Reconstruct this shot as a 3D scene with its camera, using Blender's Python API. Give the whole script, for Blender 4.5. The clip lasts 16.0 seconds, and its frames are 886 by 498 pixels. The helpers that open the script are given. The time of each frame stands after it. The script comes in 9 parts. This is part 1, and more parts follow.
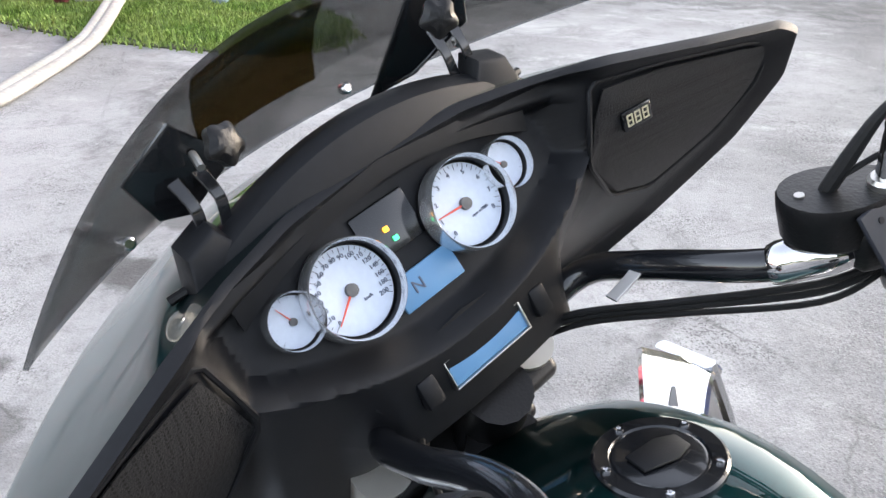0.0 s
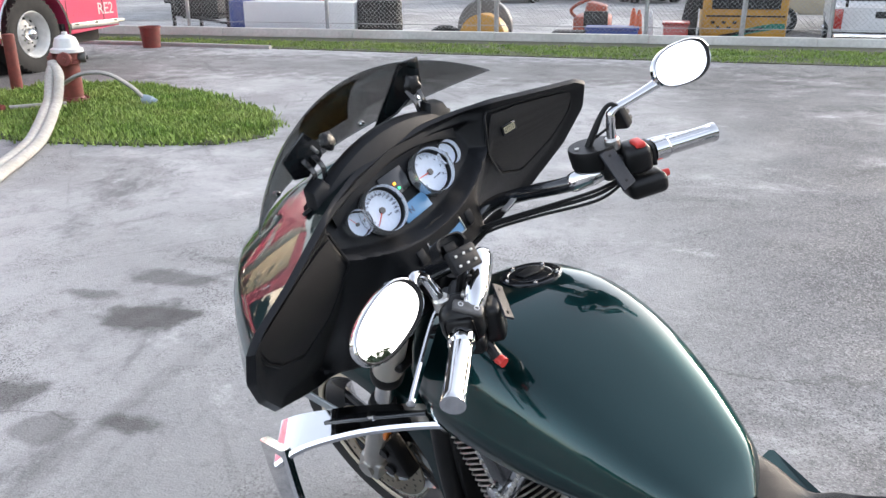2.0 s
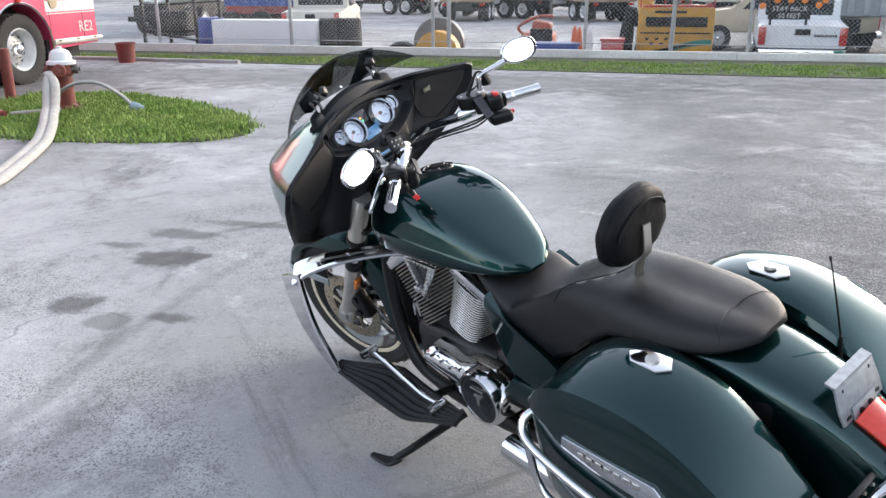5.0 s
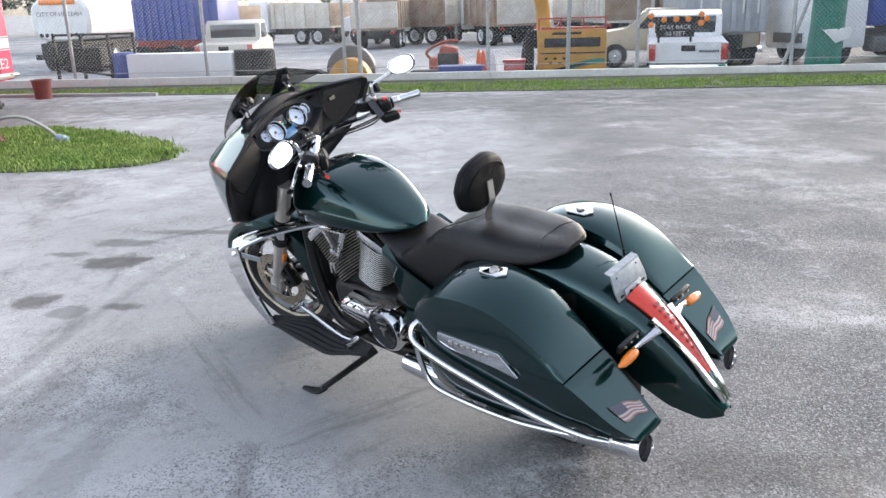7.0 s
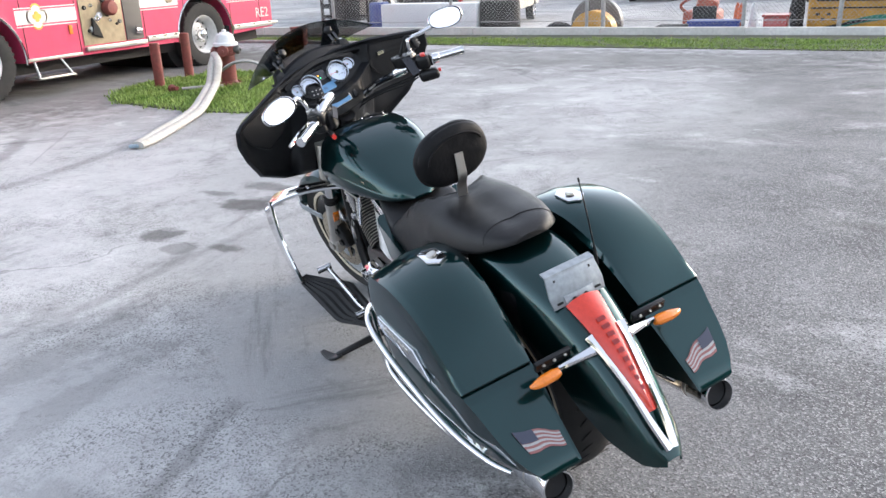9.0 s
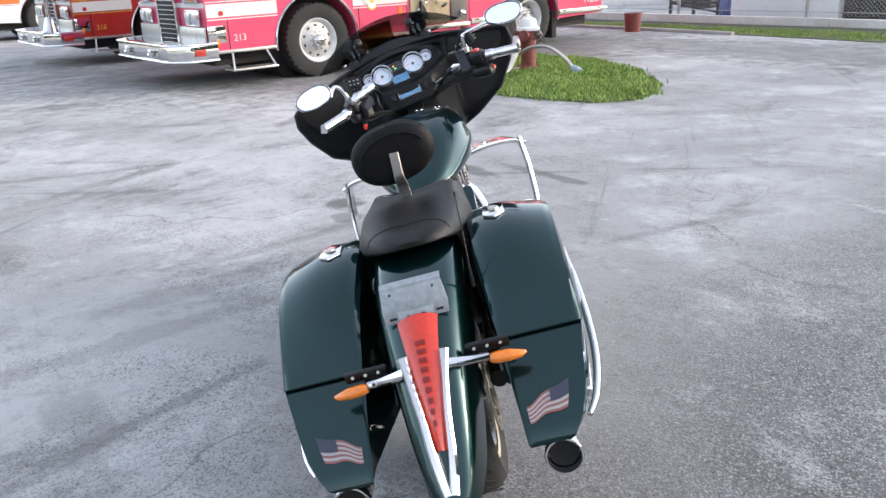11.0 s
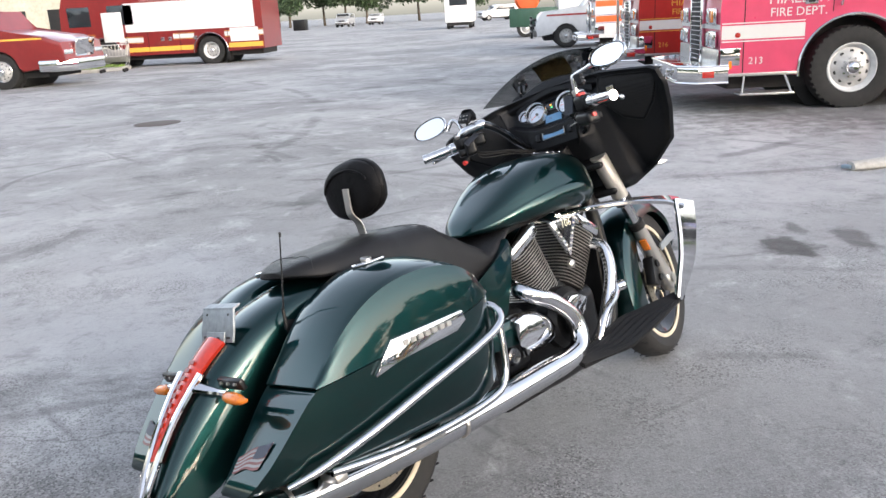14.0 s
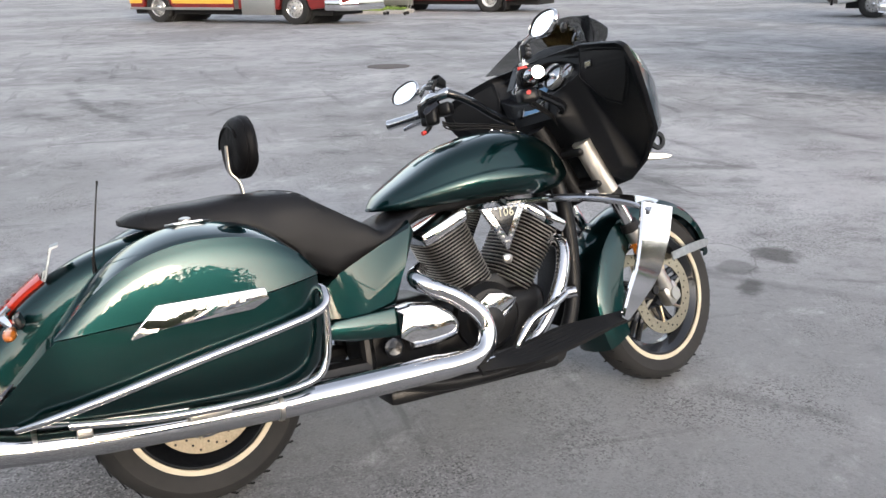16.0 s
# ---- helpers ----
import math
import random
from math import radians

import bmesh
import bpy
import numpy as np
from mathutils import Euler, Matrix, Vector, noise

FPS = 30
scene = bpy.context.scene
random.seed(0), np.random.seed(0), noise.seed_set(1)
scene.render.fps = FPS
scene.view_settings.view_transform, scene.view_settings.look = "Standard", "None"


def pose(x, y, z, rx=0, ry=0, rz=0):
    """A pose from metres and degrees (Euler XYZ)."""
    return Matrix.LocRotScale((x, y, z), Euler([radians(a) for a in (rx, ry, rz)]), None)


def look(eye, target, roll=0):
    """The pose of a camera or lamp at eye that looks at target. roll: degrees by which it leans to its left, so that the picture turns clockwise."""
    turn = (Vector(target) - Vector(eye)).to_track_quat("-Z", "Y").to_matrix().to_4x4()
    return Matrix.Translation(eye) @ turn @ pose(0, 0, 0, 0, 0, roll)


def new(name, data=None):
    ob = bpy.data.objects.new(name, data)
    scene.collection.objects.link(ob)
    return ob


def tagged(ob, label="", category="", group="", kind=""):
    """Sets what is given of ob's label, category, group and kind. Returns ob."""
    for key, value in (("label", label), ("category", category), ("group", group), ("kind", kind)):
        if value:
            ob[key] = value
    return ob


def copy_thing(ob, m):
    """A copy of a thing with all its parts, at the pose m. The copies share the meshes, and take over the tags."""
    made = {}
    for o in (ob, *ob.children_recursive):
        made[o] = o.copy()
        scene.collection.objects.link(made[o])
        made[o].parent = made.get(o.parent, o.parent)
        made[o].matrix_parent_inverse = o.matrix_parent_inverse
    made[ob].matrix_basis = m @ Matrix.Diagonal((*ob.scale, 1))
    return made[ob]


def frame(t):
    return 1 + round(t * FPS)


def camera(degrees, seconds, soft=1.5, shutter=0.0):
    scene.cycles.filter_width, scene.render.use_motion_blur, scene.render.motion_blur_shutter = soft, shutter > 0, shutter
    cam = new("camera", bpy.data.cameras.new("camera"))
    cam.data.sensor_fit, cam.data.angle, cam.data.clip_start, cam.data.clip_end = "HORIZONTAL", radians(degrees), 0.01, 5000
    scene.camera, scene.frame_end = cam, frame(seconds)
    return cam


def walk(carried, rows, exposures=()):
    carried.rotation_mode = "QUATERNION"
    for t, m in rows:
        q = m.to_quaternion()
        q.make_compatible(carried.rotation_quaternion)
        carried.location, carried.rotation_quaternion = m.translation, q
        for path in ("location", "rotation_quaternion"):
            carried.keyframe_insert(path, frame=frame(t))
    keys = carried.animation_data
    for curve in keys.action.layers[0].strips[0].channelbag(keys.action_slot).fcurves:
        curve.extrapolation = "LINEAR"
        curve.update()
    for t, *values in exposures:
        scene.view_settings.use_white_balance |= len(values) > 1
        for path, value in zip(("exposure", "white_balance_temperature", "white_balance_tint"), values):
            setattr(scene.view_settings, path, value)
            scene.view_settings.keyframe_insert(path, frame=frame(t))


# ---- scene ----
cam = camera(56.6, 16.0)
PATH = [
    (0, (0.329, 0.101, 1.405), (-0.322, 1.782, 0.538), 1.6),
    (0.5, (0.387, -0.106, 1.432), (-0.27, 1.604, 0.628), 1.4),
    (1, (0.453, -0.317, 1.482), (-0.207, 1.433, 0.772), 0.6),
    (1.5, (0.471, -0.519, 1.49), (-0.074, 1.282, 0.811), 0.6),
    (2, (0.505, -0.709, 1.504), (0.026, 1.112, 0.83), -0.4),
    (2.5, (0.577, -0.893, 1.5), (0.077, 0.933, 0.857), 1.2),
    (3, (0.647, -1.096, 1.523), (0.149, 0.744, 0.915), 0.8),
    (3.5, (0.699, -1.305, 1.533), (0.27, 0.546, 0.909), -0.3),
    (4, (0.745, -1.503, 1.531), (0.33, 0.343, 0.883), -0.4),
    (4.2, (0.78, -1.556, 1.539), (0.345, 0.282, 0.88), -0.4),
    (6.3, (0.973, -2.576, 1.565), (0.691, -0.683, 0.984), -0.6),
    (6.5, (1.008, -2.644, 1.57), (0.732, -0.752, 0.982), -1.0),
    (7, (1.096, -2.673, 1.57), (0.88, -0.771, 0.992), -1.8),
    (7.5, (1.204, -2.541, 1.532), (0.878, -0.665, 0.922), -1.5),
    (8, (1.408, -2.364, 1.546), (0.954, -0.515, 0.936), -3.5),
    (8.5, (1.721, -2.278, 1.535), (1.048, -0.505, 0.898), -1.3),
    (9, (1.952, -2.124, 1.522), (1.124, -0.428, 0.862), -2.3),
    (9.2, (2.049, -2.049, 1.509), (1.117, -0.41, 0.841), -1.3),
    (11.3, (3.067, -1.151, 1.506), (1.466, -0.123, 0.891), -1.9),
    (11.5, (3.173, -1.06, 1.524), (1.5, -0.131, 0.944), -0.9),
    (12, (3.266, -0.749, 1.512), (1.485, -0.008, 0.983), -0.1),
    (12.5, (3.332, -0.408, 1.516), (1.48, 0.09, 0.948), -2.2),
    (13, (3.426, -0.08, 1.524), (1.535, 0.166, 0.922), -2.7),
    (13.5, (3.371, 0.227, 1.478), (1.465, 0.263, 0.872), -0.8),
    (14, (3.327, 0.566, 1.479), (1.414, 0.381, 0.924), -3.2),
    (14.5, (3.32, 0.887, 1.486), (1.44, 0.517, 0.914), -2.5),
    (15, (3.139, 1.137, 1.459), (1.279, 0.675, 0.885), -0.8),
    (15.5, (2.979, 1.374, 1.455), (1.162, 0.779, 0.868), -2.3),
    (16, (2.819, 1.63, 1.451), (1.105, 0.819, 0.817), -0.7),
]
walk(cam, [(t, look(eye, target, roll)) for t, eye, target, roll in PATH],
     [(t, stops, kelvin, 13) for t, stops, kelvin in ((0, 2.46, 6640), (1, 2.36, 6570), (2, 2.19, 6500), (4, 2.19, 6450), (6.5, 2.23, 6440), (9, 2.35, 6440), (11.5, 2.17, 6430), (12.5, 2.11, 6440), (14, 1.95, 6530), (16, 1.69, 6680))])

# ---------------------------------------------------------------- light
SUN_UP, SUN_TURN = 16, 40
world = bpy.data.worlds.new("sky")
scene.world = world
world.use_nodes = True
wn = world.node_tree
sky = wn.nodes.new("ShaderNodeTexSky")
sky.sky_type, sky.sun_disc = "NISHITA", False
sky.sun_elevation, sky.sun_rotation = radians(SUN_UP), radians(SUN_TURN)
sky.air_density, sky.dust_density, sky.ozone_density, sky.altitude = 1.0, 2.2, 1.0, 0
soften = wn.nodes.new("ShaderNodeHueSaturation")
soften.inputs["Saturation"].default_value = 0.5
back = wn.nodes["Background"]
back.inputs["Strength"].default_value = 0.15
wn.links.new(sky.outputs[0], soften.inputs["Color"])
wn.links.new(soften.outputs[0], back.inputs["Color"])
sun_data = bpy.data.lights.new("sun", "SUN")
sun_data.energy, sun_data.angle, sun_data.color = 0.22, radians(12), (1.0, 0.76, 0.46)
sun = new("sun", sun_data)
SUN_FROM = Vector((math.sin(radians(SUN_TURN)) * math.cos(radians(SUN_UP)), math.cos(radians(SUN_TURN)) * math.cos(radians(SUN_UP)), math.sin(radians(SUN_UP))))
sun.matrix_world = look(SUN_FROM * 50, (0, 0, 0))

# ---------------------------------------------------------------- materials
def mat(name, color, rough=0.5, metal=0.0, grain=0.0, grain_scale=40.0, stain=0.0, stain_scale=3.0, bump=0.0, bump_scale=200.0,
        coat=0.0, emit=None, emit_power=0.0, spec=0.5, rough_var=0.0, tint=None):
    """Principled surface with fine grain, larger stains and a fine relief, in metres."""
    m = bpy.data.materials.new(name)
    m.use_nodes = True
    t = m.node_tree
    b = t.nodes["Principled BSDF"]
    b.inputs["Base Color"].default_value = (*color, 1)
    b.inputs["Roughness"].default_value = rough
    b.inputs["Metallic"].default_value = metal
    b.inputs["Specular IOR Level"].default_value = spec
    if coat:
        b.inputs["Coat Weight"].default_value = coat
        b.inputs["Coat Roughness"].default_value = 0.04
    if emit:
        b.inputs["Emission Color"].default_value = (*emit, 1)
        b.inputs["Emission Strength"].default_value = emit_power
    tc = t.nodes.new("ShaderNodeTexCoord")
    last = None
    if grain or stain:
        col = t.nodes.new("ShaderNodeRGB")
        col.outputs[0].default_value = (*color, 1)
        last = col.outputs[0]
        for amount, scale, rgb in ((grain, grain_scale, None), (stain, stain_scale, tint)):
            if not amount:
                continue
            n = t.nodes.new("ShaderNodeTexNoise")
            n.inputs["Scale"].default_value, n.inputs["Detail"].default_value = scale, 5
            t.links.new(tc.outputs["Object"], n.inputs["Vector"])
            r = t.nodes.new("ShaderNodeMapRange")
            r.inputs["From Min"].default_value, r.inputs["From Max"].default_value = 0.3, 0.7
            r.inputs["To Min"].default_value, r.inputs["To Max"].default_value = 0.0, amount
            t.links.new(n.outputs["Fac"], r.inputs["Value"])
            x = t.nodes.new("ShaderNodeMix")
            x.data_type, x.blend_type = "RGBA", "MIX"
            t.links.new(r.outputs[0], x.inputs["Factor"])
            t.links.new(last, x.inputs["A"])
            x.inputs["B"].default_value = (*(rgb or [c * 0.3 for c in color]), 1)
            last = x.outputs["Result"]
        t.links.new(last, b.inputs["Base Color"])
    if rough_var:
        n = t.nodes.new("ShaderNodeTexNoise")
        n.inputs["Scale"].default_value, n.inputs["Detail"].default_value = 9, 6
        t.links.new(tc.outputs["Object"], n.inputs["Vector"])
        r = t.nodes.new("ShaderNodeMapRange")
        r.inputs["To Min"].default_value, r.inputs["To Max"].default_value = max(0.0, rough - rough_var), rough + rough_var
        t.links.new(n.outputs["Fac"], r.inputs["Value"])
        t.links.new(r.outputs[0], b.inputs["Roughness"])
    if bump:
        n = t.nodes.new("ShaderNodeTexNoise")
        n.inputs["Scale"].default_value, n.inputs["Detail"].default_value = bump_scale, 3
        t.links.new(tc.outputs["Object"], n.inputs["Vector"])
        u = t.nodes.new("ShaderNodeBump")
        u.inputs["Strength"].default_value, u.inputs["Distance"].default_value = bump, 0.002
        t.links.new(n.outputs["Fac"], u.inputs["Height"])
        t.links.new(u.outputs[0], b.inputs["Normal"])
    return m


def see_through(name, tone, gloss=0.6):
    """Clear or smoked sheet: what is behind is dimmed to the tone, with a glossy skin."""
    m = bpy.data.materials.new(name)
    m.use_nodes = True
    t = m.node_tree
    t.nodes.remove(t.nodes["Principled BSDF"])
    tr, gl, mx, fr, k = (t.nodes.new("ShaderNode" + n) for n in ("BsdfTransparent", "BsdfGlossy", "MixShader", "Fresnel", "Math"))
    tr.inputs[0].default_value = (*tone, 1)
    gl.inputs["Roughness"].default_value = 0.04
    fr.inputs["IOR"].default_value = 1.49
    k.operation, k.inputs[1].default_value = "MULTIPLY", gloss
    t.links.new(fr.outputs[0], k.inputs[0])
    t.links.new(k.outputs[0], mx.inputs[0])
    t.links.new(tr.outputs[0], mx.inputs[1])
    t.links.new(gl.outputs[0], mx.inputs[2])
    t.links.new(mx.outputs[0], t.nodes["Material Output"].inputs["Surface"])
    return m


M_GREEN = mat("deep green metallic paint", (0.0060, 0.034, 0.034), 0.30, 0.9, grain=0.25, grain_scale=900, coat=1.0, rough_var=0.04, stain=0.2, stain_scale=6, spec=0.3)
M_GREEN.node_tree.nodes["Principled BSDF"].inputs["Specular Tint"].default_value = (0.12, 0.45, 0.48, 1)
M_GREEN.node_tree.nodes["Principled BSDF"].inputs["Coat IOR"].default_value = 1.46
M_GREEN.node_tree.nodes["Principled BSDF"].inputs["Coat Roughness"].default_value = 0.012
M_BLACK_GLOSS = mat("gloss black paint", (0.008, 0.009, 0.011), 0.22, coat=0.6, rough_var=0.08, grain=0.3, grain_scale=60)
M_BLACK_SATIN = mat("satin black plastic", (0.0056, 0.0064, 0.0084), 0.50, grain=0.5, grain_scale=90, bump=0.2, bump_scale=1200, rough_var=0.08, spec=0.32)
M_BLACK_PART = mat("black cast engine paint", (0.0065, 0.0065, 0.007), 0.38, grain=0.4, grain_scale=50, bump=0.2, bump_scale=300, rough_var=0.15, spec=0.35)
M_MESH = mat("black speaker grille mesh", (0.009, 0.009, 0.0095), 0.55, bump=0.5, bump_scale=600, spec=0.3)
_t = M_MESH.node_tree
_v, _r, _c = (_t.nodes.new("ShaderNode" + n) for n in ("TexVoronoi", "MapRange", "TexCoord"))
_v.inputs["Scale"].default_value, _v.inputs["Randomness"].default_value = 260, 0.15
for _k, _x in zip(("From Min", "From Max", "To Min", "To Max"), (0.25, 0.42, 0.0, 1.0)):
    _r.inputs[_k].default_value = _x
_m = _t.nodes.new("ShaderNodeMix")
_m.data_type = "RGBA"
_m.inputs["A"].default_value, _m.inputs["B"].default_value = (0.0008, 0.0008, 0.0008, 1), (0.018, 0.018, 0.019, 1)
_t.links.new(_c.outputs["Object"], _v.inputs["Vector"])
_t.links.new(_v.outputs["Distance"], _r.inputs["Value"])
_t.links.new(_r.outputs[0], _m.inputs["Factor"])
_t.links.new(_m.outputs["Result"], _t.nodes["Principled BSDF"].inputs["Base Color"])
M_CHROME = mat("chrome plate", (0.74, 0.74, 0.75), 0.07, 1.0, rough_var=0.05, stain=0.25, stain_scale=7, tint=(0.5, 0.49, 0.47))
M_STEEL = mat("brushed steel", (0.66, 0.64, 0.60), 0.34, 1.0, rough_var=0.12, stain=0.4, stain_scale=9, tint=(0.3, 0.28, 0.25))
M_ZINC = mat("galvanised bracket", (0.34, 0.37, 0.39), 0.5, 0.6, grain=0.4, grain_scale=60, rough_var=0.1)
M_ALU = mat("machined fin edges", (0.66, 0.64, 0.60), 0.38, 0.8, grain=0.3, grain_scale=120)
M_SEAT = mat("black seat vinyl", (0.0085, 0.0085, 0.0095), 0.42, bump=0.35, bump_scale=650, rough_var=0.12, stain=0.4, stain_scale=8, tint=(0.012, 0.011, 0.010), spec=0.28)
M_CLOTH = mat("black nylon cover", (0.007, 0.0068, 0.0075), 0.55, bump=0.6, bump_scale=90, grain=0.5, grain_scale=300, spec=0.15)
M_RUBBER = mat("black rubber", (0.009, 0.009, 0.0095), 0.62, grain=0.5, grain_scale=200, bump=0.3, bump_scale=300, spec=0.35)
M_TYRE = mat("tyre rubber", (0.013, 0.013, 0.013), 0.8, grain=0.5, grain_scale=40, stain=0.5, stain_scale=7, tint=(0.032, 0.030, 0.028), bump=0.3, bump_scale=250)
M_CREAM = mat("cream rim stripe", (0.62, 0.55, 0.42), 0.5, stain=0.4, stain_scale=20, tint=(0.4, 0.33, 0.22))
M_DISC = mat("brake disc steel", (0.55, 0.48, 0.36), 0.3, 1.0, grain=0.4, grain_scale=200)
M_MIRROR = mat("mirror glass", (0.92, 0.93, 0.94), 0.01, 1.0)
M_SMOKE = see_through("smoked windshield", (0.49, 0.49, 0.485), 0.5)
M_TINT = see_through("brown tint film", (0.52, 0.43, 0.27), 0.3)
M_BEZEL = mat("bright silver plastic", (0.80, 0.81, 0.82), 0.22, 0.85, rough_var=0.06)
M_SATIN_SILVER = mat("satin silver cover", (0.70, 0.67, 0.60), 0.38, 0.8, rough_var=0.08, stain=0.2, stain_scale=8)
M_DIAL = mat("pale dial face", (0.70, 0.77, 0.88), 0.5, grain=0.1, grain_scale=150)
M_INK = mat("dial print", (0.10, 0.12, 0.17), 0.6)
M_NEEDLE = mat("red needle", (0.8, 0.1, 0.05), 0.5)
M_LCD = mat("backlit blue display", (0.08, 0.20, 0.36), 0.35, grain=0.3, grain_scale=60, stain=0.4, stain_scale=30, tint=(0.2, 0.36, 0.55), emit=(0.12, 0.34, 0.66), emit_power=0.05)
M_AMBER_ON = mat("lit amber lamp", (0.8, 0.3, 0.02), 0.4, emit=(1.0, 0.4, 0.03), emit_power=0.8)
M_GREEN_ON = mat("lit green lamp", (0.05, 0.6, 0.2), 0.4, emit=(0.05, 0.9, 0.3), emit_power=0.5)
M_BRACKET = mat("dull blue-black steel", (0.022, 0.025, 0.033), 0.5, 0.0, spec=0.3, grain=0.3, grain_scale=150, rough_var=0.08)
M_DARK_HOLE = mat("dark hole", (0.004, 0.004, 0.005), 0.8)
M_SYMBOL = mat("white printed symbol", (0.60, 0.60, 0.60), 0.5)
M_AMBER = mat("amber lens", (0.75, 0.20, 0.015), 0.18, coat=0.6, grain=0.3, grain_scale=140)
M_RED_LENS = mat("red lens", (0.42, 0.022, 0.014), 0.14, coat=0.8, grain=0.35, grain_scale=110)
M_TAIL_LENS = mat("lit red tail lens", (0.50, 0.030, 0.012), 0.16, coat=0.5, grain=0.3, grain_scale=90, emit=(0.9, 0.05, 0.015), emit_power=0.022)
M_RED_PLASTIC = mat("red switch", (0.65, 0.05, 0.04), 0.4)
M_FLAG_WHITE = mat("worn white flag stripe", (0.36, 0.36, 0.35), 0.4, grain=0.3, grain_scale=200)
M_WHITE_STICKER = mat("white sticker", (0.58, 0.58, 0.57), 0.4, grain=0.2, grain_scale=200)
M_RED_STICKER = mat("red sticker", (0.22, 0.08, 0.075), 0.4)
M_BLUE_STICKER = mat("dark sticker", (0.03, 0.035, 0.06), 0.4)
M_YELLOW_GLOW = mat("pale display label", (0.55, 0.50, 0.34), 0.5, grain=0.4, grain_scale=300)
M_CAST = mat("grey cast metal", (0.16, 0.155, 0.15), 0.45, 0.6, grain=0.4, grain_scale=90, rough_var=0.1)


# ---------------------------------------------------------------- mesh tools
def bm_new():
    return bmesh.new()


def part(name, bm, material, parent, label="", xf=None, angle=35, kind=""):
    """Links a bmesh as one mesh object under a thing or a part."""
    me = bpy.data.meshes.new(name)
    bmesh.ops.recalc_face_normals(bm, faces=bm.faces)
    if xf is not None:
        bm.transform(xf)
    bm.to_mesh(me)
    bm.free()
    me.materials.append(material)
    me.polygons.foreach_set("use_smooth", [True] * len(me.polygons))
    me.set_sharp_from_angle(angle=radians(angle))
    ob = new(name, me)
    ob.parent = parent
    if label or kind:
        tagged(ob, label, kind=kind)
    return ob


def thing(name, m, label, category, group="", kind=""):
    ob = new(name)
    ob.empty_display_size = 0.2
    ob.matrix_basis = m
    return tagged(ob, label, category, group, kind)


def solid(name, bm, material, label, category="", group="", kind="", m=None, angle=35):
    ob = part(name, bm, material, None, angle=angle)
    if m is not None:
        ob.matrix_basis = m
    return tagged(ob, label, category, group, kind)


def ring_faces(bm, a, b):
    n = len(a)
    for i in range(n):
        try:
            bm.faces.new((a[i], a[(i + 1) % n], b[(i + 1) % n], b[i]))
        except ValueError:
            pass


def loft(bm, rings, caps=True, loop=False):
    vs = [[bm.verts.new(p) for p in r] for r in rings]
    for a, b in zip(vs, vs[1:]):
        ring_faces(bm, a, b)
    if loop:
        ring_faces(bm, vs[-1], vs[0])
    elif caps:
        bm.faces.new(vs[0])
        bm.faces.new(vs[-1])
    return vs


def sheet(bm, rows):
    """An open grid of points."""
    vs = [[bm.verts.new(p) for p in r] for r in rows]
    for a, b in zip(vs, vs[1:]):
        for i in range(len(a) - 1):
            bm.faces.new((a[i], a[i + 1], b[i + 1], b[i]))
    return vs


def thicken(bm, d):
    bmesh.ops.recalc_face_normals(bm, faces=bm.faces)
    bmesh.ops.solidify(bm, geom=bm.faces[:], thickness=d)


def axes_of(d, hint=(0, 0, 1)):
    d = Vector(d).normalized()
    h = Vector(hint)
    if abs(d.dot(h)) > 0.95:
        h = Vector((1, 0, 0))
    u = d.cross(h).normalized()
    return u, u.cross(d).normalized()


def curve_points(pts, n=6):
    """A smooth path through the points."""
    P = [Vector(p) for p in pts]
    out = []
    for i in range(len(P) - 1):
        a, b, c, d = P[max(i - 1, 0)], P[i], P[i + 1], P[min(i + 2, len(P) - 1)]
        for k in range(n):
            t = k / n
            out.append(0.5 * ((2 * b) + (c - a) * t + (2 * a - 5 * b + 4 * c - d) * t * t + (3 * b - a - 3 * c + d) * t ** 3))
    return out + [P[-1]]


def tube(bm, pts, r, seg=10, smooth=6, flat=1.0, hint=(0, 0, 1)):
    """A round (or flattened) bar along a path; r is one radius or one for each given point."""
    P = curve_points(pts, smooth) if smooth else [Vector(p) for p in pts]
    if isinstance(r, (int, float)):
        R = [r] * len(P)
    else:
        R = [float(q) for q in np.interp(np.linspace(0, len(r) - 1, len(P)), range(len(r)), r)]
    rings, up = [], None
    for i, p in enumerate(P):
        d = (P[min(i + 1, len(P) - 1)] - P[max(i - 1, 0)]).normalized()
        if up is None:
            u, up = axes_of(d, hint)
        else:
            u = d.cross(up).normalized()
            up = u.cross(d).normalized()
        rings.append([p + R[i] * (math.cos(a) * u + flat * math.sin(a) * up) for a in (2 * math.pi * k / seg for k in range(seg))])
    loft(bm, rings)


def rod(bm, a, b, r, r2=None, seg=14):
    tube(bm, [a, b], [r, r if r2 is None else r2], seg, 0)


def lathe(bm, at, axis, profile, seg=32, loop=False):
    """Profile of (radius, height along the axis)."""
    u, v = axes_of(axis)
    w = Vector(axis).normalized()
    rings = [[Vector(at) + w * h + r * (math.cos(a) * u + math.sin(a) * v) for a in (2 * math.pi * k / seg for k in range(seg))] for r, h in profile]
    loft(bm, rings, caps=not loop, loop=loop)


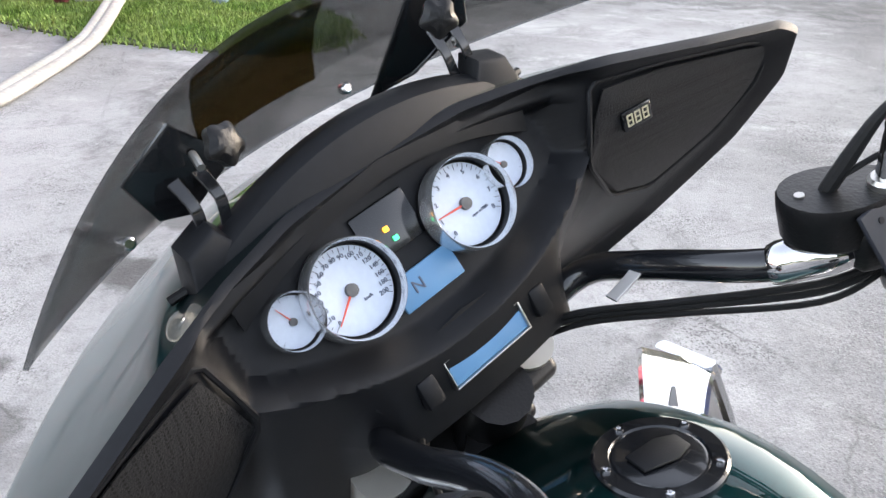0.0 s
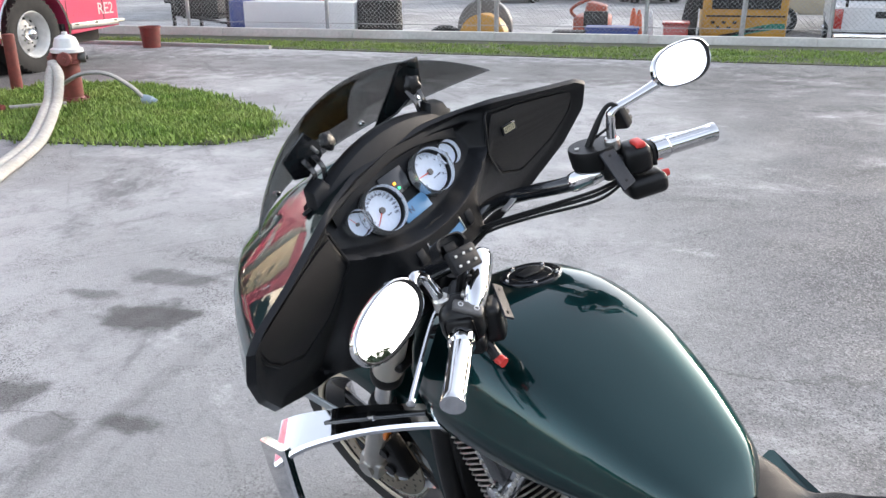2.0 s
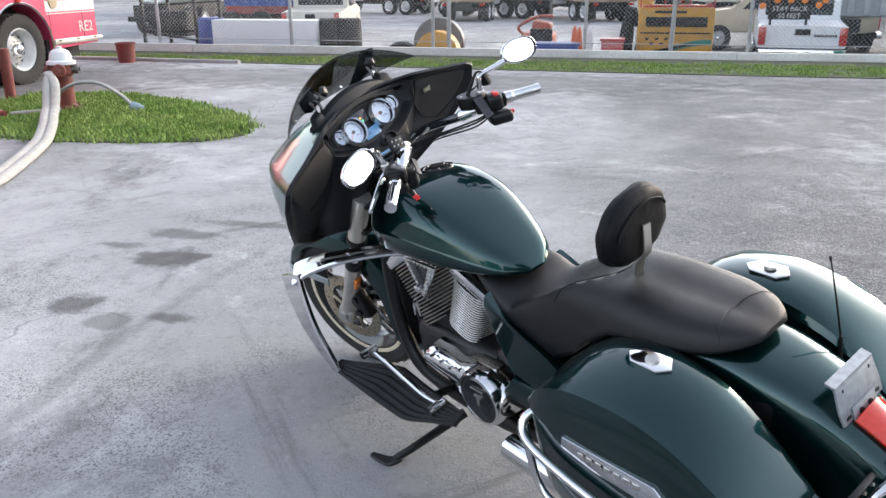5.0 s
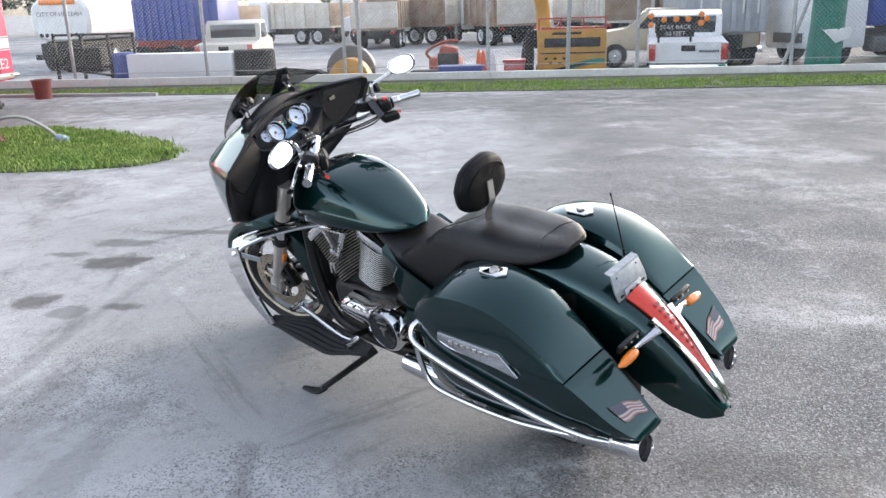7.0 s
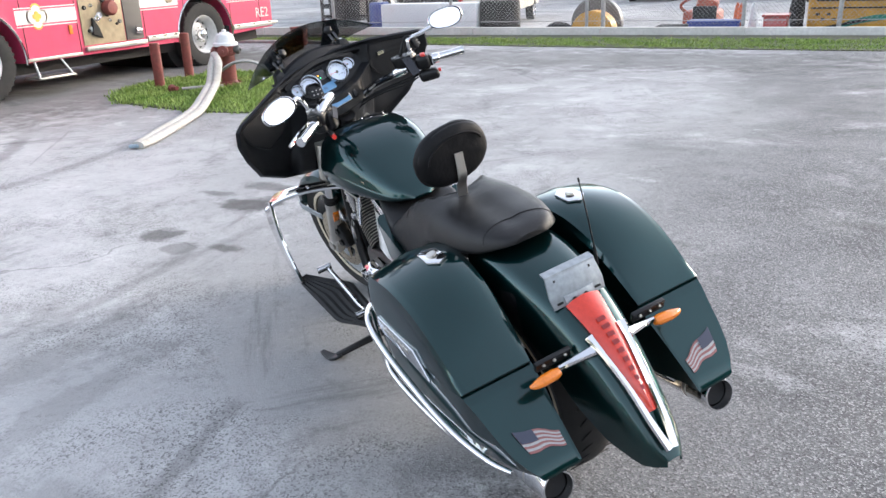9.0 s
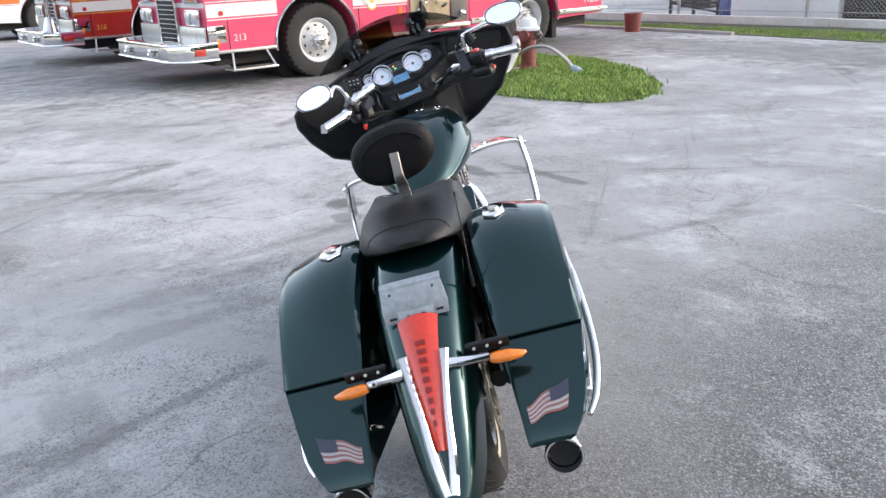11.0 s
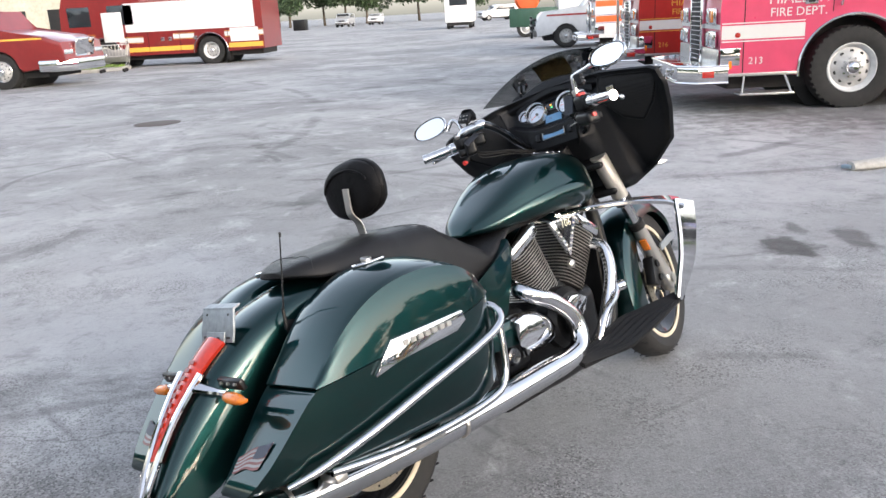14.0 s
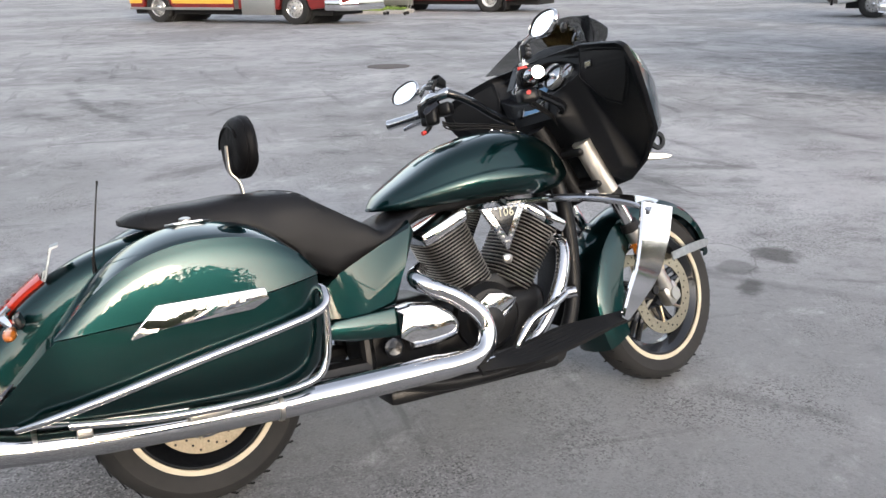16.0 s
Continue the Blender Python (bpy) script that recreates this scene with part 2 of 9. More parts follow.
def box(bm, c, size, m=None, bev=0.0, seg=2):
    r = bmesh.ops.create_cube(bm, size=1.0)
    for v in r["verts"]:
        v.co = Vector([a * s for a, s in zip(v.co, size)])
    if bev:
        edges = list({e for v in r["verts"] for e in v.link_edges})
        out = bmesh.ops.bevel(bm, geom=edges, offset=bev, segments=seg, affect="EDGES", profile=0.5)
        verts = list({v for f in out["faces"] for v in f.verts} | {v for v in r["verts"] if v.is_valid})
    else:
        verts = r["verts"]
    for v in verts:
        v.co = (m @ v.co if m is not None else v.co) + Vector(c)


def prism(bm, outline, d, bev=0.0):
    """A flat outline of 3D points given depth along d."""
    a = [bm.verts.new(Vector(p)) for p in outline]
    b = [bm.verts.new(Vector(p) + Vector(d)) for p in outline]
    fs = [bm.faces.new(a), bm.faces.new(list(reversed(b)))]
    ring_faces(bm, a, b)
    if bev:
        edges = [e for f in fs for e in f.edges]
        bmesh.ops.bevel(bm, geom=list(set(edges)), offset=bev, segments=2, affect="EDGES", profile=0.5)


def blade(bm, path, widths, thick, side, n=5, bev=True):
    """A flat bar along a path: wide along `side`, thin across."""
    P = curve_points(path, n)
    W = [float(q) for q in np.interp(np.linspace(0, len(widths) - 1, len(P)), range(len(widths)), widths)]
    rings = []
    for i, p in enumerate(P):
        d = (P[min(i + 1, len(P) - 1)] - P[max(i - 1, 0)]).normalized()
        s = Vector(side)
        s = (s - d * s.dot(d)).normalized()
        t = d.cross(s)
        w, h, c = W[i] / 2, thick / 2, thick * 0.3
        rings.append([p + s * a + t * b for a, b in ((-w, -h + c), (-w + c, -h), (w - c, -h), (w, -h + c), (w, h - c), (w - c, h), (-w + c, h), (-w, h - c))])
    loft(bm, rings)


def words(name, text, size, material, parent, m, label="", align="CENTER"):
    """Lettering in the built-in font as a thin mesh."""
    cu = bpy.data.curves.new(name, "FONT")
    cu.body, cu.size, cu.align_x, cu.align_y, cu.extrude, cu.resolution_u = text, size, align, "CENTER", 0.0006, 2
    tmp = bpy.data.objects.new(name, cu)
    scene.collection.objects.link(tmp)
    bpy.context.view_layer.update()
    me = bpy.data.meshes.new_from_object(tmp.evaluated_get(bpy.context.evaluated_depsgraph_get()))
    bpy.data.objects.remove(tmp)
    bpy.data.curves.remove(cu)
    me.name = name
    me.materials.clear()
    me.materials.append(material)
    me.transform(m)
    ob = new(name, me)
    ob.parent = parent
    if label:
        tagged(ob, label)
    return ob


def facing(at, normal, up=(0, 0, 1)):
    """A pose whose z looks along the normal and whose y points up."""
    n = Vector(normal).normalized()
    u = Vector(up)
    x = u.cross(n).normalized()
    y = n.cross(x)
    m = Matrix((x, y, n)).transposed().to_4x4()
    m.translation = Vector(at)
    return m

# ---------------------------------------------------------------- ground
WALL_Y, YARD_Z = 14.6, -0.75


def ground_material():
    m = bpy.data.materials.new("worn concrete and asphalt")
    m.use_nodes = True
    t = m.node_tree
    b = t.nodes["Principled BSDF"]
    L = t.links.new
    geo = t.nodes.new("ShaderNodeNewGeometry")

    def noise_at(scale, detail=6, rough=0.55, stretch=(1, 1, 1), dist=0.0, turn=0.0):
        mp = t.nodes.new("ShaderNodeMapping")
        mp.inputs["Scale"].default_value = stretch
        mp.vector_type = "TEXTURE" if turn else "POINT"
        mp.inputs["Rotation"].default_value = (0, 0, radians(turn))
        if turn:
            mp.inputs["Scale"].default_value = [1 / v for v in stretch]
        L(geo.outputs["Position"], mp.inputs["Vector"])
        n = t.nodes.new("ShaderNodeTexNoise")
        n.inputs["Scale"].default_value, n.inputs["Detail"].default_value, n.inputs["Roughness"].default_value = scale, detail, rough
        n.inputs["Distortion"].default_value = dist
        L(mp.outputs[0], n.inputs["Vector"])
        return n.outputs["Fac"]

    def ramp(v, lo, hi, a=0.0, c=1.0):
        r = t.nodes.new("ShaderNodeMapRange")
        r.interpolation_type = "SMOOTHSTEP"
        for k, x in zip(("From Min", "From Max", "To Min", "To Max"), (lo, hi, a, c)):
            r.inputs[k].default_value = x
        L(v, r.inputs["Value"])
        return r.outputs[0]

    def math_(op, a, c):
        n = t.nodes.new("ShaderNodeMath")
        n.operation = op
        for k, v in enumerate((a, c)):
            if isinstance(v, (int, float)):
                n.inputs[k].default_value = v
            else:
                L(v, n.inputs[k])
        return n.outputs[0]

    def blend(f, a, c, mode="MIX"):
        n = t.nodes.new("ShaderNodeMix")
        n.data_type, n.blend_type = "RGBA", mode
        for k, v in (("Factor", f), ("A", a), ("B", c)):
            if isinstance(v, tuple):
                n.inputs[k].default_value = (*v, 1)
            elif isinstance(v, (int, float)):
                n.inputs[k].default_value = v
            else:
                L(v, n.inputs[k])
        return n.outputs["Result"]

    # worn slab: paler to the west, darker bare aggregate to the east, bleached blotches, damp streaks, grit
    sep0 = t.nodes.new("ShaderNodeSeparateXYZ")
    L(geo.outputs["Position"], sep0.inputs[0])
    east = math_("ADD", sep0.outputs[0], math_("MULTIPLY", math_("SUBTRACT", noise_at(0.3, 5, 0.6), 0.5), 4.5))
    east = ramp(east, -0.2, 2.0)
    pale = blend(ramp(noise_at(0.25, 6, 0.55), 0.38, 0.62), (0.250, 0.251, 0.253), (0.370, 0.371, 0.372))
    dark = blend(ramp(noise_at(0.45, 6, 0.6), 0.38, 0.62), (0.098, 0.099, 0.101), (0.160, 0.161, 0.163))
    col = blend(east, pale, dark)
    col = blend(ramp(noise_at(0.42, 10, 0.74, (1, 1.3, 1), 0.25), 0.50, 0.66, 0, 0.8), col, (0.46, 0.462, 0.464))
    col = blend(ramp(noise_at(1.3, 10, 0.78, (1, 1.2, 1), 0.2), 0.54, 0.70, 0, 0.75), col, (0.52, 0.522, 0.524))
    col = blend(ramp(noise_at(0.5, 9, 0.76, (1.5, 0.8, 1), 0.3), 0.53, 0.68, 0, 0.8), col, (0.110, 0.110, 0.111))
    # old tyre marks and drags
    col = blend(ramp(noise_at(1.0, 8, 0.7, (0.22, 2.6, 1), 0.15, 45), 0.57, 0.68, 0, 0.55), col, (0.095, 0.095, 0.096))
    col = blend(ramp(noise_at(1.0, 8, 0.7, (0.18, 3.2, 1), 0.15, 128), 0.58, 0.69, 0, 0.55), col, (0.100, 0.100, 0.101))
    col = blend(ramp(noise_at(3.2, 10, 0.80, (1, 1, 1), 0.2), 0.51, 0.69, 0, 0.55), col, (0.120, 0.120, 0.121))
    col = blend(ramp(noise_at(16.0, 8, 0.78), 0.50, 0.72, 0, 0.42), col, (0.090, 0.089, 0.088))
    col = blend(ramp(noise_at(23.0, 8, 0.78, (1.2, 1, 1)), 0.53, 0.72, 0, 0.36), col, (0.50, 0.50, 0.49))
    # fine aggregate, worn bare in places
    v = t.nodes.new("ShaderNodeTexVoronoi")
    v.inputs["Scale"].default_value = 160
    v.inputs["Randomness"].default_value = 1.0
    L(geo.outputs["Position"], v.inputs["Vector"])
    speck = t.nodes.new("ShaderNodeSeparateColor")
    L(v.outputs["Color"], speck.inputs[0])
    bare = math_("MAXIMUM", ramp(noise_at(1.1, 7, 0.65), 0.44, 0.62, 0.10, 0.85), east)
    col = blend(math_("MULTIPLY", bare, ramp(speck.outputs[0], 0.60, 0.94, 0, 0.70)), col, (0.38, 0.378, 0.372))
    col = blend(math_("MULTIPLY", bare, ramp(speck.outputs[1], 0.58, 0.94, 0, 0.85)), col, (0.050, 0.049, 0.048))
    # oil stains of their own shape, and broad darker areas
    sep = t.nodes.new("ShaderNodeSeparateXYZ")
    L(geo.outputs["Position"], sep.inputs[0])
    wob = noise_at(4.5, 6, 0.65)
    total = None
    for cx, cy, rx, ry, k in STAINS_AND_DARK:
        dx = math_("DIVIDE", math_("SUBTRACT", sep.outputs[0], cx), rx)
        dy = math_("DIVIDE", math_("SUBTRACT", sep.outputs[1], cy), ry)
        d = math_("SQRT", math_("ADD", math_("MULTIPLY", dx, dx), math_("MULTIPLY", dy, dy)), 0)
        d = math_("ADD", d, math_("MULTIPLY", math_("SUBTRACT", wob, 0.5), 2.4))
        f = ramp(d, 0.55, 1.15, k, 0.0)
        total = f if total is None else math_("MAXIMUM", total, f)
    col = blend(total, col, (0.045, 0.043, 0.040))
    # curved tyre marks, broken up
    gap = ramp(noise_at(0.55, 4, 0.6), 0.46, 0.56)
    for cx, cy, rad, wid, k in ((-11.35, -2.24, 8.21, 0.11, 0.5), (-4.92, -3.33, 1.38, 0.05, 0.45), (-5.82, -1.32, 1.55, 0.05, 0.45), (-6.58, -19.15, 16.87, 0.12, 0.4), (6.34, 1.0, 6.37, 0.05, 0.35), (6.34, 1.0, 7.6, 0.06, 0.3), (-9.0, 2.0, 5.2, 0.09, 0.35)):
        dx, dy = math_("SUBTRACT", sep.outputs[0], cx), math_("SUBTRACT", sep.outputs[1], cy)
        d = math_("SQRT", math_("ADD", math_("MULTIPLY", dx, dx), math_("MULTIPLY", dy, dy)), 0)
        d = math_("ADD", math_("ABSOLUTE", math_("SUBTRACT", d, rad), 0), math_("MULTIPLY", math_("SUBTRACT", wob, 0.5), wid * 2.2))
        col = blend(math_("MULTIPLY", gap, ramp(d, wid * 0.3, wid * 1.1, k, 0.0)), col, (0.085, 0.084, 0.083))
    # hairline cracks
    w = t.nodes.new("ShaderNodeTexVoronoi")
    w.feature = "DISTANCE_TO_EDGE"
    w.inputs["Scale"].default_value = 0.22
    warp = t.nodes.new("ShaderNodeVectorMath")
    warp.operation = "ADD"
    nz = t.nodes.new("ShaderNodeTexNoise")
    nz.inputs["Scale"].default_value = 1.3
    nz.inputs["Detail"].default_value = 6
    L(geo.outputs["Position"], nz.inputs["Vector"])
    L(geo.outputs["Position"], warp.inputs[0])
    L(nz.outputs["Color"], warp.inputs[1])
    L(warp.outputs[0], w.inputs["Vector"])
    crack = math_("MULTIPLY", ramp(w.outputs["Distance"], 0.0, 0.0025, 0.5, 0.0), ramp(noise_at(0.5, 3), 0.5, 0.58))
    col = blend(crack, col, (0.06, 0.058, 0.055))
    L(col, b.inputs["Base Color"])
    rgh = ramp(noise_at(2.2, 6), 0.3, 0.7, 0.62, 0.92)
    L(rgh, b.inputs["Roughness"])
    b.inputs["Specular IOR Level"].default_value = 0.25
    bp = t.nodes.new("ShaderNodeBump")
    bp.inputs["Strength"].default_value, bp.inputs["Distance"].default_value = 0.8, 0.004
    hgt = math_("ADD", math_("MULTIPLY", v.outputs["Distance"], 0.5), noise_at(60, 6))
    L(hgt, bp.inputs["Height"])
    L(bp.outputs[0], b.inputs["Normal"])
    return m


# the last three darken the ground round the parked trucks and before the verge
STAINS_AND_DARK = [(-1.73, 1.45, 0.17, 0.13, 0.7), (-1.18, 1.39, 0.14, 0.08, 0.7), (-1.62, 2.20, 0.26, 0.16, 0.75), (-1.75, 2.62, 0.30, 0.10, 0.6), (-1.42, 1.30, 0.12, 0.10, 0.45), (-2.0, 2.35, 0.16, 0.07, 0.5),
          (-1.25, 2.9, 0.55, 0.07, 0.5), (1.95, -0.10, 0.45, 0.16, 0.35), (-0.95, 0.05, 0.14, 0.6, 0.25), (-0.55, -0.4, 0.10, 0.9, 0.25), (0.0, -0.75, 0.3, 0.12, 0.25),
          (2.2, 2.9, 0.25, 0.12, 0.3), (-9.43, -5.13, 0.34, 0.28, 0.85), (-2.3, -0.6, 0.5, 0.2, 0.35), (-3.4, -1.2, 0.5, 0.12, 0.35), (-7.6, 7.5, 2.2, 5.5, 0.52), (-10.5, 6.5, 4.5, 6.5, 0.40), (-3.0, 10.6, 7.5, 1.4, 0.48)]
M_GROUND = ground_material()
bm = bm_new()
R = 900.0
xs = [-R, -14.2, 40, R]
top = [(-R, -R, 0), (R, -R, 0), (R, WALL_Y + 0.1, 0), (-R, WALL_Y + 0.1, 0)]
low = [(-R, WALL_Y + 0.1, YARD_Z), (R, WALL_Y + 0.1, YARD_Z), (R, R, YARD_Z), (-R, R, YARD_Z)]
tv, lv = [bm.verts.new(p) for p in top], [bm.verts.new(p) for p in low]
bm.faces.new(tv)
bm.faces.new((tv[3], tv[2], lv[1], lv[0]))
bm.faces.new(lv)
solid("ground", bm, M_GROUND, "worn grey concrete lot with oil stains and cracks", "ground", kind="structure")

# ---------------------------------------------------------------- motorcycle
# Built upright: x ahead, y to its left, z up from the ground; then leaned on its side stand.
bike = thing("motorcycle", pose(1.579, -0.151, 0, -13, 0, 141.2),
             "dark green touring motorcycle with chrome trim, leaning on its side stand", "motorcycle")
AXIS = Vector((-math.sin(radians(29)), 0, math.cos(radians(29))))
HEAD = Vector((2.232, 0, 0))
STEER = Matrix.Translation(HEAD) @ Matrix.Rotation(radians(12.7), 4, AXIS) @ Matrix.Translation(-HEAD)
FRONT_AXLE, REAR_AXLE = Vector((2.085, 0, 0.32)), Vector((0.435, 0, 0.312))
SIDES = (1, -1)


def both(pts, s):
    return [(x, y * s, z) for x, y, z in pts]


def interp(x, table):
    xs, ys = zip(*table)
    return float(np.interp(x, xs, ys))


def smooth_table(table, x):
    """Cubic-like easing through a table of (x, value)."""
    pts = curve_points([(a, b, 0) for a, b in table], 8)
    return float(np.interp(x, [p.x for p in pts], [p.y for p in pts]))


def wheel(name, at, r, width, rim_r, xf, front):
    w = new(name)
    w.parent = bike
    prof = []
    half = width / 2
    for k in range(13):
        a = math.pi * k / 12
        prof.append((r - 0.42 * width * (1 - math.sin(a) ** 0.75), -half * math.cos(a) * (1.0 if 0 < k < 12 else 0.92)))
    prof = [(rim_r - 0.004, -half * 0.72)] + prof + [(rim_r - 0.004, half * 0.72)]
    bm = bm_new()
    lathe(bm, at, (0, 1, 0), prof, 64, loop=True)
    tyre = part("tyre", bm, M_TYRE, w, "worn black tyre", xf)
    bm = bm_new()
    for k in range(36):
        a = 2 * math.pi * k / 36
        for s in SIDES:
            c = at + Vector((math.cos(a) * (r - 0.004), s * width * 0.22, math.sin(a) * (r - 0.004)))
            box(bm, c, (0.006, width * 0.26, 0.0035), Matrix.Rotation(-a + math.pi / 2, 3, "Y") @ Matrix.Rotation(s * 0.5, 3, "Z"))
    part("tread", bm, M_RUBBER, tyre, "dark tread grooves", xf, kind="stuff")
    bm = bm_new()
    lathe(bm, at, (0, 1, 0), [(rim_r, -half * 0.74), (rim_r - 0.012, -half * 0.76), (rim_r - 0.03, -half * 0.5), (rim_r - 0.045, -half * 0.2), (rim_r - 0.045, half * 0.2),
                              (rim_r - 0.03, half * 0.5), (rim_r - 0.012, half * 0.76), (rim_r, half * 0.74), (rim_r - 0.006, 0)], 64, loop=True)
    for k in range(5):
        for d in (-0.11, 0.11):
            a = 2 * math.pi * k / 5 + d + 0.3
            b = 2 * math.pi * k / 5 + d * 2.2 + 0.3
            p0 = at + Vector((math.cos(b) * 0.05, 0, math.sin(b) * 0.05))
            p1 = at + Vector((math.cos(a) * (rim_r - 0.035), 0, math.sin(a) * (rim_r - 0.035)))
            tube(bm, [p0, (p0 + p1) / 2 + Vector((0, 0.006, 0)), p1], [0.017, 0.012, 0.013], 8, 3)
    lathe(bm, at, (0, 1, 0), [(0.02, -half * 0.95), (0.045, -half * 0.9), (0.055, -0.03), (0.055, 0.03), (0.045, half * 0.9), (0.02, half * 0.95)], 24)
    part("rim", bm, M_BLACK_GLOSS, w, "black five-spoke rim", xf)
    bm = bm_new()
    for s in SIDES:
        lathe(bm, at + Vector((0, s * half * 0.79, 0)), (0, s, 0), [(rim_r - 0.004, 0), (rim_r - 0.002, 0.004), (rim_r + 0.012, 0.004), (rim_r + 0.014, 0)], 64, loop=True)
    part("rim_stripe", bm, M_CREAM, w, "cream stripe round the rim", xf)
    bm = bm_new()
    for s in (SIDES if front else (-1,)):
        c = at + Vector((0, s * (half + 0.008), 0))
        rings = [(0.105, -0.002), (0.105, 0.002), (0.149, 0.002), (0.149, -0.002)]
        lathe(bm, c, (0, 1, 0), rings, 48, loop=True)
        for k in range(6):
            a = 2 * math.pi * k / 6
            rod(bm, c + Vector((math.cos(a) * 0.05, 0, math.sin(a) * 0.05)), c + Vector((math.cos(a + 0.35) * 0.108, 0, math.sin(a + 0.35) * 0.108)), 0.006, seg=6)
    part("brake_disc", bm, M_DISC, w, "drilled steel brake disc", xf)
    bm = bm_new()
    for s in (SIDES if front else (-1,)):
        for k in range(36):
            a = 2 * math.pi * k / 36
            q = 0.116 + 0.011 * (k % 3)
            c = at + Vector((math.cos(a) * q, s * (half + 0.0107), math.sin(a) * q))
            rod(bm, c, c - Vector((0, s * 0.0055, 0)), 0.0038, seg=7)
    part("disc_drilling", bm, M_BLACK_PART, w, "dark drilled holes", xf, kind="stuff")
    return w


wheel("front_wheel", FRONT_AXLE, 0.318, 0.13, 0.232, STEER, True)
wheel("rear_wheel", REAR_AXLE, 0.312, 0.175, 0.208, None, False)

# fork
for s in SIDES:
    up = AXIS
    foot = FRONT_AXLE + Vector((-0.012, s * 0.108, 0))
    bm = bm_new()
    rod(bm, foot - up * 0.03, foot + up * 0.30, 0.029, 0.030, 20)
    box(bm, foot, (0.07, 0.05, 0.08), Matrix.Rotation(radians(-29), 3, "Y"), 0.012)
    rod(bm, foot + Vector((0, -0.03 * s, 0)), foot + Vector((0, 0.035 * s, 0)), 0.022, seg=16)
    leg = part("fork_leg", bm, M_STEEL, bike, "silver fork leg", STEER)
    bm = bm_new()
    rod(bm, foot + up * 0.30, foot + up * 0.44, 0.0225, seg=18)
    part("stanchion", bm, M_CHROME, leg, "", STEER)
    bm = bm_new()
    rod(bm, foot + up * 0.44, foot + up * 0.66, 0.0335, seg=20)
    part("fork_cover", bm, M_SATIN_SILVER, leg, "satin silver fork cover", STEER)
    bm = bm_new()
    lathe(bm, foot + up * 0.425, up, [(0.036, 0), (0.038, 0.012), (0.038, 0.024), (0.034, 0.03)], 20)
    part("fork_seal", bm, M_RUBBER, leg, "", STEER)
    bm = bm_new()
    lathe(bm, foot + up * 0.29, up, [(0.033, 0), (0.034, 0.01), (0.031, 0.03)], 20)
    part("dust_seal", bm, M_RUBBER, leg, "", STEER)
    bm = bm_new()
    c = FRONT_AXLE + Vector((-0.105, s * 0.092, 0.055))
    box(bm, c, (0.062, 0.05, 0.12), Matrix.Rotation(radians(20), 3, "Y"), 0.012)
    for k in (-1, 1):
        rod(bm, c + Vector((0.01, s * 0.01, k * 0.03)), c + Vector((0.01, s * 0.034, k * 0.03)), 0.016, seg=14)
    tube(bm, [c + Vector((0, s * 0.02, 0.06)), c + Vector((-0.05, s * 0.03, 0.2)), c + Vector((-0.14, s * 0.02, 0.36))], 0.005, 6)
    part("brake_caliper", bm, M_BLACK_PART, leg, "black brake caliper with hose", STEER)
    bm = bm_new()
    c = foot + up * 0.2 + Vector((-0.035, s * 0.005, 0))
    box(bm, c, (0.012, 0.03, 0.055), Matrix.Rotation(radians(-29), 3, "Y"), 0.004)
    part("reflector", bm, M_AMBER, leg, "amber side reflector", STEER)
bm = bm_new()
for h in (0.50, 0.63):
    c = FRONT_AXLE + AXIS * h + Vector((-0.03, 0, 0))
    box(bm, c, (0.06, 0.25, 0.028), Matrix.Rotation(radians(-29), 3, "Y"), 0.012, 3)
rod(bm, FRONT_AXLE + AXIS * 0.44 + Vector((-0.06, 0, 0)), FRONT_AXLE + AXIS * 0.74 + Vector((-0.06, 0, 0)), 0.035)
part("triple_clamp", bm, M_BLACK_PART, bike, "black fork clamps", STEER)

# front fender
bm = bm_new()
rows = []
for k in range(29):
    a = radians(18 + (205 - 18) * k / 28)
    t = k / 28
    depth = 0.05 + 0.11 * max(0, (t - 0.25) / 0.75) ** 1.0 - 0.05 * max(0, (t - 0.85) / 0.15)
    half = 0.088 - 0.028 * (1 - min(1, t / 0.16)) ** 2
    c, s0 = math.cos(a), math.sin(a)
    row = []
    for f, q in ((-1, -depth), (-1.0, -depth * 0.5), (-0.97, -0.03), (-0.85, -0.010), (-0.55, 0.0), (0, 0.006), (0.55, 0.0), (0.85, -0.010), (0.97, -0.03), (1.0, -depth * 0.5), (1, -depth)):
        rr = 0.352 + q
        row.append(FRONT_AXLE + Vector((c * rr, f * half, s0 * rr)))
    rows.append(row)
sheet(bm, rows)
thicken(bm, 0.004)
fender_f = part("front_fender", bm, M_GREEN, bike, "deep green front fender", STEER)
bm = bm_new()
for s in SIDES:
    blade(bm, both([(2.14, 0.097, 0.445), (2.26, 0.096, 0.46), (2.36, 0.088, 0.467), (2.415, 0.045, 0.468), (2.425, 0.0, 0.468)], s), [0.03, 0.034, 0.03, 0.026, 0.026], 0.007, (0, 0, 1))
part("fender_rail", bm, M_ZINC, fender_f, "silver rail round the fender tip", STEER)

# fairing: outer shell, inner dash
RIM = [(0, 1.214, 1.750), (0.10, 1.211, 1.742), (0.17, 1.204, 1.722), (0.24, 1.196, 1.692), (0.35, 1.170, 1.655), (0.445, 1.146, 1.634), (0.470, 1.130, 1.630), (0.480, 1.07, 1.655),
       (0.456, 0.988, 1.708), (0.400, 0.880, 1.798), (0.278, 0.796, 1.872), (0.155, 0.745, 1.925), (0.08, 0.735, 1.94), (0, 0.732, 1.945)]
MID = (0.0, 1.0)


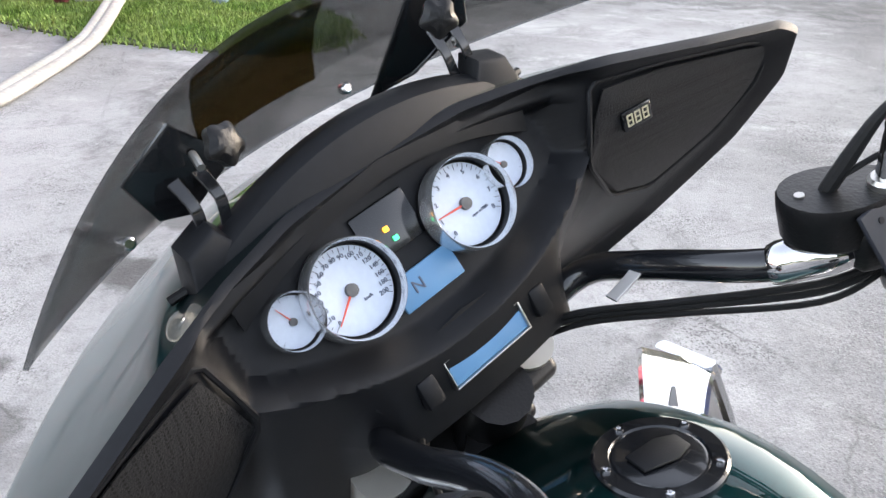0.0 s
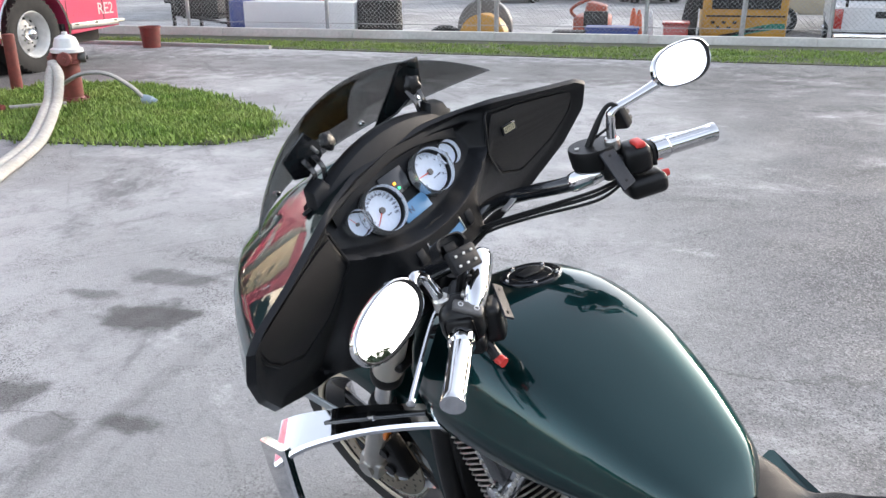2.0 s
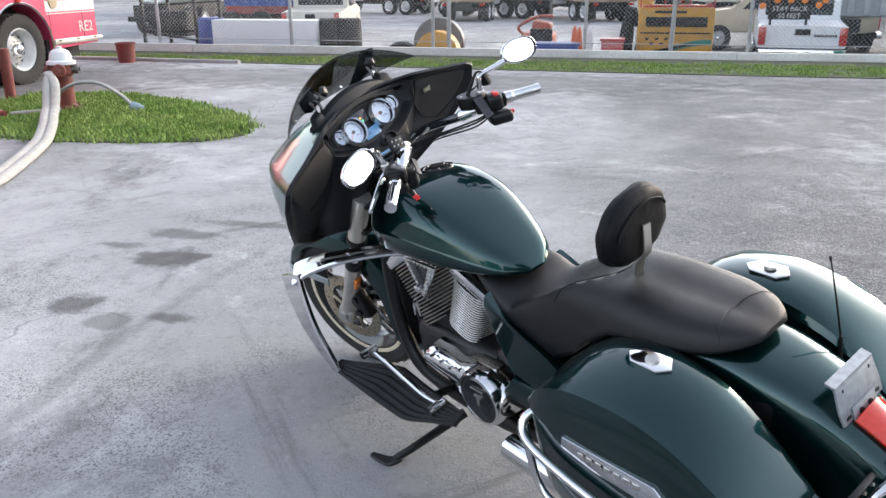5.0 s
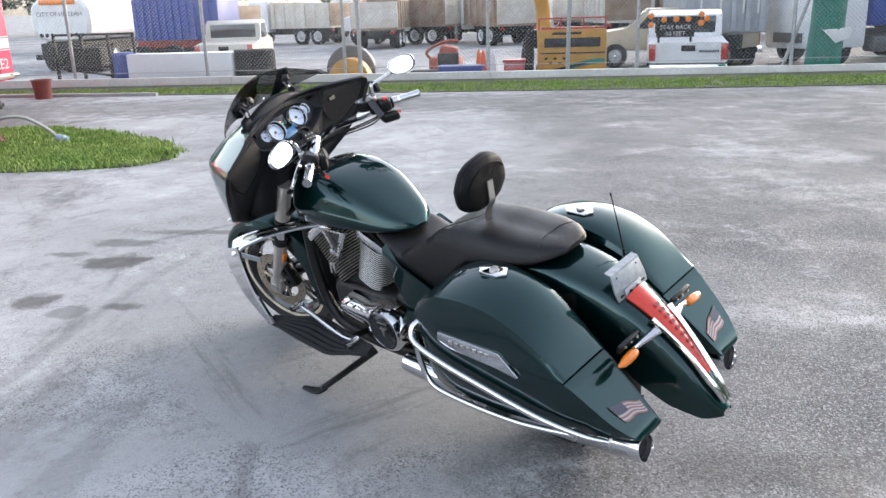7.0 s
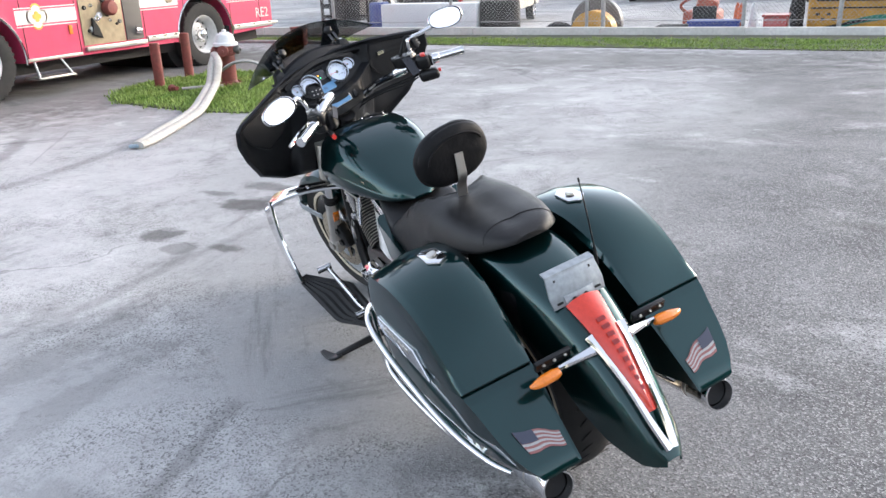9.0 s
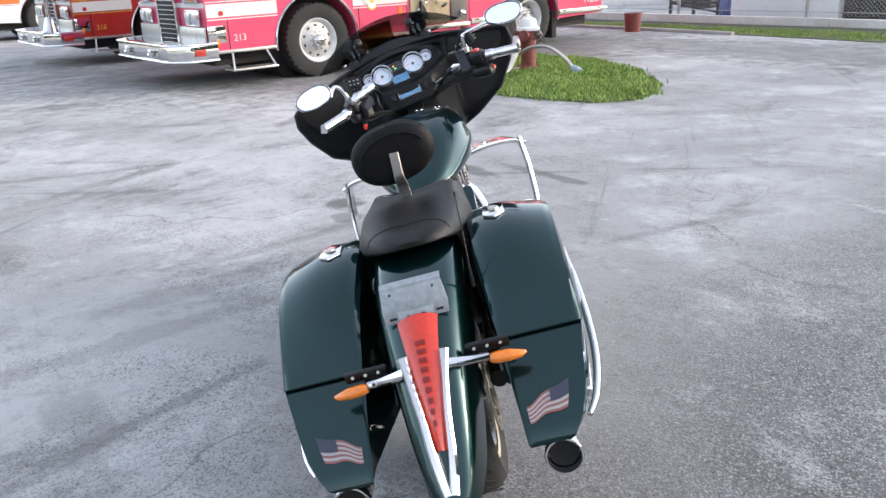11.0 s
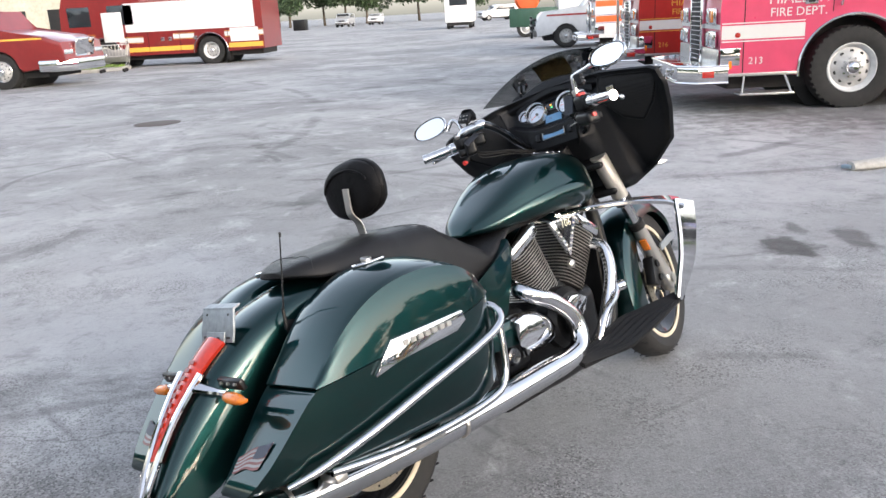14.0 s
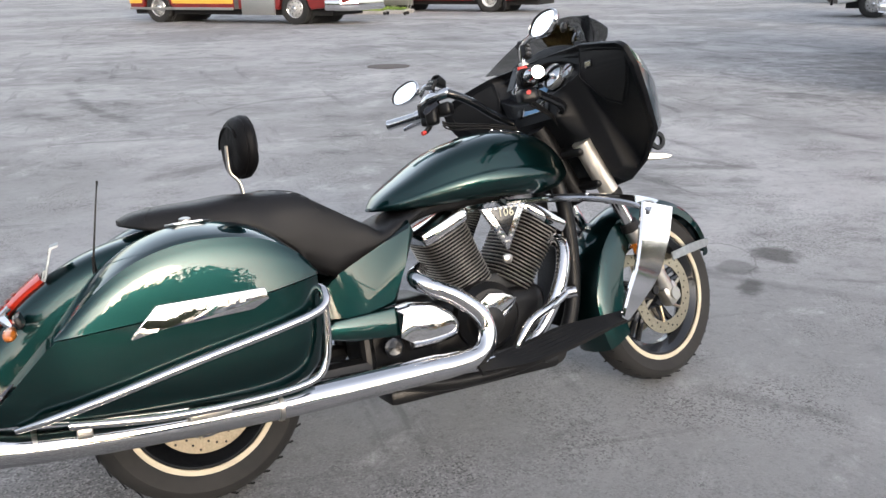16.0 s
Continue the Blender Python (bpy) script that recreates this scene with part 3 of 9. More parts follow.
def rim_points(n):
    L = [0.0]
    for a, b in zip(RIM, RIM[1:]):
        L.append(L[-1] + math.dist(a, b))
    out = []
    for k in range(n + 1):
        d = L[-1] * k / n
        out.append(tuple(float(np.interp(d, L, [p[i] for p in RIM])) for i in range(3)))
    return out


half_rim = rim_points(110)
full_rim = half_rim + [(-y, z, x) for y, z, x in reversed(half_rim[1:-1])]


def ease(v):
    v = min(1.0, max(0.0, v))
    return v * v * (3 - 2 * v)


def dash_x(y, z):
    """Depth of the inner fairing: a lens-shaped instrument recess with a soft crest round it, a chin below, wings beside."""
    ay = abs(y)
    floor = 1.732 + (z - 1.116) * 0.56
    zu, zl = 1.195 - 0.65 * y * y, 1.054 + 1.30 * y * y
    crest = 1.732 + (max(z, zl) - 1.116) * 0.56 - 0.034
    if z < zl:
        out = ease((ay - 0.10) / 0.05)
        crest += (zl - z) * (-0.12 + 0.62 * out)
    if z < 0.985:
        crest += (0.985 - z) * 1.2 * (1 - ease((ay - 0.10) / 0.05))
    if z > zu:
        crest = crest + (z - zu) * 0.1
    m = max((z - zu) / 0.024, (zl - z) / 0.013, (ay - 0.208) / 0.024)
    pod = floor + (crest - floor) * ease(m + 1)
    wing = 1.70 - 0.22 * max(0, ay - 0.18) + 0.032 * math.log1p(math.exp((1.07 - z) / 0.04))
    return pod + (wing - pod) * ease((ay - 0.196) / 0.032)


bm = bm_new()
rings = []
for s in [1.0, 0.985, 0.95, 0.9, 0.82, 0.72, 0.6, 0.48, 0.36, 0.24, 0.12, 0.04]:
    ring = []
    for y, z, x in full_rim:
        py, pz = MID[0] + (y - MID[0]) * s, MID[1] + (z - MID[1]) * s
        ring.append((x + (2.17 - x) * (1 - s ** 1.75), py, pz))
    rings.append(ring)
loft(bm, rings, caps=False)
bm.faces.new([v for v in bm.verts[:][-len(full_rim):]])
part("fairing", bm, M_GREEN, bike, "dark green fork-mounted fairing", STEER)
bm = bm_new()
rings = []
for s in [1.0, 0.993, 0.975, 0.955, 0.93, 0.91] + [0.89 - 0.86 * k / 103 for k in range(104)]:
    ring = []
    for y, z, x in full_rim:
        py, pz = MID[0] + (y - MID[0]) * s, MID[1] + (z - MID[1]) * s
        k = min(1, (1 - s) / 0.10)
        k = k * k * (3 - 2 * k)
        edge = x - 0.012 * min(1, (1 - s) / 0.02)
        ring.append((edge + (dash_x(py, pz) - edge) * k, py, pz))
    rings.append(ring)
loft(bm, rings, caps=False)
bm.faces.new([v for v in bm.verts[:][-len(full_rim):]])
dash = part("dashboard", bm, M_BLACK_SATIN, bike, "satin black inner fairing and instrument panel", STEER)
# hood over the gauges
bm = bm_new()
rows = []
for k in range(25):
    a = -1 + 2 * k / 24
    y = 0.172 * a
    z0 = 1.244 - 0.046 * abs(a) ** 2.0
    rows.append([(1.812, y * 1.05, z0 - 0.050), (1.800, y * 1.04, z0 - 0.014), (1.782, y * 1.02, z0 - 0.001), (1.766, y * 1.01, z0), (1.754, y, z0 - 0.005), (1.741, y * 0.99, z0 - 0.030), (1.738, y * 0.98, z0 - 0.055)])
sheet(bm, rows)
thicken(bm, 0.006)
part("gauge_hood", bm, M_BLACK_SATIN, dash, "", STEER)
# chin with the small display
bm = bm_new()
chin = [(1.682, 0.112, 1.060), (1.672, 0.120, 1.044), (1.662, 0.092, 0.992), (1.661, 0.0, 0.988), (1.662, -0.092, 0.992), (1.672, -0.120, 1.044), (1.682, -0.112, 1.060), (1.684, 0.0, 1.064)]
prism(bm, chin, (0.07, 0, -0.03), 0.006)
part("dash_chin", bm, M_BLACK_SATIN, dash, "", STEER)
DASH_N = Vector((-0.872, 0, 0.489))


def on_dash(y, z, lift=0.004):
    return Vector((dash_x(y, z), y, z)) + DASH_N * lift


GAUGES = ((0.075, 1.119, 0.0445, "speedometer"), (-0.064, 1.121, 0.0445, "tachometer"), (0.131, 1.125, 0.0255, "fuel_gauge"), (-0.125, 1.128, 0.0255, "voltmeter_gauge"))
for gy, gz, gr, gname in GAUGES:
    big = gr > 0.04
    lift = 0.019 if big else 0.008
    deep = 0.0085 if big else 0.0035
    c = on_dash(gy, gz, lift)
    bm = bm_new()
    lathe(bm, c, DASH_N, [(0.0005, -deep - 0.004), (gr * 0.93, -deep - 0.004), (gr * 0.945, 0.002), (gr * 1.0, 0.002), (gr * 1.03, -0.034)], 48)
    body = part(gname, bm, M_BLACK_PART, dash, "round dial in a deep chrome collar", STEER)
    bm = bm_new()
    lathe(bm, c, DASH_N, [(gr * 0.945, -0.003), (gr * 0.955, 0.009), (gr * 0.985, 0.0125), (gr * 1.015, 0.010), (gr * 1.035, -0.012), (gr * 0.99, -0.012)], 56, loop=True)
    part("bezel", bm, M_BEZEL, body, "silver collar", STEER)
    bm = bm_new()
    lathe(bm, c, DASH_N, [(0.0005, -deep), (gr * 0.885, -deep), (gr * 0.89, -deep - 0.002), (0.0005, -deep - 0.002)], 40)
    part("dial_face", bm, M_DIAL, body, "pale blue-white dial", STEER)
    top = c - DASH_N * (deep - 0.0003)
    frame_m = facing(top, DASH_N)
    ux, uy = frame_m.col[0].to_3d(), frame_m.col[1].to_3d()
    bm = bm_new()
    n_mark = 33 if big else 13
    for k in range(n_mark):
        a = radians(215 - 251 * k / (n_mark - 1))
        r0 = gr * (0.80 if k % (2 if big else 6) else 0.74)
        d = ux * math.cos(a) + uy * math.sin(a)
        e = ux * -math.sin(a) + uy * math.cos(a)
        w = gr * 0.006
        q = [top + d * r0 + e * w, top + d * gr * 0.86 + e * w, top + d * gr * 0.86 - e * w, top + d * r0 - e * w]
        prism(bm, q, DASH_N * 0.0003)
    part("dial_scale", bm, M_INK, body, "fine scale marks", STEER, kind="stuff")
    if big:
        texts = [(str(v), 215 - 251 * i / 16) for i, v in enumerate([*range(0, 121, 10), 140, 160, 180, 200])] if gname == "speedometer" else [(str(i), 215 - 251 * i / 8) for i in range(9)]
        for txt, ang in texts:
            a = radians(ang)
            p = top + (ux * math.cos(a) + uy * math.sin(a)) * gr * 0.68
            mm = STEER @ facing(p, DASH_N)
            words("dial_number", txt, gr * (0.14 if gname == "speedometer" else 0.15), M_INK, body, mm)
        words("dial_unit", "km/h" if gname == "speedometer" else "rpm x1000", gr * 0.10, M_INK, body, STEER @ facing(top - uy * gr * 0.30 + ux * gr * 0.22, DASH_N))
    bm = bm_new()
    a = radians({"speedometer": 217, "tachometer": 176, "fuel_gauge": 112, "voltmeter_gauge": 130}[gname])
    d = ux * math.cos(a) + uy * math.sin(a)
    tube(bm, [top + DASH_N * 0.002, top + DASH_N * 0.002 + d * gr * 0.74], [gr * 0.028, gr * 0.012], 6, 0)
    part("needle", bm, M_NEEDLE, body, "red needle", STEER)
    bm = bm_new()
    lathe(bm, top, DASH_N, [(gr * 0.14, 0), (gr * 0.13, 0.004), (0.001, 0.0045)], 20)
    part("needle_hub", bm, M_CAST, body, "", STEER)
# display between the dials, warning lamps
bm = bm_new()
c = on_dash(0.006, 1.090, 0.004)
box(bm, c, (0.004, 0.070, 0.032), Matrix.Rotation(radians(29.2), 3, "Y"), 0.001)
screen = part("trip_display", bm, M_LCD, dash, "blue liquid crystal display", STEER)
words("gear_letter", "N", 0.017, M_INK, screen, STEER @ facing(c + DASH_N * 0.0026 + Vector((0, 0.012, 0)), DASH_N))
bm = bm_new()
box(bm, on_dash(0.010, 1.142, 0.002), (0.004, 0.062, 0.048), Matrix.Rotation(radians(29.2), 3, "Y"), 0.002)
lamp_panel = part("warning_panel", bm, M_BLACK_GLOSS, dash, "dark panel of warning lamps", STEER)
for y, z, m_, nm in ((0.015, 1.141, M_AMBER_ON, "warning_lamp"), (0.011, 1.131, M_GREEN_ON, "neutral_lamp")):
    bm = bm_new()
    box(bm, on_dash(y, z, 0.006), (0.002, 0.006, 0.005), Matrix.Rotation(radians(29.2), 3, "Y"), 0.001)
    part(nm, bm, m_, lamp_panel, "", STEER)
bm = bm_new()
box(bm, (1.665, 0, 1.030), (0.010, 0.092, 0.027), Matrix.Rotation(radians(21), 3, "Y"), 0.002)
radio = part("radio_display", bm, M_LCD, dash, "blue radio display", STEER)
bm = bm_new()
for dy, dz, sy, sz in ((0, 0.0140, 0.096, 0.0015), (0, -0.0140, 0.096, 0.002), (0.0470, 0, 0.0015, 0.029), (-0.0470, 0, 0.0025, 0.029)):
    box(bm, Vector((1.6635 + dz * 0.38, dy, 1.030 + dz * 0.93)), (0.012, sy, sz), Matrix.Rotation(radians(21), 3, "Y"), 0.001)
part("display_frame", bm, M_STEEL, radio, "silver frame", STEER)
for y in (0.070, -0.071):
    bm = bm_new()
    box(bm, (1.664, y, 1.030), (0.014, 0.020, 0.030), Matrix.Rotation(radians(21), 3, "Y"), 0.004)
    part("radio_button", bm, M_BLACK_SATIN, dash, "", STEER)
# speaker panels in the wings
for s in SIDES:
    def wing(y, z, l=0.006):
        return (dash_x(y, z) - l, y * s, z)
    upper = [(0.208, 1.094), (0.226, 1.168), (0.30, 1.157), (0.40, 1.131), (0.440, 1.118)]
    lower = [(0.208, 1.090), (0.265, 1.015), (0.330, 0.985), (0.395, 1.032), (0.428, 1.075), (0.440, 1.112)]
    outline = upper + lower[-2:0:-1]
    bm = bm_new()
    rows = []
    for k in range(25):
        y = 0.209 + (0.4395 - 0.209) * k / 24
        z1, z0 = interp(y, upper), interp(y, lower)
        rows.append([wing(y, z0 + (z1 - z0) * j / 12, 0.0035) for j in range(13)])
    sheet(bm, rows)
    thicken(bm, 0.002)
    grille = part("speaker_grille", bm, M_MESH, dash, "black mesh speaker grille", STEER)
    bm = bm_new()
    cy, cz = 0.315, 1.085
    ring = []
    for i in range(len(outline)):
        y, z = outline[i]
        ring.append(Vector(wing(cy + (y - cy) * 1.07, cz + (z - cz) * 1.09, 0.004)))
    pts = []
    for i in range(len(ring)):
        for f in (0.08, 0.5, 0.92):
            pts.append(ring[i].lerp(ring[(i + 1) % len(ring)], f))
    rr = []
    for i, p in enumerate(pts):
        d = (pts[(i + 1) % len(pts)] - pts[i - 1]).normalized()
        u, v = axes_of(d, (1, 0, 0))
        rr.append([p + 0.0028 * (math.cos(b) * u + math.sin(b) * v) for b in (2 * math.pi * j / 6 for j in range(6))])
    loft(bm, rr, loop=True)
    part("grille_frame", bm, M_BLACK_SATIN, grille, "", STEER)
    if s < 0:
        bm = bm_new()
        turn = Matrix.Rotation(radians(4), 3, "Y") @ Matrix.Rotation(radians(-12), 3, "Z")
        at = Vector(wing(0.262, 1.122, 0.008))
        box(bm, at, (0.006, 0.036, 0.021), turn, 0.0015)
        vm = part("voltage_display", bm, M_BLACK_GLOSS, dash, "small three-digit display with pale digits", STEER)
        for k in (-1, 0, 1):
            bm = bm_new()
            for dy, dz, w, h in ((-0.0030, 0, 0.0014, 0.0125), (0.0030, 0, 0.0014, 0.0125), (0, 0.0055, 0.0062, 0.0016), (0, 0, 0.0062, 0.0014), (0, -0.0055, 0.0062, 0.0016)):
                box(bm, at + turn @ Vector((-0.0034, 0.0098 * k + dy, dz)), (0.001, w, h), turn)
            part("digit", bm, M_YELLOW_GLOW, vm, "pale yellow digit", STEER)

# windshield with its mounts
bm = bm_new()
rows = []
for k in range(41):
    a = -1 + 2 * k / 40
    e = 1 - a * a
    y = 0.313 * a
    lo = Vector((1.741 + 0.174 * e, y, 1.223 - 0.028 * e))
    hi = Vector((1.741 + 0.074 * e, y * (1 + 0.03 * e), 1.223 + 0.115 * e))
    bulge = Vector((0.020 * e, 0, 0.010 * e))
    rows.append([lo.lerp(hi, f) + bulge * 4 * f * (1 - f) for f in (0, 0.2, 0.4, 0.6, 0.8, 1.0)])
sheet(bm, rows)
thicken(bm, 0.004)
shield = part("windshield", bm, M_SMOKE, bike, "short smoked plastic windshield", STEER)
for s in SIDES:
    bm = bm_new()
    post = both([(1.750, 0.118, 1.176), (1.758, 0.147, 1.226), (1.754, 0.178, 1.216), (1.742, 0.194, 1.160)], s)
    prism(bm, post, (0.030, 0, 0.006), 0.004)
    mount = part("windshield_mount", bm, M_BLACK_SATIN, bike, "black windshield mount with a knob", STEER)
    bm = bm_new()
    if s > 0:
        prism(bm, [(1.778, 0.136, 1.310), (1.782, 0.112, 1.278), (1.790, 0.108, 1.250), (1.800, 0.145, 1.225), (1.806, 0.170, 1.232), (1.800, 0.184, 1.276)], (0.004, 0.001, 0.001), 0.0015)
    else:
        prism(bm, [(1.800, -0.138, 1.315), (1.800, -0.188, 1.305), (1.815, -0.190, 1.240), (1.845, -0.132, 1.205), (1.885, -0.098, 1.188)], (0.004, 0.001, 0.001), 0.0015)
    plate_ob = part("mount_plate", bm, M_BLACK_GLOSS, mount, "", STEER)
    for y0 in (0.128, 0.150):
        bm = bm_new()
        blade(bm, both([(1.792, y0, 1.262), (1.776, y0 - 0.002, 1.240), (1.776, y0 + 0.002, 1.215), (1.770, y0 + 0.006, 1.195)], s), [0.012, 0.010, 0.010, 0.012], 0.003, (0, 1, 0))
        part("mount_strap", bm, M_BLACK_GLOSS, plate_ob, "", STEER)
    bm = bm_new()
    c = Vector((1.764, 0.116 * s, 1.282))
    rings = []
    ax_ = Vector((-0.85, -0.35 * s, 0.25)).normalized()
    ku, kv = axes_of(ax_)
    for h_, r_ in ((0, 0.007), (0.004, 0.010), (0.006, 0.0155), (0.014, 0.0165), (0.019, 0.011), (0.020, 0.004)):
        rings.append([c + ax_ * h_ + (math.cos(b) * ku + math.sin(b) * kv) * r_ * (1 + 0.12 * math.cos(5 * b)) for b in (2 * math.pi * q / 30 for q in range(30))])
    loft(bm, rings)
    part("knob", bm, M_BLACK_PART, mount, "", STEER)
    bm = bm_new()
    rod(bm, c + Vector((0.020, 0.012 * s, -0.004)), c + Vector((0.002, 0.016 * s, -0.010)), 0.0035, seg=8)
    part("mount_bolt", bm, M_STEEL, mount, "", STEER)
    bm = bm_new()
    rod(bm, (1.768, 0.176 * s, 1.188), (1.772, 0.202 * s, 1.186), 0.0045, seg=8)
    part("mount_pin", bm, M_BLACK_PART, mount, "", STEER)
for k, a in enumerate((-0.62, -0.25, 0.25, 0.62)):
    bm = bm_new()
    e = 1 - a * a
    c = Vector((1.741 + 0.170 * e - 0.004, 0.313 * a, 1.223 - 0.016 * e))
    lathe(bm, c, (-1, 0, 0.3), [(0.006, -0.006), (0.006, 0.003), (0.004, 0.0045), (0.0005, 0.0045)], 14)
    part("screw", bm, M_CHROME, shield, "", STEER)
bm = bm_new()
rows = []
for k in range(9):
    a = -0.16 + 0.44 * k / 8
    e = 1 - a * a
    y = 0.313 * a
    lo, hi = Vector((1.741 + 0.174 * e, y, 1.223 - 0.028 * e)), Vector((1.741 + 0.074 * e, y * (1 + 0.03 * e), 1.223 + 0.115 * e))
    rows.append([lo.lerp(hi, f) + Vector((0.020 * e * 4 * f * (1 - f) - 0.004, 0, 0.010 * e * 4 * f * (1 - f))) for f in (0.22, 0.45, 0.65, 0.86)])
sheet(bm, rows)
thicken(bm, 0.001)
part("tint_patch", bm, M_TINT, shield, "brown translucent patch", STEER)

# handlebar, grips, controls, mirrors
bm = bm_new()
path_l = [(1.385, 0.262, 1.085), (1.389, 0.212, 1.126), (1.422, 0.155, 1.135), (1.50, 0.132, 1.100), (1.60, 0.132, 1.045), (1.68, 0.120, 1.005), (1.70, 0.05, 0.975)]
path_r = [(1.69, -0.05, 0.985), (1.67, -0.135, 1.012), (1.60, -0.152, 1.040), (1.49, -0.175, 1.068), (1.43, -0.225, 1.078)]
full = path_l + path_r
tube(bm, full, 0.0145, 14, 6)
bar = part("handlebar", bm, M_BLACK_GLOSS, bike, "gloss black handlebar", STEER)
GRIP = {1: (Vector((1.385, 0.265, 1.085)), Vector((1.314, 0.377, 1.075))), -1: (Vector((1.382, -0.305, 1.080)), Vector((1.319, -0.408, 1.069)))}
SLEEVE = {1: [(1.380, 0.235, 1.114), (1.387, 0.216, 1.125), (1.397, 0.196, 1.131), (1.421, 0.156, 1.136), (1.427, 0.147, 1.134)],
          -1: [(1.440, -0.212, 1.079), (1.452, -0.200, 1.078), (1.465, -0.190, 1.076), (1.480, -0.180, 1.071), (1.487, -0.176, 1.069)]}
MIRROR = {1: Vector((1.401, 0.367, 1.184)), -1: Vector((1.367, -0.407, 1.204))}
for s in SIDES:
    a, b = GRIP[s]
    d = (b - a).normalized()
    bm = bm_new()
    tube(bm, [a - d * 0.006, a + d * 0.020, a + d * 0.024, b - d * 0.012, b - d * 0.008, b], [0.0205, 0.0205, 0.0172, 0.0172, 0.0185, 0.0180], 18, 0)
    grip = part("grip", bm, M_CHROME, bar, "chrome hand grip", STEER)
    bm = bm_new()
    for k in range(3):
        ang = 2 * math.pi * (k + 0.4) / 3
        u, v = axes_of(d)
        o = (u * math.cos(ang) + v * math.sin(ang)) * 0.0158
        rod(bm, a + d * 0.026 + o, b - d * 0.016 + o, 0.0016, seg=6)
    part("grip_rib", bm, M_CHROME, grip, "", STEER)
    bm = bm_new()
    tube(bm, SLEEVE[s], [0.0150, 0.0185, 0.0190, 0.0190, 0.0165], 18, 3)
    part("bar_sleeve", bm, M_CHROME, bar, "smooth chrome bar sleeve", STEER)
    # switch block with its lower pod
    R = Matrix((Vector((0, 0, 1)).cross(d).normalized(), d, Vector((0, 0, 1)))).transposed()
    at = a - d * 0.030 + Vector((0, 0, 0.008)) if s > 0 else a - d * 0.044
    bm = bm_new()
    box(bm, at, (0.068, 0.064, 0.064) if s > 0 else (0.058, 0.058, 0.058), R, 0.022 if s > 0 else 0.018, 4)
    box(bm, at + d * 0.030, (0.044, 0.010, 0.044), R, 0.008, 3)
    sw = part("switch_block", bm, M_BLACK_PART, bar, "black switch housing", STEER)
    bm = bm_new()
    if s < 0:
        box(bm, at + d * 0.002 + Vector((-0.010, 0, -0.054)), (0.056, 0.080, 0.042), R, 0.014, 3)
    else:
        box(bm, at + Vector((-0.006, 0, -0.036)), (0.046, 0.050, 0.034), R, 0.010, 3)
    pod = part("switch_pod", bm, M_BLACK_PART, sw, "black lower switch pod", STEER)
    if s < 0:
        bm = bm_new()
        box(bm, at + d * 0.018 + R.col[0] * 0.030 + Vector((-0.010, 0, -0.054)), (0.014, 0.038, 0.024), R, 0.006, 3)
        part("rocker", bm, M_RUBBER, pod, "oblong black rocker", STEER)
        bm = bm_new()
        rod(bm, at + d * 0.038 + Vector((-0.012, 0, -0.046)), at + d * 0.050 + Vector((-0.014, 0, -0.046)), 0.007, seg=14)
        part("push_button", bm, M_RED_PLASTIC, pod, "red push button", STEER)
        bm = bm_new()
        box(bm, at + Vector((-0.012, 0, 0.029)), (0.030, 0.020, 0.012), R, 0.005, 3)
        part("kill_switch", bm, M_RED_PLASTIC, sw, "red rocker switch", STEER)
    else:
        bm = bm_new()
        rn = Vector((-0.50, -0.10, 0.86)).normalized()
        rm = facing(at + d * 0.012 + rn * 0.034, rn, -d)
        r3 = rm.to_3x3()
        box(bm, rm.translation, (0.046, 0.020, 0.010), r3, 0.0045, 3)
        rocker = part("rocker", bm, M_CAST, sw, "dark rocker with two round symbols", STEER)
        for k in (-1, 1):
            bm = bm_new()
            lathe(bm, rm.translation + r3.col[0] * (0.012 * k) + rn * 0.005, rn, [(0.0028, -0.001), (0.0028, 0.0008), (0.0042, 0.0008), (0.0042, -0.001)], 14, loop=True)
            part("symbol", bm, M_SYMBOL, rocker, "", STEER)
        bm = bm_new()
        box(bm, at - d * 0.016 + rn * 0.034, (0.026, 0.014, 0.010), r3, 0.004, 3)
        part("toggle", bm, M_STEEL, sw, "worn grey toggle", STEER)
        bm = bm_new()
        rod(bm, (1.366, 0.230, 1.020), (1.352, 0.232, 1.016), 0.008, seg=14)
        part("push_button", bm, M_RED_PLASTIC, sw, "red push button", STEER)
        bm = bm_new()
        tube(bm, [(1.400, 0.238, 1.055), (1.385, 0.226, 1.038), (1.366, 0.230, 1.020)], 0.009, 10)
        part("button_stem", bm, M_BLACK_PART, sw, "", STEER)
    # flat bracket plate with two holes over the clamp
    bm = bm_new()
    if s < 0:
        n_, up_ = Vector((-0.86, 0.10, 0.50)).normalized(), Vector((0.48, -0.02, 0.86))
        cp = a - d * 0.112 + Vector((-0.036, 0, 0.002))
        wide, tall = 0.036, 0.078
    else:
        n_, up_ = Vector((-0.72, -0.45, 0.53)).normalized(), Vector((0.45, -0.35, 0.3))
        cp = Vector((1.370, 0.184, 1.092))
        wide, tall = 0.022, 0.060
    fm = facing(cp, n_, up_)
    M3 = fm.to_3x3()
    box(bm, cp, (wide, tall, 0.004), M3, 0.0012, 1)
    plate_ = part("bracket_plate", bm, M_BRACKET, bar, "flat dark steel bracket with two holes", STEER)
    for k in (-1, 1):
        bm = bm_new()
        q = cp + M3.col[1] * (k * tall * 0.34)
        lathe(bm, q, n_, [(0.0028, 0.0021), (0.0028, 0.0026), (0.0001, 0.0026)], 12)
        part("hole", bm, M_DARK_HOLE, plate_, "", STEER)
    # clamp, reservoir and lever
    bm = bm_new()
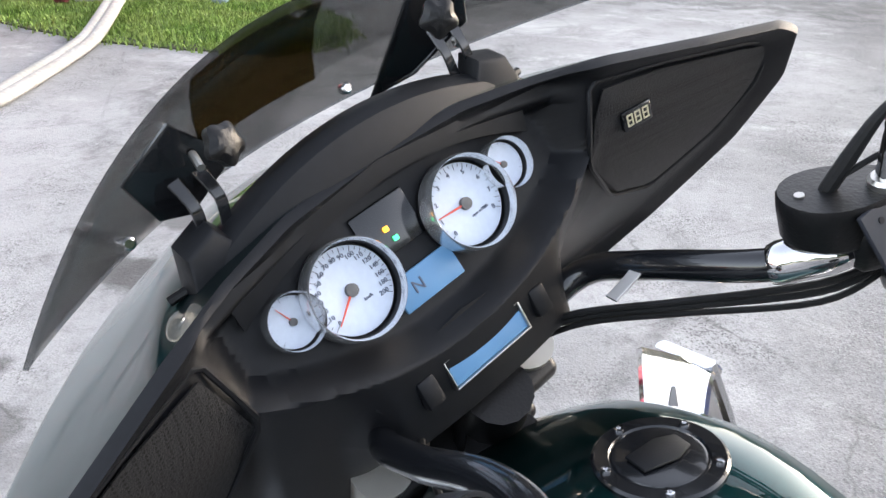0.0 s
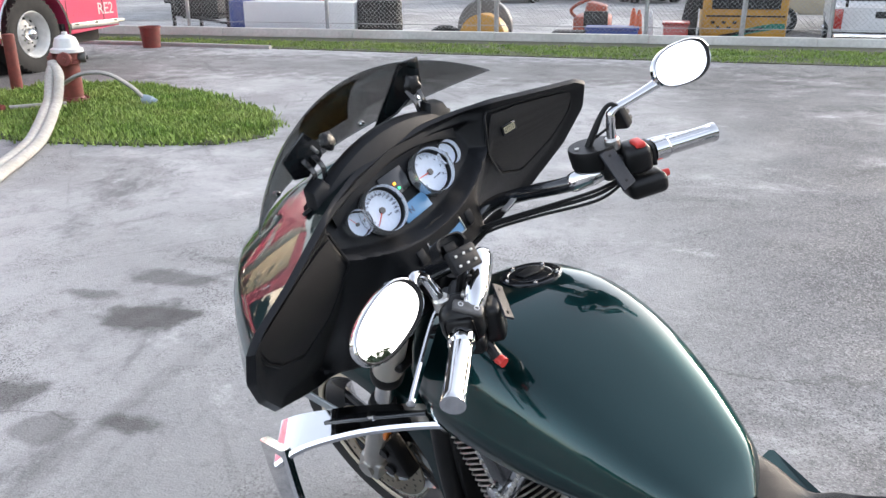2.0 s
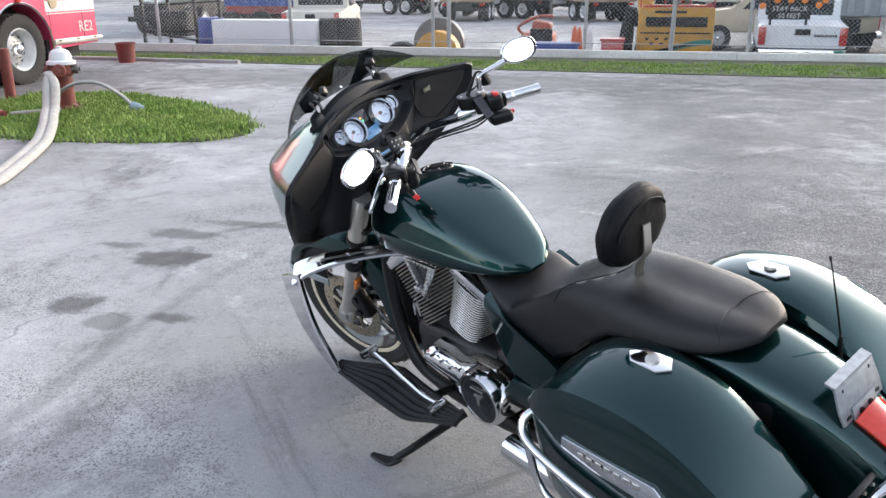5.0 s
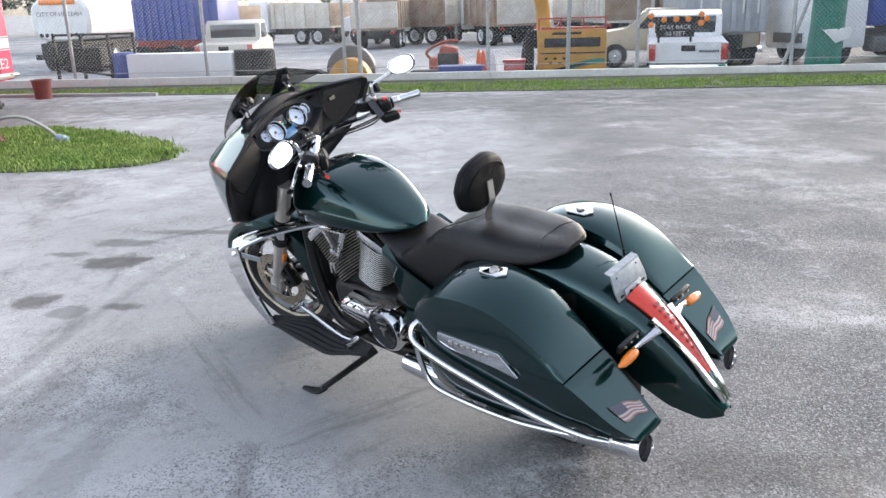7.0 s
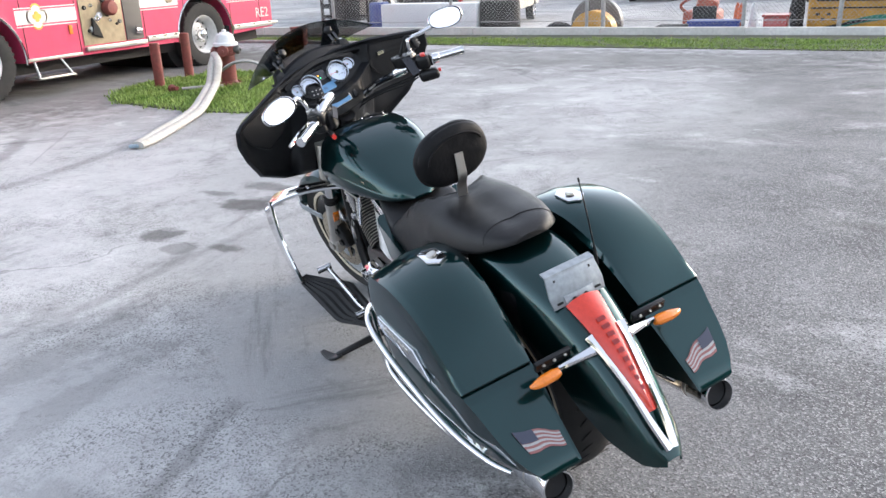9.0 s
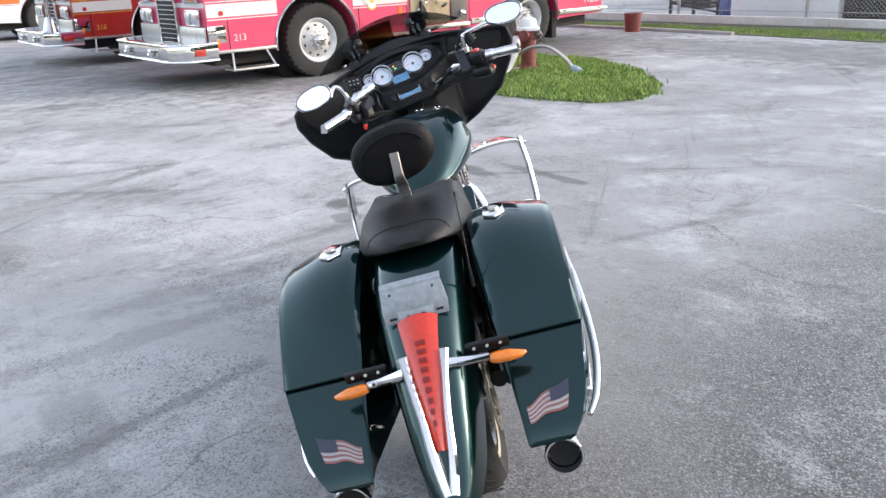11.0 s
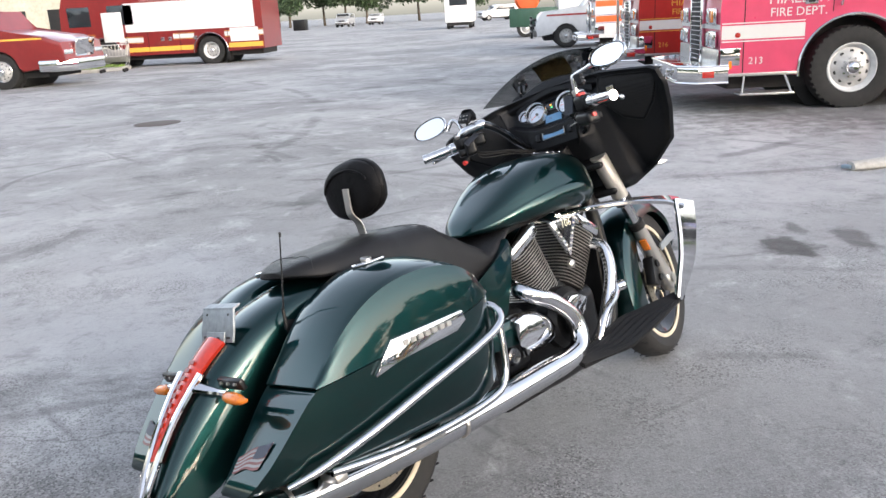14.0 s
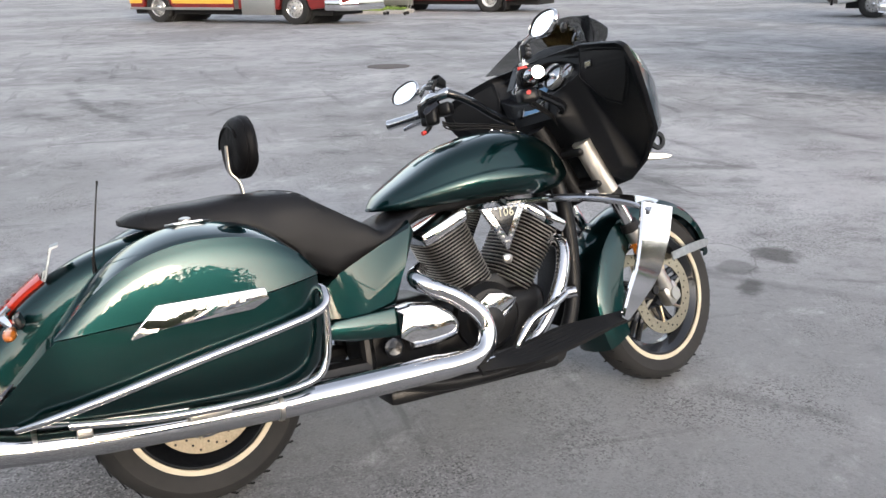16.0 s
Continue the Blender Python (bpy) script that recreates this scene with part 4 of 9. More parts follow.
    box(bm, a - d * 0.088 + Vector((0.006, 0, -0.004)), (0.052, 0.048, 0.046), R, 0.012, 3)
    clamp = part("lever_clamp", bm, M_BLACK_PART, bar, "black lever clamp", STEER)
    bm = bm_new()
    if s < 0:
        rings = []
        c0 = a - d * 0.100 + Vector((0.018, 0, 0.030))
        for k_, h_ in ((0.80, -0.034), (0.95, -0.028), (1.0, -0.004), (1.0, 0.008), (0.97, 0.011), (0.2, 0.0115)):
            ring = []
            for i in range(28):
                t = 2 * math.pi * i / 28
                e = math.cos(t)
                ring.append(c0 - d * (0.050 * e * k_) + R.col[0] * ((0.033 + 0.006 * e) * math.sin(t) * k_) + Vector((0, 0, h_)))
            rings.append(ring)
        loft(bm, rings)
    else:
        box(bm, a - d * 0.070 + Vector((0.030, 0, -0.004)), (0.040, 0.040, 0.036), R, 0.010, 3)
        part("clutch_switch", bm, M_BLACK_PART, clamp, "", STEER)
        bm = bm_new()
        box(bm, (1.384, 0.203, 1.070), (0.040, 0.044, 0.066), R, 0.012, 3)
    part("reservoir" if s < 0 else "relay_box", bm, M_BLACK_PART, clamp, "black fluid reservoir with a flat lid" if s < 0 else "", STEER)
    if s < 0:
        for k in (-1, 1):
            bm = bm_new()
            lathe(bm, c0 - d * (0.034 * k) + Vector((0, 0, 0.0115)), (0, 0, 1), [(0.004, -0.002), (0.004, 0.0012), (0.0005, 0.0012)], 12)
            part("screw", bm, M_STEEL, clamp, "", STEER)
    fwd = Vector((1, 0, -0.12)).normalized()
    bm = bm_new()
    tip = b + d * 0.012 + fwd * (0.082 if s > 0 else 0.048) + Vector((0, 0, -0.006))
    blade(bm, [a - d * 0.075 + fwd * 0.040, a - d * 0.02 + fwd * 0.062, a + d * 0.07 + fwd * (0.072 if s > 0 else 0.060), tip],
          [0.018, 0.020, 0.018, 0.014], 0.008, (0, 0, 1))
    lathe(bm, tip, d, [(0.001, -0.006), (0.007, -0.003), (0.007, 0.003), (0.001, 0.006)], 12)
    part("lever", bm, M_CHROME, bar, "chrome hand lever", STEER)
    # mirror
    c = MIRROR[s]
    nrm = Vector((-0.90, -0.10, 0.28) if s > 0 else (-0.90, 0.20, 0.38)).normalized()
    fm = facing(c, nrm, (0, 0.30 * s, 1))
    ux, uy = fm.col[0].to_3d(), fm.col[1].to_3d()

    def mirror_ring(k, off, s=s, c=c, ux=ux, uy=uy, nrm=nrm):
        out = []
        for i in range(40):
            t = 2 * math.pi * i / 40
            x = math.copysign(abs(math.cos(t)) ** 0.85, math.cos(t)) * 0.072
            y = math.copysign(abs(math.sin(t)) ** 0.85, math.sin(t)) * 0.040
            y *= 1.0 + 0.9 * x * (1 if s < 0 else -1) * (1 if s < 0 else -1)
            y += 0.012 * (x / 0.079) * (1 if s < 0 else -1)
            out.append(c + ux * x * k + uy * y * k + nrm * off)
        return out
    bm = bm_new()
    loft(bm, [mirror_ring(0.90, 0.0005), mirror_ring(0.90, -0.004)])
    glass = part("mirror_glass", bm, M_MIRROR, bar, "oval rear-view mirror", STEER)
    bm = bm_new()
    loft(bm, [mirror_ring(0.90, 0.001), mirror_ring(0.915, 0.0035), mirror_ring(0.945, 0.0035), mirror_ring(0.95, 0.0005)], caps=False)
    part("mirror_gasket", bm, M_RUBBER, glass, "black rubber rim", STEER)
    bm = bm_new()
    loft(bm, [mirror_ring(0.945, 0.001), mirror_ring(0.96, 0.005), mirror_ring(1.0, 0.003), mirror_ring(1.01, -0.004), mirror_ring(0.90, -0.014), mirror_ring(0.6, -0.023), mirror_ring(0.1, -0.026)], caps=False)
    part("mirror_shell", bm, M_CHROME, glass, "chrome mirror housing", STEER)
    bm = bm_new()
    inner = c - nrm * 0.02 - (Vector((0, 0.062, 0.018)) if s > 0 else Vector((0, -0.066, 0.004)))
    if s > 0:
        base = Vector((1.429, 0.247, 1.112))
        tube(bm, [base, (1.431, 0.250, 1.140), (1.434, 0.258, 1.170), (1.434, 0.270, 1.184), (1.430, 0.284, 1.186), inner], [0.009, 0.0085, 0.008, 0.0078, 0.0078, 0.010], 12, 6)
    else:
        base = a - d * 0.078 + Vector((0.004, 0, 0.030))
        tube(bm, [base, base + Vector((-0.001, -0.002, 0.028)), base + Vector((-0.003, -0.005, 0.054)), base + Vector((-0.004, -0.013, 0.066)), (base + Vector((-0.004, -0.013, 0.066))).lerp(inner, 0.5), inner], [0.0095, 0.009, 0.0085, 0.0080, 0.0078, 0.010], 12, 6)
    part("mirror_stalk", bm, M_CHROME, glass, "chrome mirror stalk", STEER)
    bm = bm_new()
    lathe(bm, base + Vector((0, 0, 0.008)), (0, 0, 1), [(0.009, -0.012), (0.0135, -0.010), (0.0135, 0.008), (0.011, 0.011), (0.009, 0.011)], 18)
    part("stalk_nut", bm, M_STEEL, glass, "", STEER)
    # add-on button box beside the mirror stalk
    bm = bm_new()
    Rk = Matrix.Rotation(radians(32 if s > 0 else 10), 3, "Y") @ Matrix.Rotation(radians(12 * s), 3, "X")
    if s > 0:
        cb = Vector((1.403, 0.205, 1.176))
        box(bm, cb, (0.014, 0.050, 0.036), Rk, 0.003)
    else:
        cb = base + Vector((-0.006, -0.028, 0.046))
        box(bm, cb, (0.030, 0.020, 0.042), Rk, 0.004)
    pad = part("button_box", bm, M_BLACK_SATIN, bar, "small black keypad", STEER)
    for i in range(2 if s > 0 else 1):
        for j in range(3):
            bm = bm_new()
            if s > 0:
                box(bm, cb + Rk @ Vector((-0.008, (j - 1) * 0.0150, (i - 0.5) * 0.015)), (0.003, 0.0050, 0.0042), Rk, 0.001, 1)
            else:
                box(bm, cb + Rk @ Vector((-0.004, -0.014, (j - 1) * 0.013)), (0.014, 0.010, 0.008), Rk, 0.001, 1)
            part("key", bm, M_STEEL if s > 0 else M_CAST, pad, "", STEER)
    if s > 0:
        # hooded display above the keypad
        cp = Vector((1.428, 0.202, 1.190))
        bm = bm_new()
        rings = []
        for off, k_ in ((-0.030, 0.55), (-0.022, 0.85), (0.0, 1.0), (0.010, 1.02), (0.010, 0.90), (-0.002, 0.86)):
            ring = []
            for i in range(24):
                t = 2 * math.pi * i / 24
                y_, z_ = math.copysign(abs(math.cos(t)) ** 0.6, math.cos(t)) * 0.026, math.copysign(abs(math.sin(t)) ** 0.7, math.sin(t)) * 0.017
                ring.append(cp + Rk @ Vector((-off + (0.006 if z_ < 0 else 0.0), y_ * k_, z_ * k_)))
            rings.append(ring)
        loft(bm, rings)
        hood_ = part("display_pod", bm, M_BLACK_SATIN, bar, "hooded black display pod", STEER)
        bm = bm_new()
        box(bm, cp + Rk @ Vector((-0.001, 0, -0.001)), (0.004, 0.022, 0.013), Rk, 0.001)
        part("pod_display", bm, M_RUBBER, hood_, "small dark display", STEER)
        bm = bm_new()
        rod(bm, cb + Vector((0.006, 0, -0.012)), (1.43, 0.215, 1.10), 0.006, seg=8)
        part("pad_stem", bm, M_BLACK_PART, bar, "", STEER)
    # cables and hoses
    for q, (o, r_) in enumerate(((0.0, 0.0036), (0.009, 0.0034), (-0.012, 0.0030))):
        bm = bm_new()
        tube(bm, [a - d * 0.06 + Vector((0.015, 0, -0.045 + o * 0.6)), (1.46, s * 0.205, 1.030 + o), (1.56, s * 0.145, 1.012 + o * 0.7), (1.645, s * 0.105, 0.990 + o * 0.7), (1.70, s * 0.07, 0.965 + o)], r_, 8)
        part("control_cable", bm, M_RUBBER, bar, "", STEER)
bm = bm_new()
tube(bm, [(1.478, -0.196, 1.072), (1.466, -0.203, 1.110), (1.448, -0.222, 1.155), (1.433, -0.238, 1.188), (1.424, -0.250, 1.196), (1.416, -0.262, 1.186)], [0.0050, 0.0065, 0.0065, 0.0045, 0.0040, 0.0040], 10)
part("mirror_wire", bm, M_RUBBER, bar, "black ribbed wire sleeve", STEER)
bm = bm_new()
tube(bm, [(1.452, -0.216, 1.140), (1.440, -0.232, 1.148), (1.425, -0.250, 1.158)], 0.0025, 8)
part("mirror_wire", bm, M_RUBBER, bar, "", STEER)
for y in (0.05, -0.05):
    bm = bm_new()
    box(bm, (1.700, y, 0.975), (0.036, 0.036, 0.045), Matrix.Rotation(radians(-29), 3, "Y"), 0.010)
    part("bar_clamp", bm, M_BLACK_PART, bar, "", STEER)
bm = bm_new()
blade(bm, [(1.600, -0.150, 1.046), (1.600, -0.135, 1.040), (1.602, -0.105, 1.033)], [0.012, 0.013, 0.013], 0.003, (1, 0, 0))
part("bar_tab", bm, M_STEEL, bar, "slotted steel tab", STEER)
# front signals below the fairing
for s in SIDES:
    bm = bm_new()
    blade(bm, both([(1.90, 0.215, 0.815), (1.94, 0.245, 0.808), (1.975, 0.268, 0.802), (1.995, 0.278, 0.800)], s), [0.026, 0.026, 0.020, 0.006], 0.014, (0, 0, 1))
    fs = part("front_signal", bm, M_STEEL, bike, "slim metal winglet signal", STEER)
    bm = bm_new()
    c = Vector((2.0, 0.225 * s, 0.862))
    lathe(bm, c, (0.1, 1, 0), [(0.018, -0.006), (0.032, -0.006), (0.034, 0), (0.032, 0.006), (0.018, 0.006), (0.016, 0)], 24, loop=True)
    tube(bm, [c + Vector((-0.03, 0, 0)), (1.91, 0.19 * s, 0.85)], 0.012, 8, 0)
    part("hook_ring", bm, M_BLACK_PART, fs, "", STEER)

# fuel tank
bm = bm_new()
TOP = [(1.025, 0.775), (1.06, 0.812), (1.13, 0.857), (1.26, 0.930), (1.39, 0.968), (1.50, 0.972), (1.60, 0.948), (1.68, 0.895), (1.735, 0.83)]
WIDE = [(1.025, 0.030), (1.06, 0.085), (1.10, 0.115), (1.18, 0.152), (1.30, 0.188), (1.42, 0.203), (1.52, 0.198), (1.62, 0.162), (1.70, 0.100), (1.735, 0.06)]
TANK_HALF = [(0.62, 0.0), (0.86, 0.02), (0.97, 0.13), (1.0, 0.26), (1.0, 0.405), (0.990, 0.420), (0.972, 0.460), (0.92, 0.66), (0.83, 0.82), (0.68, 0.925), (0.47, 0.975), (0.24, 0.995)]
LOW = [(1.025, 0.765), (1.10, 0.760), (1.25, 0.765), (1.40, 0.768), (1.55, 0.757), (1.65, 0.765), (1.735, 0.80)]
rings = []
for k in range(37):
    x = 1.025 + (1.735 - 1.025) * (0.5 - 0.5 * math.cos(math.pi * k / 36))
    zt, w, zb = smooth_table(TOP, x), smooth_table(WIDE, x), interp(x, LOW)
    zt = max(zt, zb + 0.008)
    h = zt - zb
    prof = TANK_HALF
    ring = [Vector((x, w * a, zb + h * b)) for a, b in prof] + [Vector((x, 0, zt))] + [Vector((x, -w * a, zb + h * b)) for a, b in reversed(prof)]
    rings.append(ring)
loft(bm, rings)
tank = part("fuel_tank", bm, M_GREEN, bike, "deep green metallic teardrop fuel tank", angle=60)


def tank_z(x, y):
    """Height of the tank's upper skin."""
    zt, w, zb = smooth_table(TOP, x), smooth_table(WIDE, x), interp(x, LOW)
    a, b = zip(*sorted(TANK_HALF[4:] + [(0.0, 1.0)]))
    return zb + (zt - zb) * float(np.interp(abs(y) / w, a, b))


cap_at = (1.510, -0.064)
cap_n = Vector((tank_z(cap_at[0] - 0.05, cap_at[1]) - tank_z(cap_at[0] + 0.05, cap_at[1]), tank_z(cap_at[0], cap_at[1] - 0.05) - tank_z(cap_at[0], cap_at[1] + 0.05), 0.1)).normalized()
cap_c = Vector((*cap_at, tank_z(*cap_at) - 0.0015))
cap_u, cap_v = axes_of(cap_n, (1, 0, 0))
bm = bm_new()
lathe(bm, cap_c, cap_n, [(0.056, -0.012), (0.0565, 0.001), (0.054, 0.0030), (0.042, 0.0030), (0.040, 0.0010), (0.039, 0.0025), (0.035, 0.0035), (0.001, 0.0035)], 48)
cap = part("filler_ring", bm, M_BLACK_GLOSS, tank, "gloss black filler cap, flush with the tank")
for k in range(5):
    a = 2 * math.pi * (k + 0.2) / 5
    p = cap_c + cap_n * 0.003 + (cap_u * math.cos(a) + cap_v * math.sin(a)) * 0.0480
    bm = bm_new()
    lathe(bm, p, cap_n, [(0.0042, 0), (0.0040, 0.0022), (0.0022, 0.0024), (0.0020, 0.0010), (0.0003, 0.0010)], 12)
    part("cap_screw", bm, M_CHROME, cap)
bm = bm_new()
flap = [(0.026, 0.012), (0.026, -0.012), (-0.008, -0.016), (-0.026, -0.009), (-0.026, 0.009), (-0.008, 0.016)]
prism(bm, [cap_c + cap_n * 0.004 + cap_u * x + cap_v * y for x, y in flap], cap_n * 0.004, 0.002)
part("cap_latch", bm, M_BLACK_SATIN, cap)

# seat
S_TOP = [(0.292, 0.838), (0.33, 0.853), (0.40, 0.862), (0.50, 0.866), (0.60, 0.872), (0.68, 0.863), (0.74, 0.838), (0.82, 0.778), (0.90, 0.730), (0.97, 0.722), (1.08, 0.748), (1.16, 0.772)]
S_LOW = [(0.292, 0.822), (0.38, 0.797), (0.51, 0.790), (0.63, 0.770), (0.72, 0.705), (0.79, 0.635), (0.86, 0.590), (1.0, 0.655), (1.10, 0.715), (1.16, 0.75)]
S_WIDE = [(0.292, 0.055), (0.32, 0.095), (0.37, 0.130), (0.46, 0.158), (0.60, 0.168), (0.70, 0.166), (0.80, 0.158), (0.90, 0.154), (1.0, 0.152), (1.08, 0.142), (1.16, 0.120)]
S_HALF = [(0.86, 0.0), (0.97, 0.10), (1.0, 0.28), (0.99, 0.50), (0.95, 0.72), (0.88, 0.86), (0.76, 0.945), (0.60, 0.985), (0.40, 1.0), (0.20, 1.0)]


def seat_top(x, f):
    """Top of the seat at x and at a share f of its half width: the passenger's cushion reaches forward along both flanks."""
    wrap = 0.150 * f * f * ease((x - 0.58) / 0.12) * (1 - ease((x - 0.96) / 0.12))
    crease = 0.009 * math.exp(-((x - wrap - 0.680) / 0.016) ** 2)
    dish = 0.010 * (1 - f * f) * math.exp(-((x - 0.90) / 0.10) ** 2)
    groove = 0.004 * math.exp(-(f / 0.10) ** 2) * (1 - ease((x - 0.60) / 0.08)) * ease((x - 0.31) / 0.06)
    return smooth_table(S_TOP, x - wrap) + crease - dish - groove


def dome(x, b):
    """The passenger's cushion falls away more roundly to its flanks than the driver's."""
    return max(b * 0.45, 1 - (1 - b) * (1 + 1.0 * (1 - ease((x - 0.64) / 0.16)))) if b < 1 else b


bm = bm_new()
rings = []
for k in range(73):
    x = 0.292 + (1.16 - 0.292) * k / 72
    zb, w = interp(x, S_LOW), smooth_table(S_WIDE, x)
    half = [Vector((x, w * a, zb + (seat_top(x, a) - zb) * dome(x, b))) for a, b in S_HALF]
    rings.append(half + [Vector((x, 0, seat_top(x, 0)))] + [Vector((p.x, -p.y, p.z)) for p in reversed(half)])
loft(bm, rings)
seat = part("seat", bm, M_SEAT, bike, "black vinyl two-up seat", angle=60)
# stitched seams round the passenger cushion


def seat_z(x, f):
    a, b = zip(*sorted(S_HALF[2:] + [(0.0, 1.0)]))
    zb = interp(x, S_LOW)
    return zb + (seat_top(x, f) - zb) * float(np.interp(abs(f), a, [dome(x, v) for v in b]))


for x0, bend in ((0.684, 0.150), (0.385, -0.035)):
    pts = []
    for k in range(25):
        f = -0.95 + 1.9 * k / 24
        x = x0 + bend * f * f
        pts.append((x, f * smooth_table(S_WIDE, x), seat_z(x, f) + 0.0005))
    bm = bm_new()
    tube(bm, pts, 0.0014, 5, 0)
    part("seat_seam", bm, M_SEAT, seat)
# driver backrest
bm = bm_new()
pc = Vector((0.653, 0.013, 1.003))
tilt = Matrix.Rotation(radians(3.7), 3, "Z") @ Matrix.Rotation(radians(-1.5), 3, "Y") @ Matrix.Rotation(radians(-7.6), 3, "X")
rings = []
for h, k in ((-0.050, 0.30), (-0.050, 0.62), (-0.044, 0.82), (-0.026, 0.93), (-0.012, 0.965), (-0.008, 0.95), (-0.004, 0.97), (0.012, 1.0), (0.026, 0.985), (0.030, 0.97), (0.034, 0.975), (0.044, 0.90), (0.053, 0.74), (0.057, 0.45), (0.058, 0.1)):
    ring = []
    for i in range(48):
        a = 2 * math.pi * i / 48
        y = math.copysign(abs(math.cos(a)) ** 0.9, math.cos(a)) * 0.128 * k
        z = math.copysign(abs(math.sin(a)) ** 0.9, math.sin(a)) * 0.091 * k
        wr = 0.004 * noise.noise(Vector((y * 22, z * 22, h * 40))) + 0.002 * noise.noise(Vector((y * 60, z * 60, h * 60)))
        ring.append(pc + tilt @ Vector((h * 0.58 + wr, y * (1 + wr * 2), z * (1 + wr * 2))))
    rings.append(ring)
loft(bm, rings)
pad = part("backrest", bm, M_CLOTH, bike, "round padded driver backrest in a black cover", angle=60)
bm = bm_new()
pts = [pc + tilt @ Vector((-0.0305, 0.098 * math.cos(a), 0.058 * math.sin(a) + 0.004)) for a in (math.pi * (0.06 + 0.88 * k / 20) for k in range(21))]
tube(bm, pts, 0.0035, 6, 0)
part("backrest_zip", bm, M_CLOTH, pad, "zipped pocket flap")
bm = bm_new()
blade(bm, [(0.648, 0.010, 0.865), (0.640, 0.010, 0.905), (0.618, 0.010, 0.935), (0.616, 0.008, 0.975), (0.617, 0.006, 1.012)], [0.034, 0.034, 0.030, 0.028, 0.028], 0.006, (0, 1, 0))
part("backrest_stem", bm, M_STEEL, pad, "flat steel stem")

# frame, engine
bm = bm_new()
for s in SIDES:
    tube(bm, both([(1.66, 0.05, 0.86), (1.70, 0.075, 0.70), (1.70, 0.09, 0.45), (1.64, 0.10, 0.27), (1.50, 0.105, 0.21), (1.20, 0.11, 0.20), (0.95, 0.13, 0.26)], s), 0.026, 12)
    tube(bm, both([(1.68, 0.04, 0.84), (1.45, 0.06, 0.775), (1.15, 0.07, 0.745), (0.95, 0.10, 0.60), (0.92, 0.13, 0.30)], s), 0.024, 10)
    tube(bm, both([(0.92, 0.12, 0.31), (0.70, 0.125, 0.315), (0.435, 0.125, 0.312)], s), [0.035, 0.032, 0.028], 10)
rod(bm, (1.655, 0, 0.90), (1.72, 0, 0.76), 0.045)
box(bm, (1.68, 0, 0.48), (0.03, 0.17, 0.40), Matrix.Rotation(radians(4), 3, "Y"), 0.01)
part("frame", bm, M_BLACK_PART, bike, "black tubular frame")
bm = bm_new()
box(bm, (1.35, 0, 0.335), (0.46, 0.24, 0.26), None, 0.05, 3)
box(bm, (1.05, 0, 0.38), (0.26, 0.22, 0.22), None, 0.04, 3)
box(bm, (1.40, 0, 0.47), (0.30, 0.18, 0.10), None, 0.02, 2)
lathe(bm, (1.33, -0.10, 0.395), (0, -1, 0), [(0.11, 0), (0.11, 0.05), (0.09, 0.075), (0.05, 0.08), (0.001, 0.08)], 32)
box(bm, (1.30, 0, 0.185), (0.62, 0.20, 0.05), None, 0.015)
lathe(bm, (1.61, -0.03, 0.21), (0, 1, 0), [(0.045, -0.05), (0.05, -0.04), (0.05, 0.04), (0.045, 0.05)], 20)
engine = part("engine", bm, M_BLACK_PART, bike, "black V-twin engine with finned cylinders")


def cylinder(base, top, w, n, label):
    base, top = Vector(base), Vector(top)
    ax = (top - base).normalized()
    across = Vector((0, 1, 0)).cross(ax).normalized()
    L = (top - base).length
    bm = bm_new()
    rod(bm, base, top, w * 0.40, seg=24)
    core = part("cylinder", bm, M_BLACK_PART, engine, label)
    for k in range(n):
        bm = bm_new()
        f = k / (n - 1)
        c = base + ax * (L * (0.06 + 0.86 * f))
        hw, hd = w * (0.455 + 0.045 * f), 0.112
        ring = []
        for i in range(28):
            a = 2 * math.pi * i / 28
            x = math.copysign(abs(math.cos(a)) ** 0.55, math.cos(a)) * hw
            y = math.copysign(abs(math.sin(a)) ** 0.55, math.sin(a)) * hd
            ring.append((x, y))
        t = 0.0024
        loft(bm, [[c + across * x * 0.97 + Vector((0, y * 0.97, 0)) - ax * t for x, y in ring], [c + across * x + Vector((0, y, 0)) for x, y in ring],
                  [c + across * x * 0.97 + Vector((0, y * 0.97, 0)) + ax * t for x, y in ring]])
        fin = part("cooling_fin", bm, M_ALU, core)
        fin.data.materials.append(M_BLACK_PART)
        for face in fin.data.polygons:
            if len(face.vertices) > 8:
                face.material_index = 1
    bm = bm_new()
    Rm = Matrix((across, Vector((0, 1, 0)), ax)).transposed()
    box(bm, top + ax * 0.008, (w * 1.02, 0.215, 0.045), Rm, 0.012, 2)
    part("rocker_cover", bm, M_CHROME, core, "chrome rocker cover")


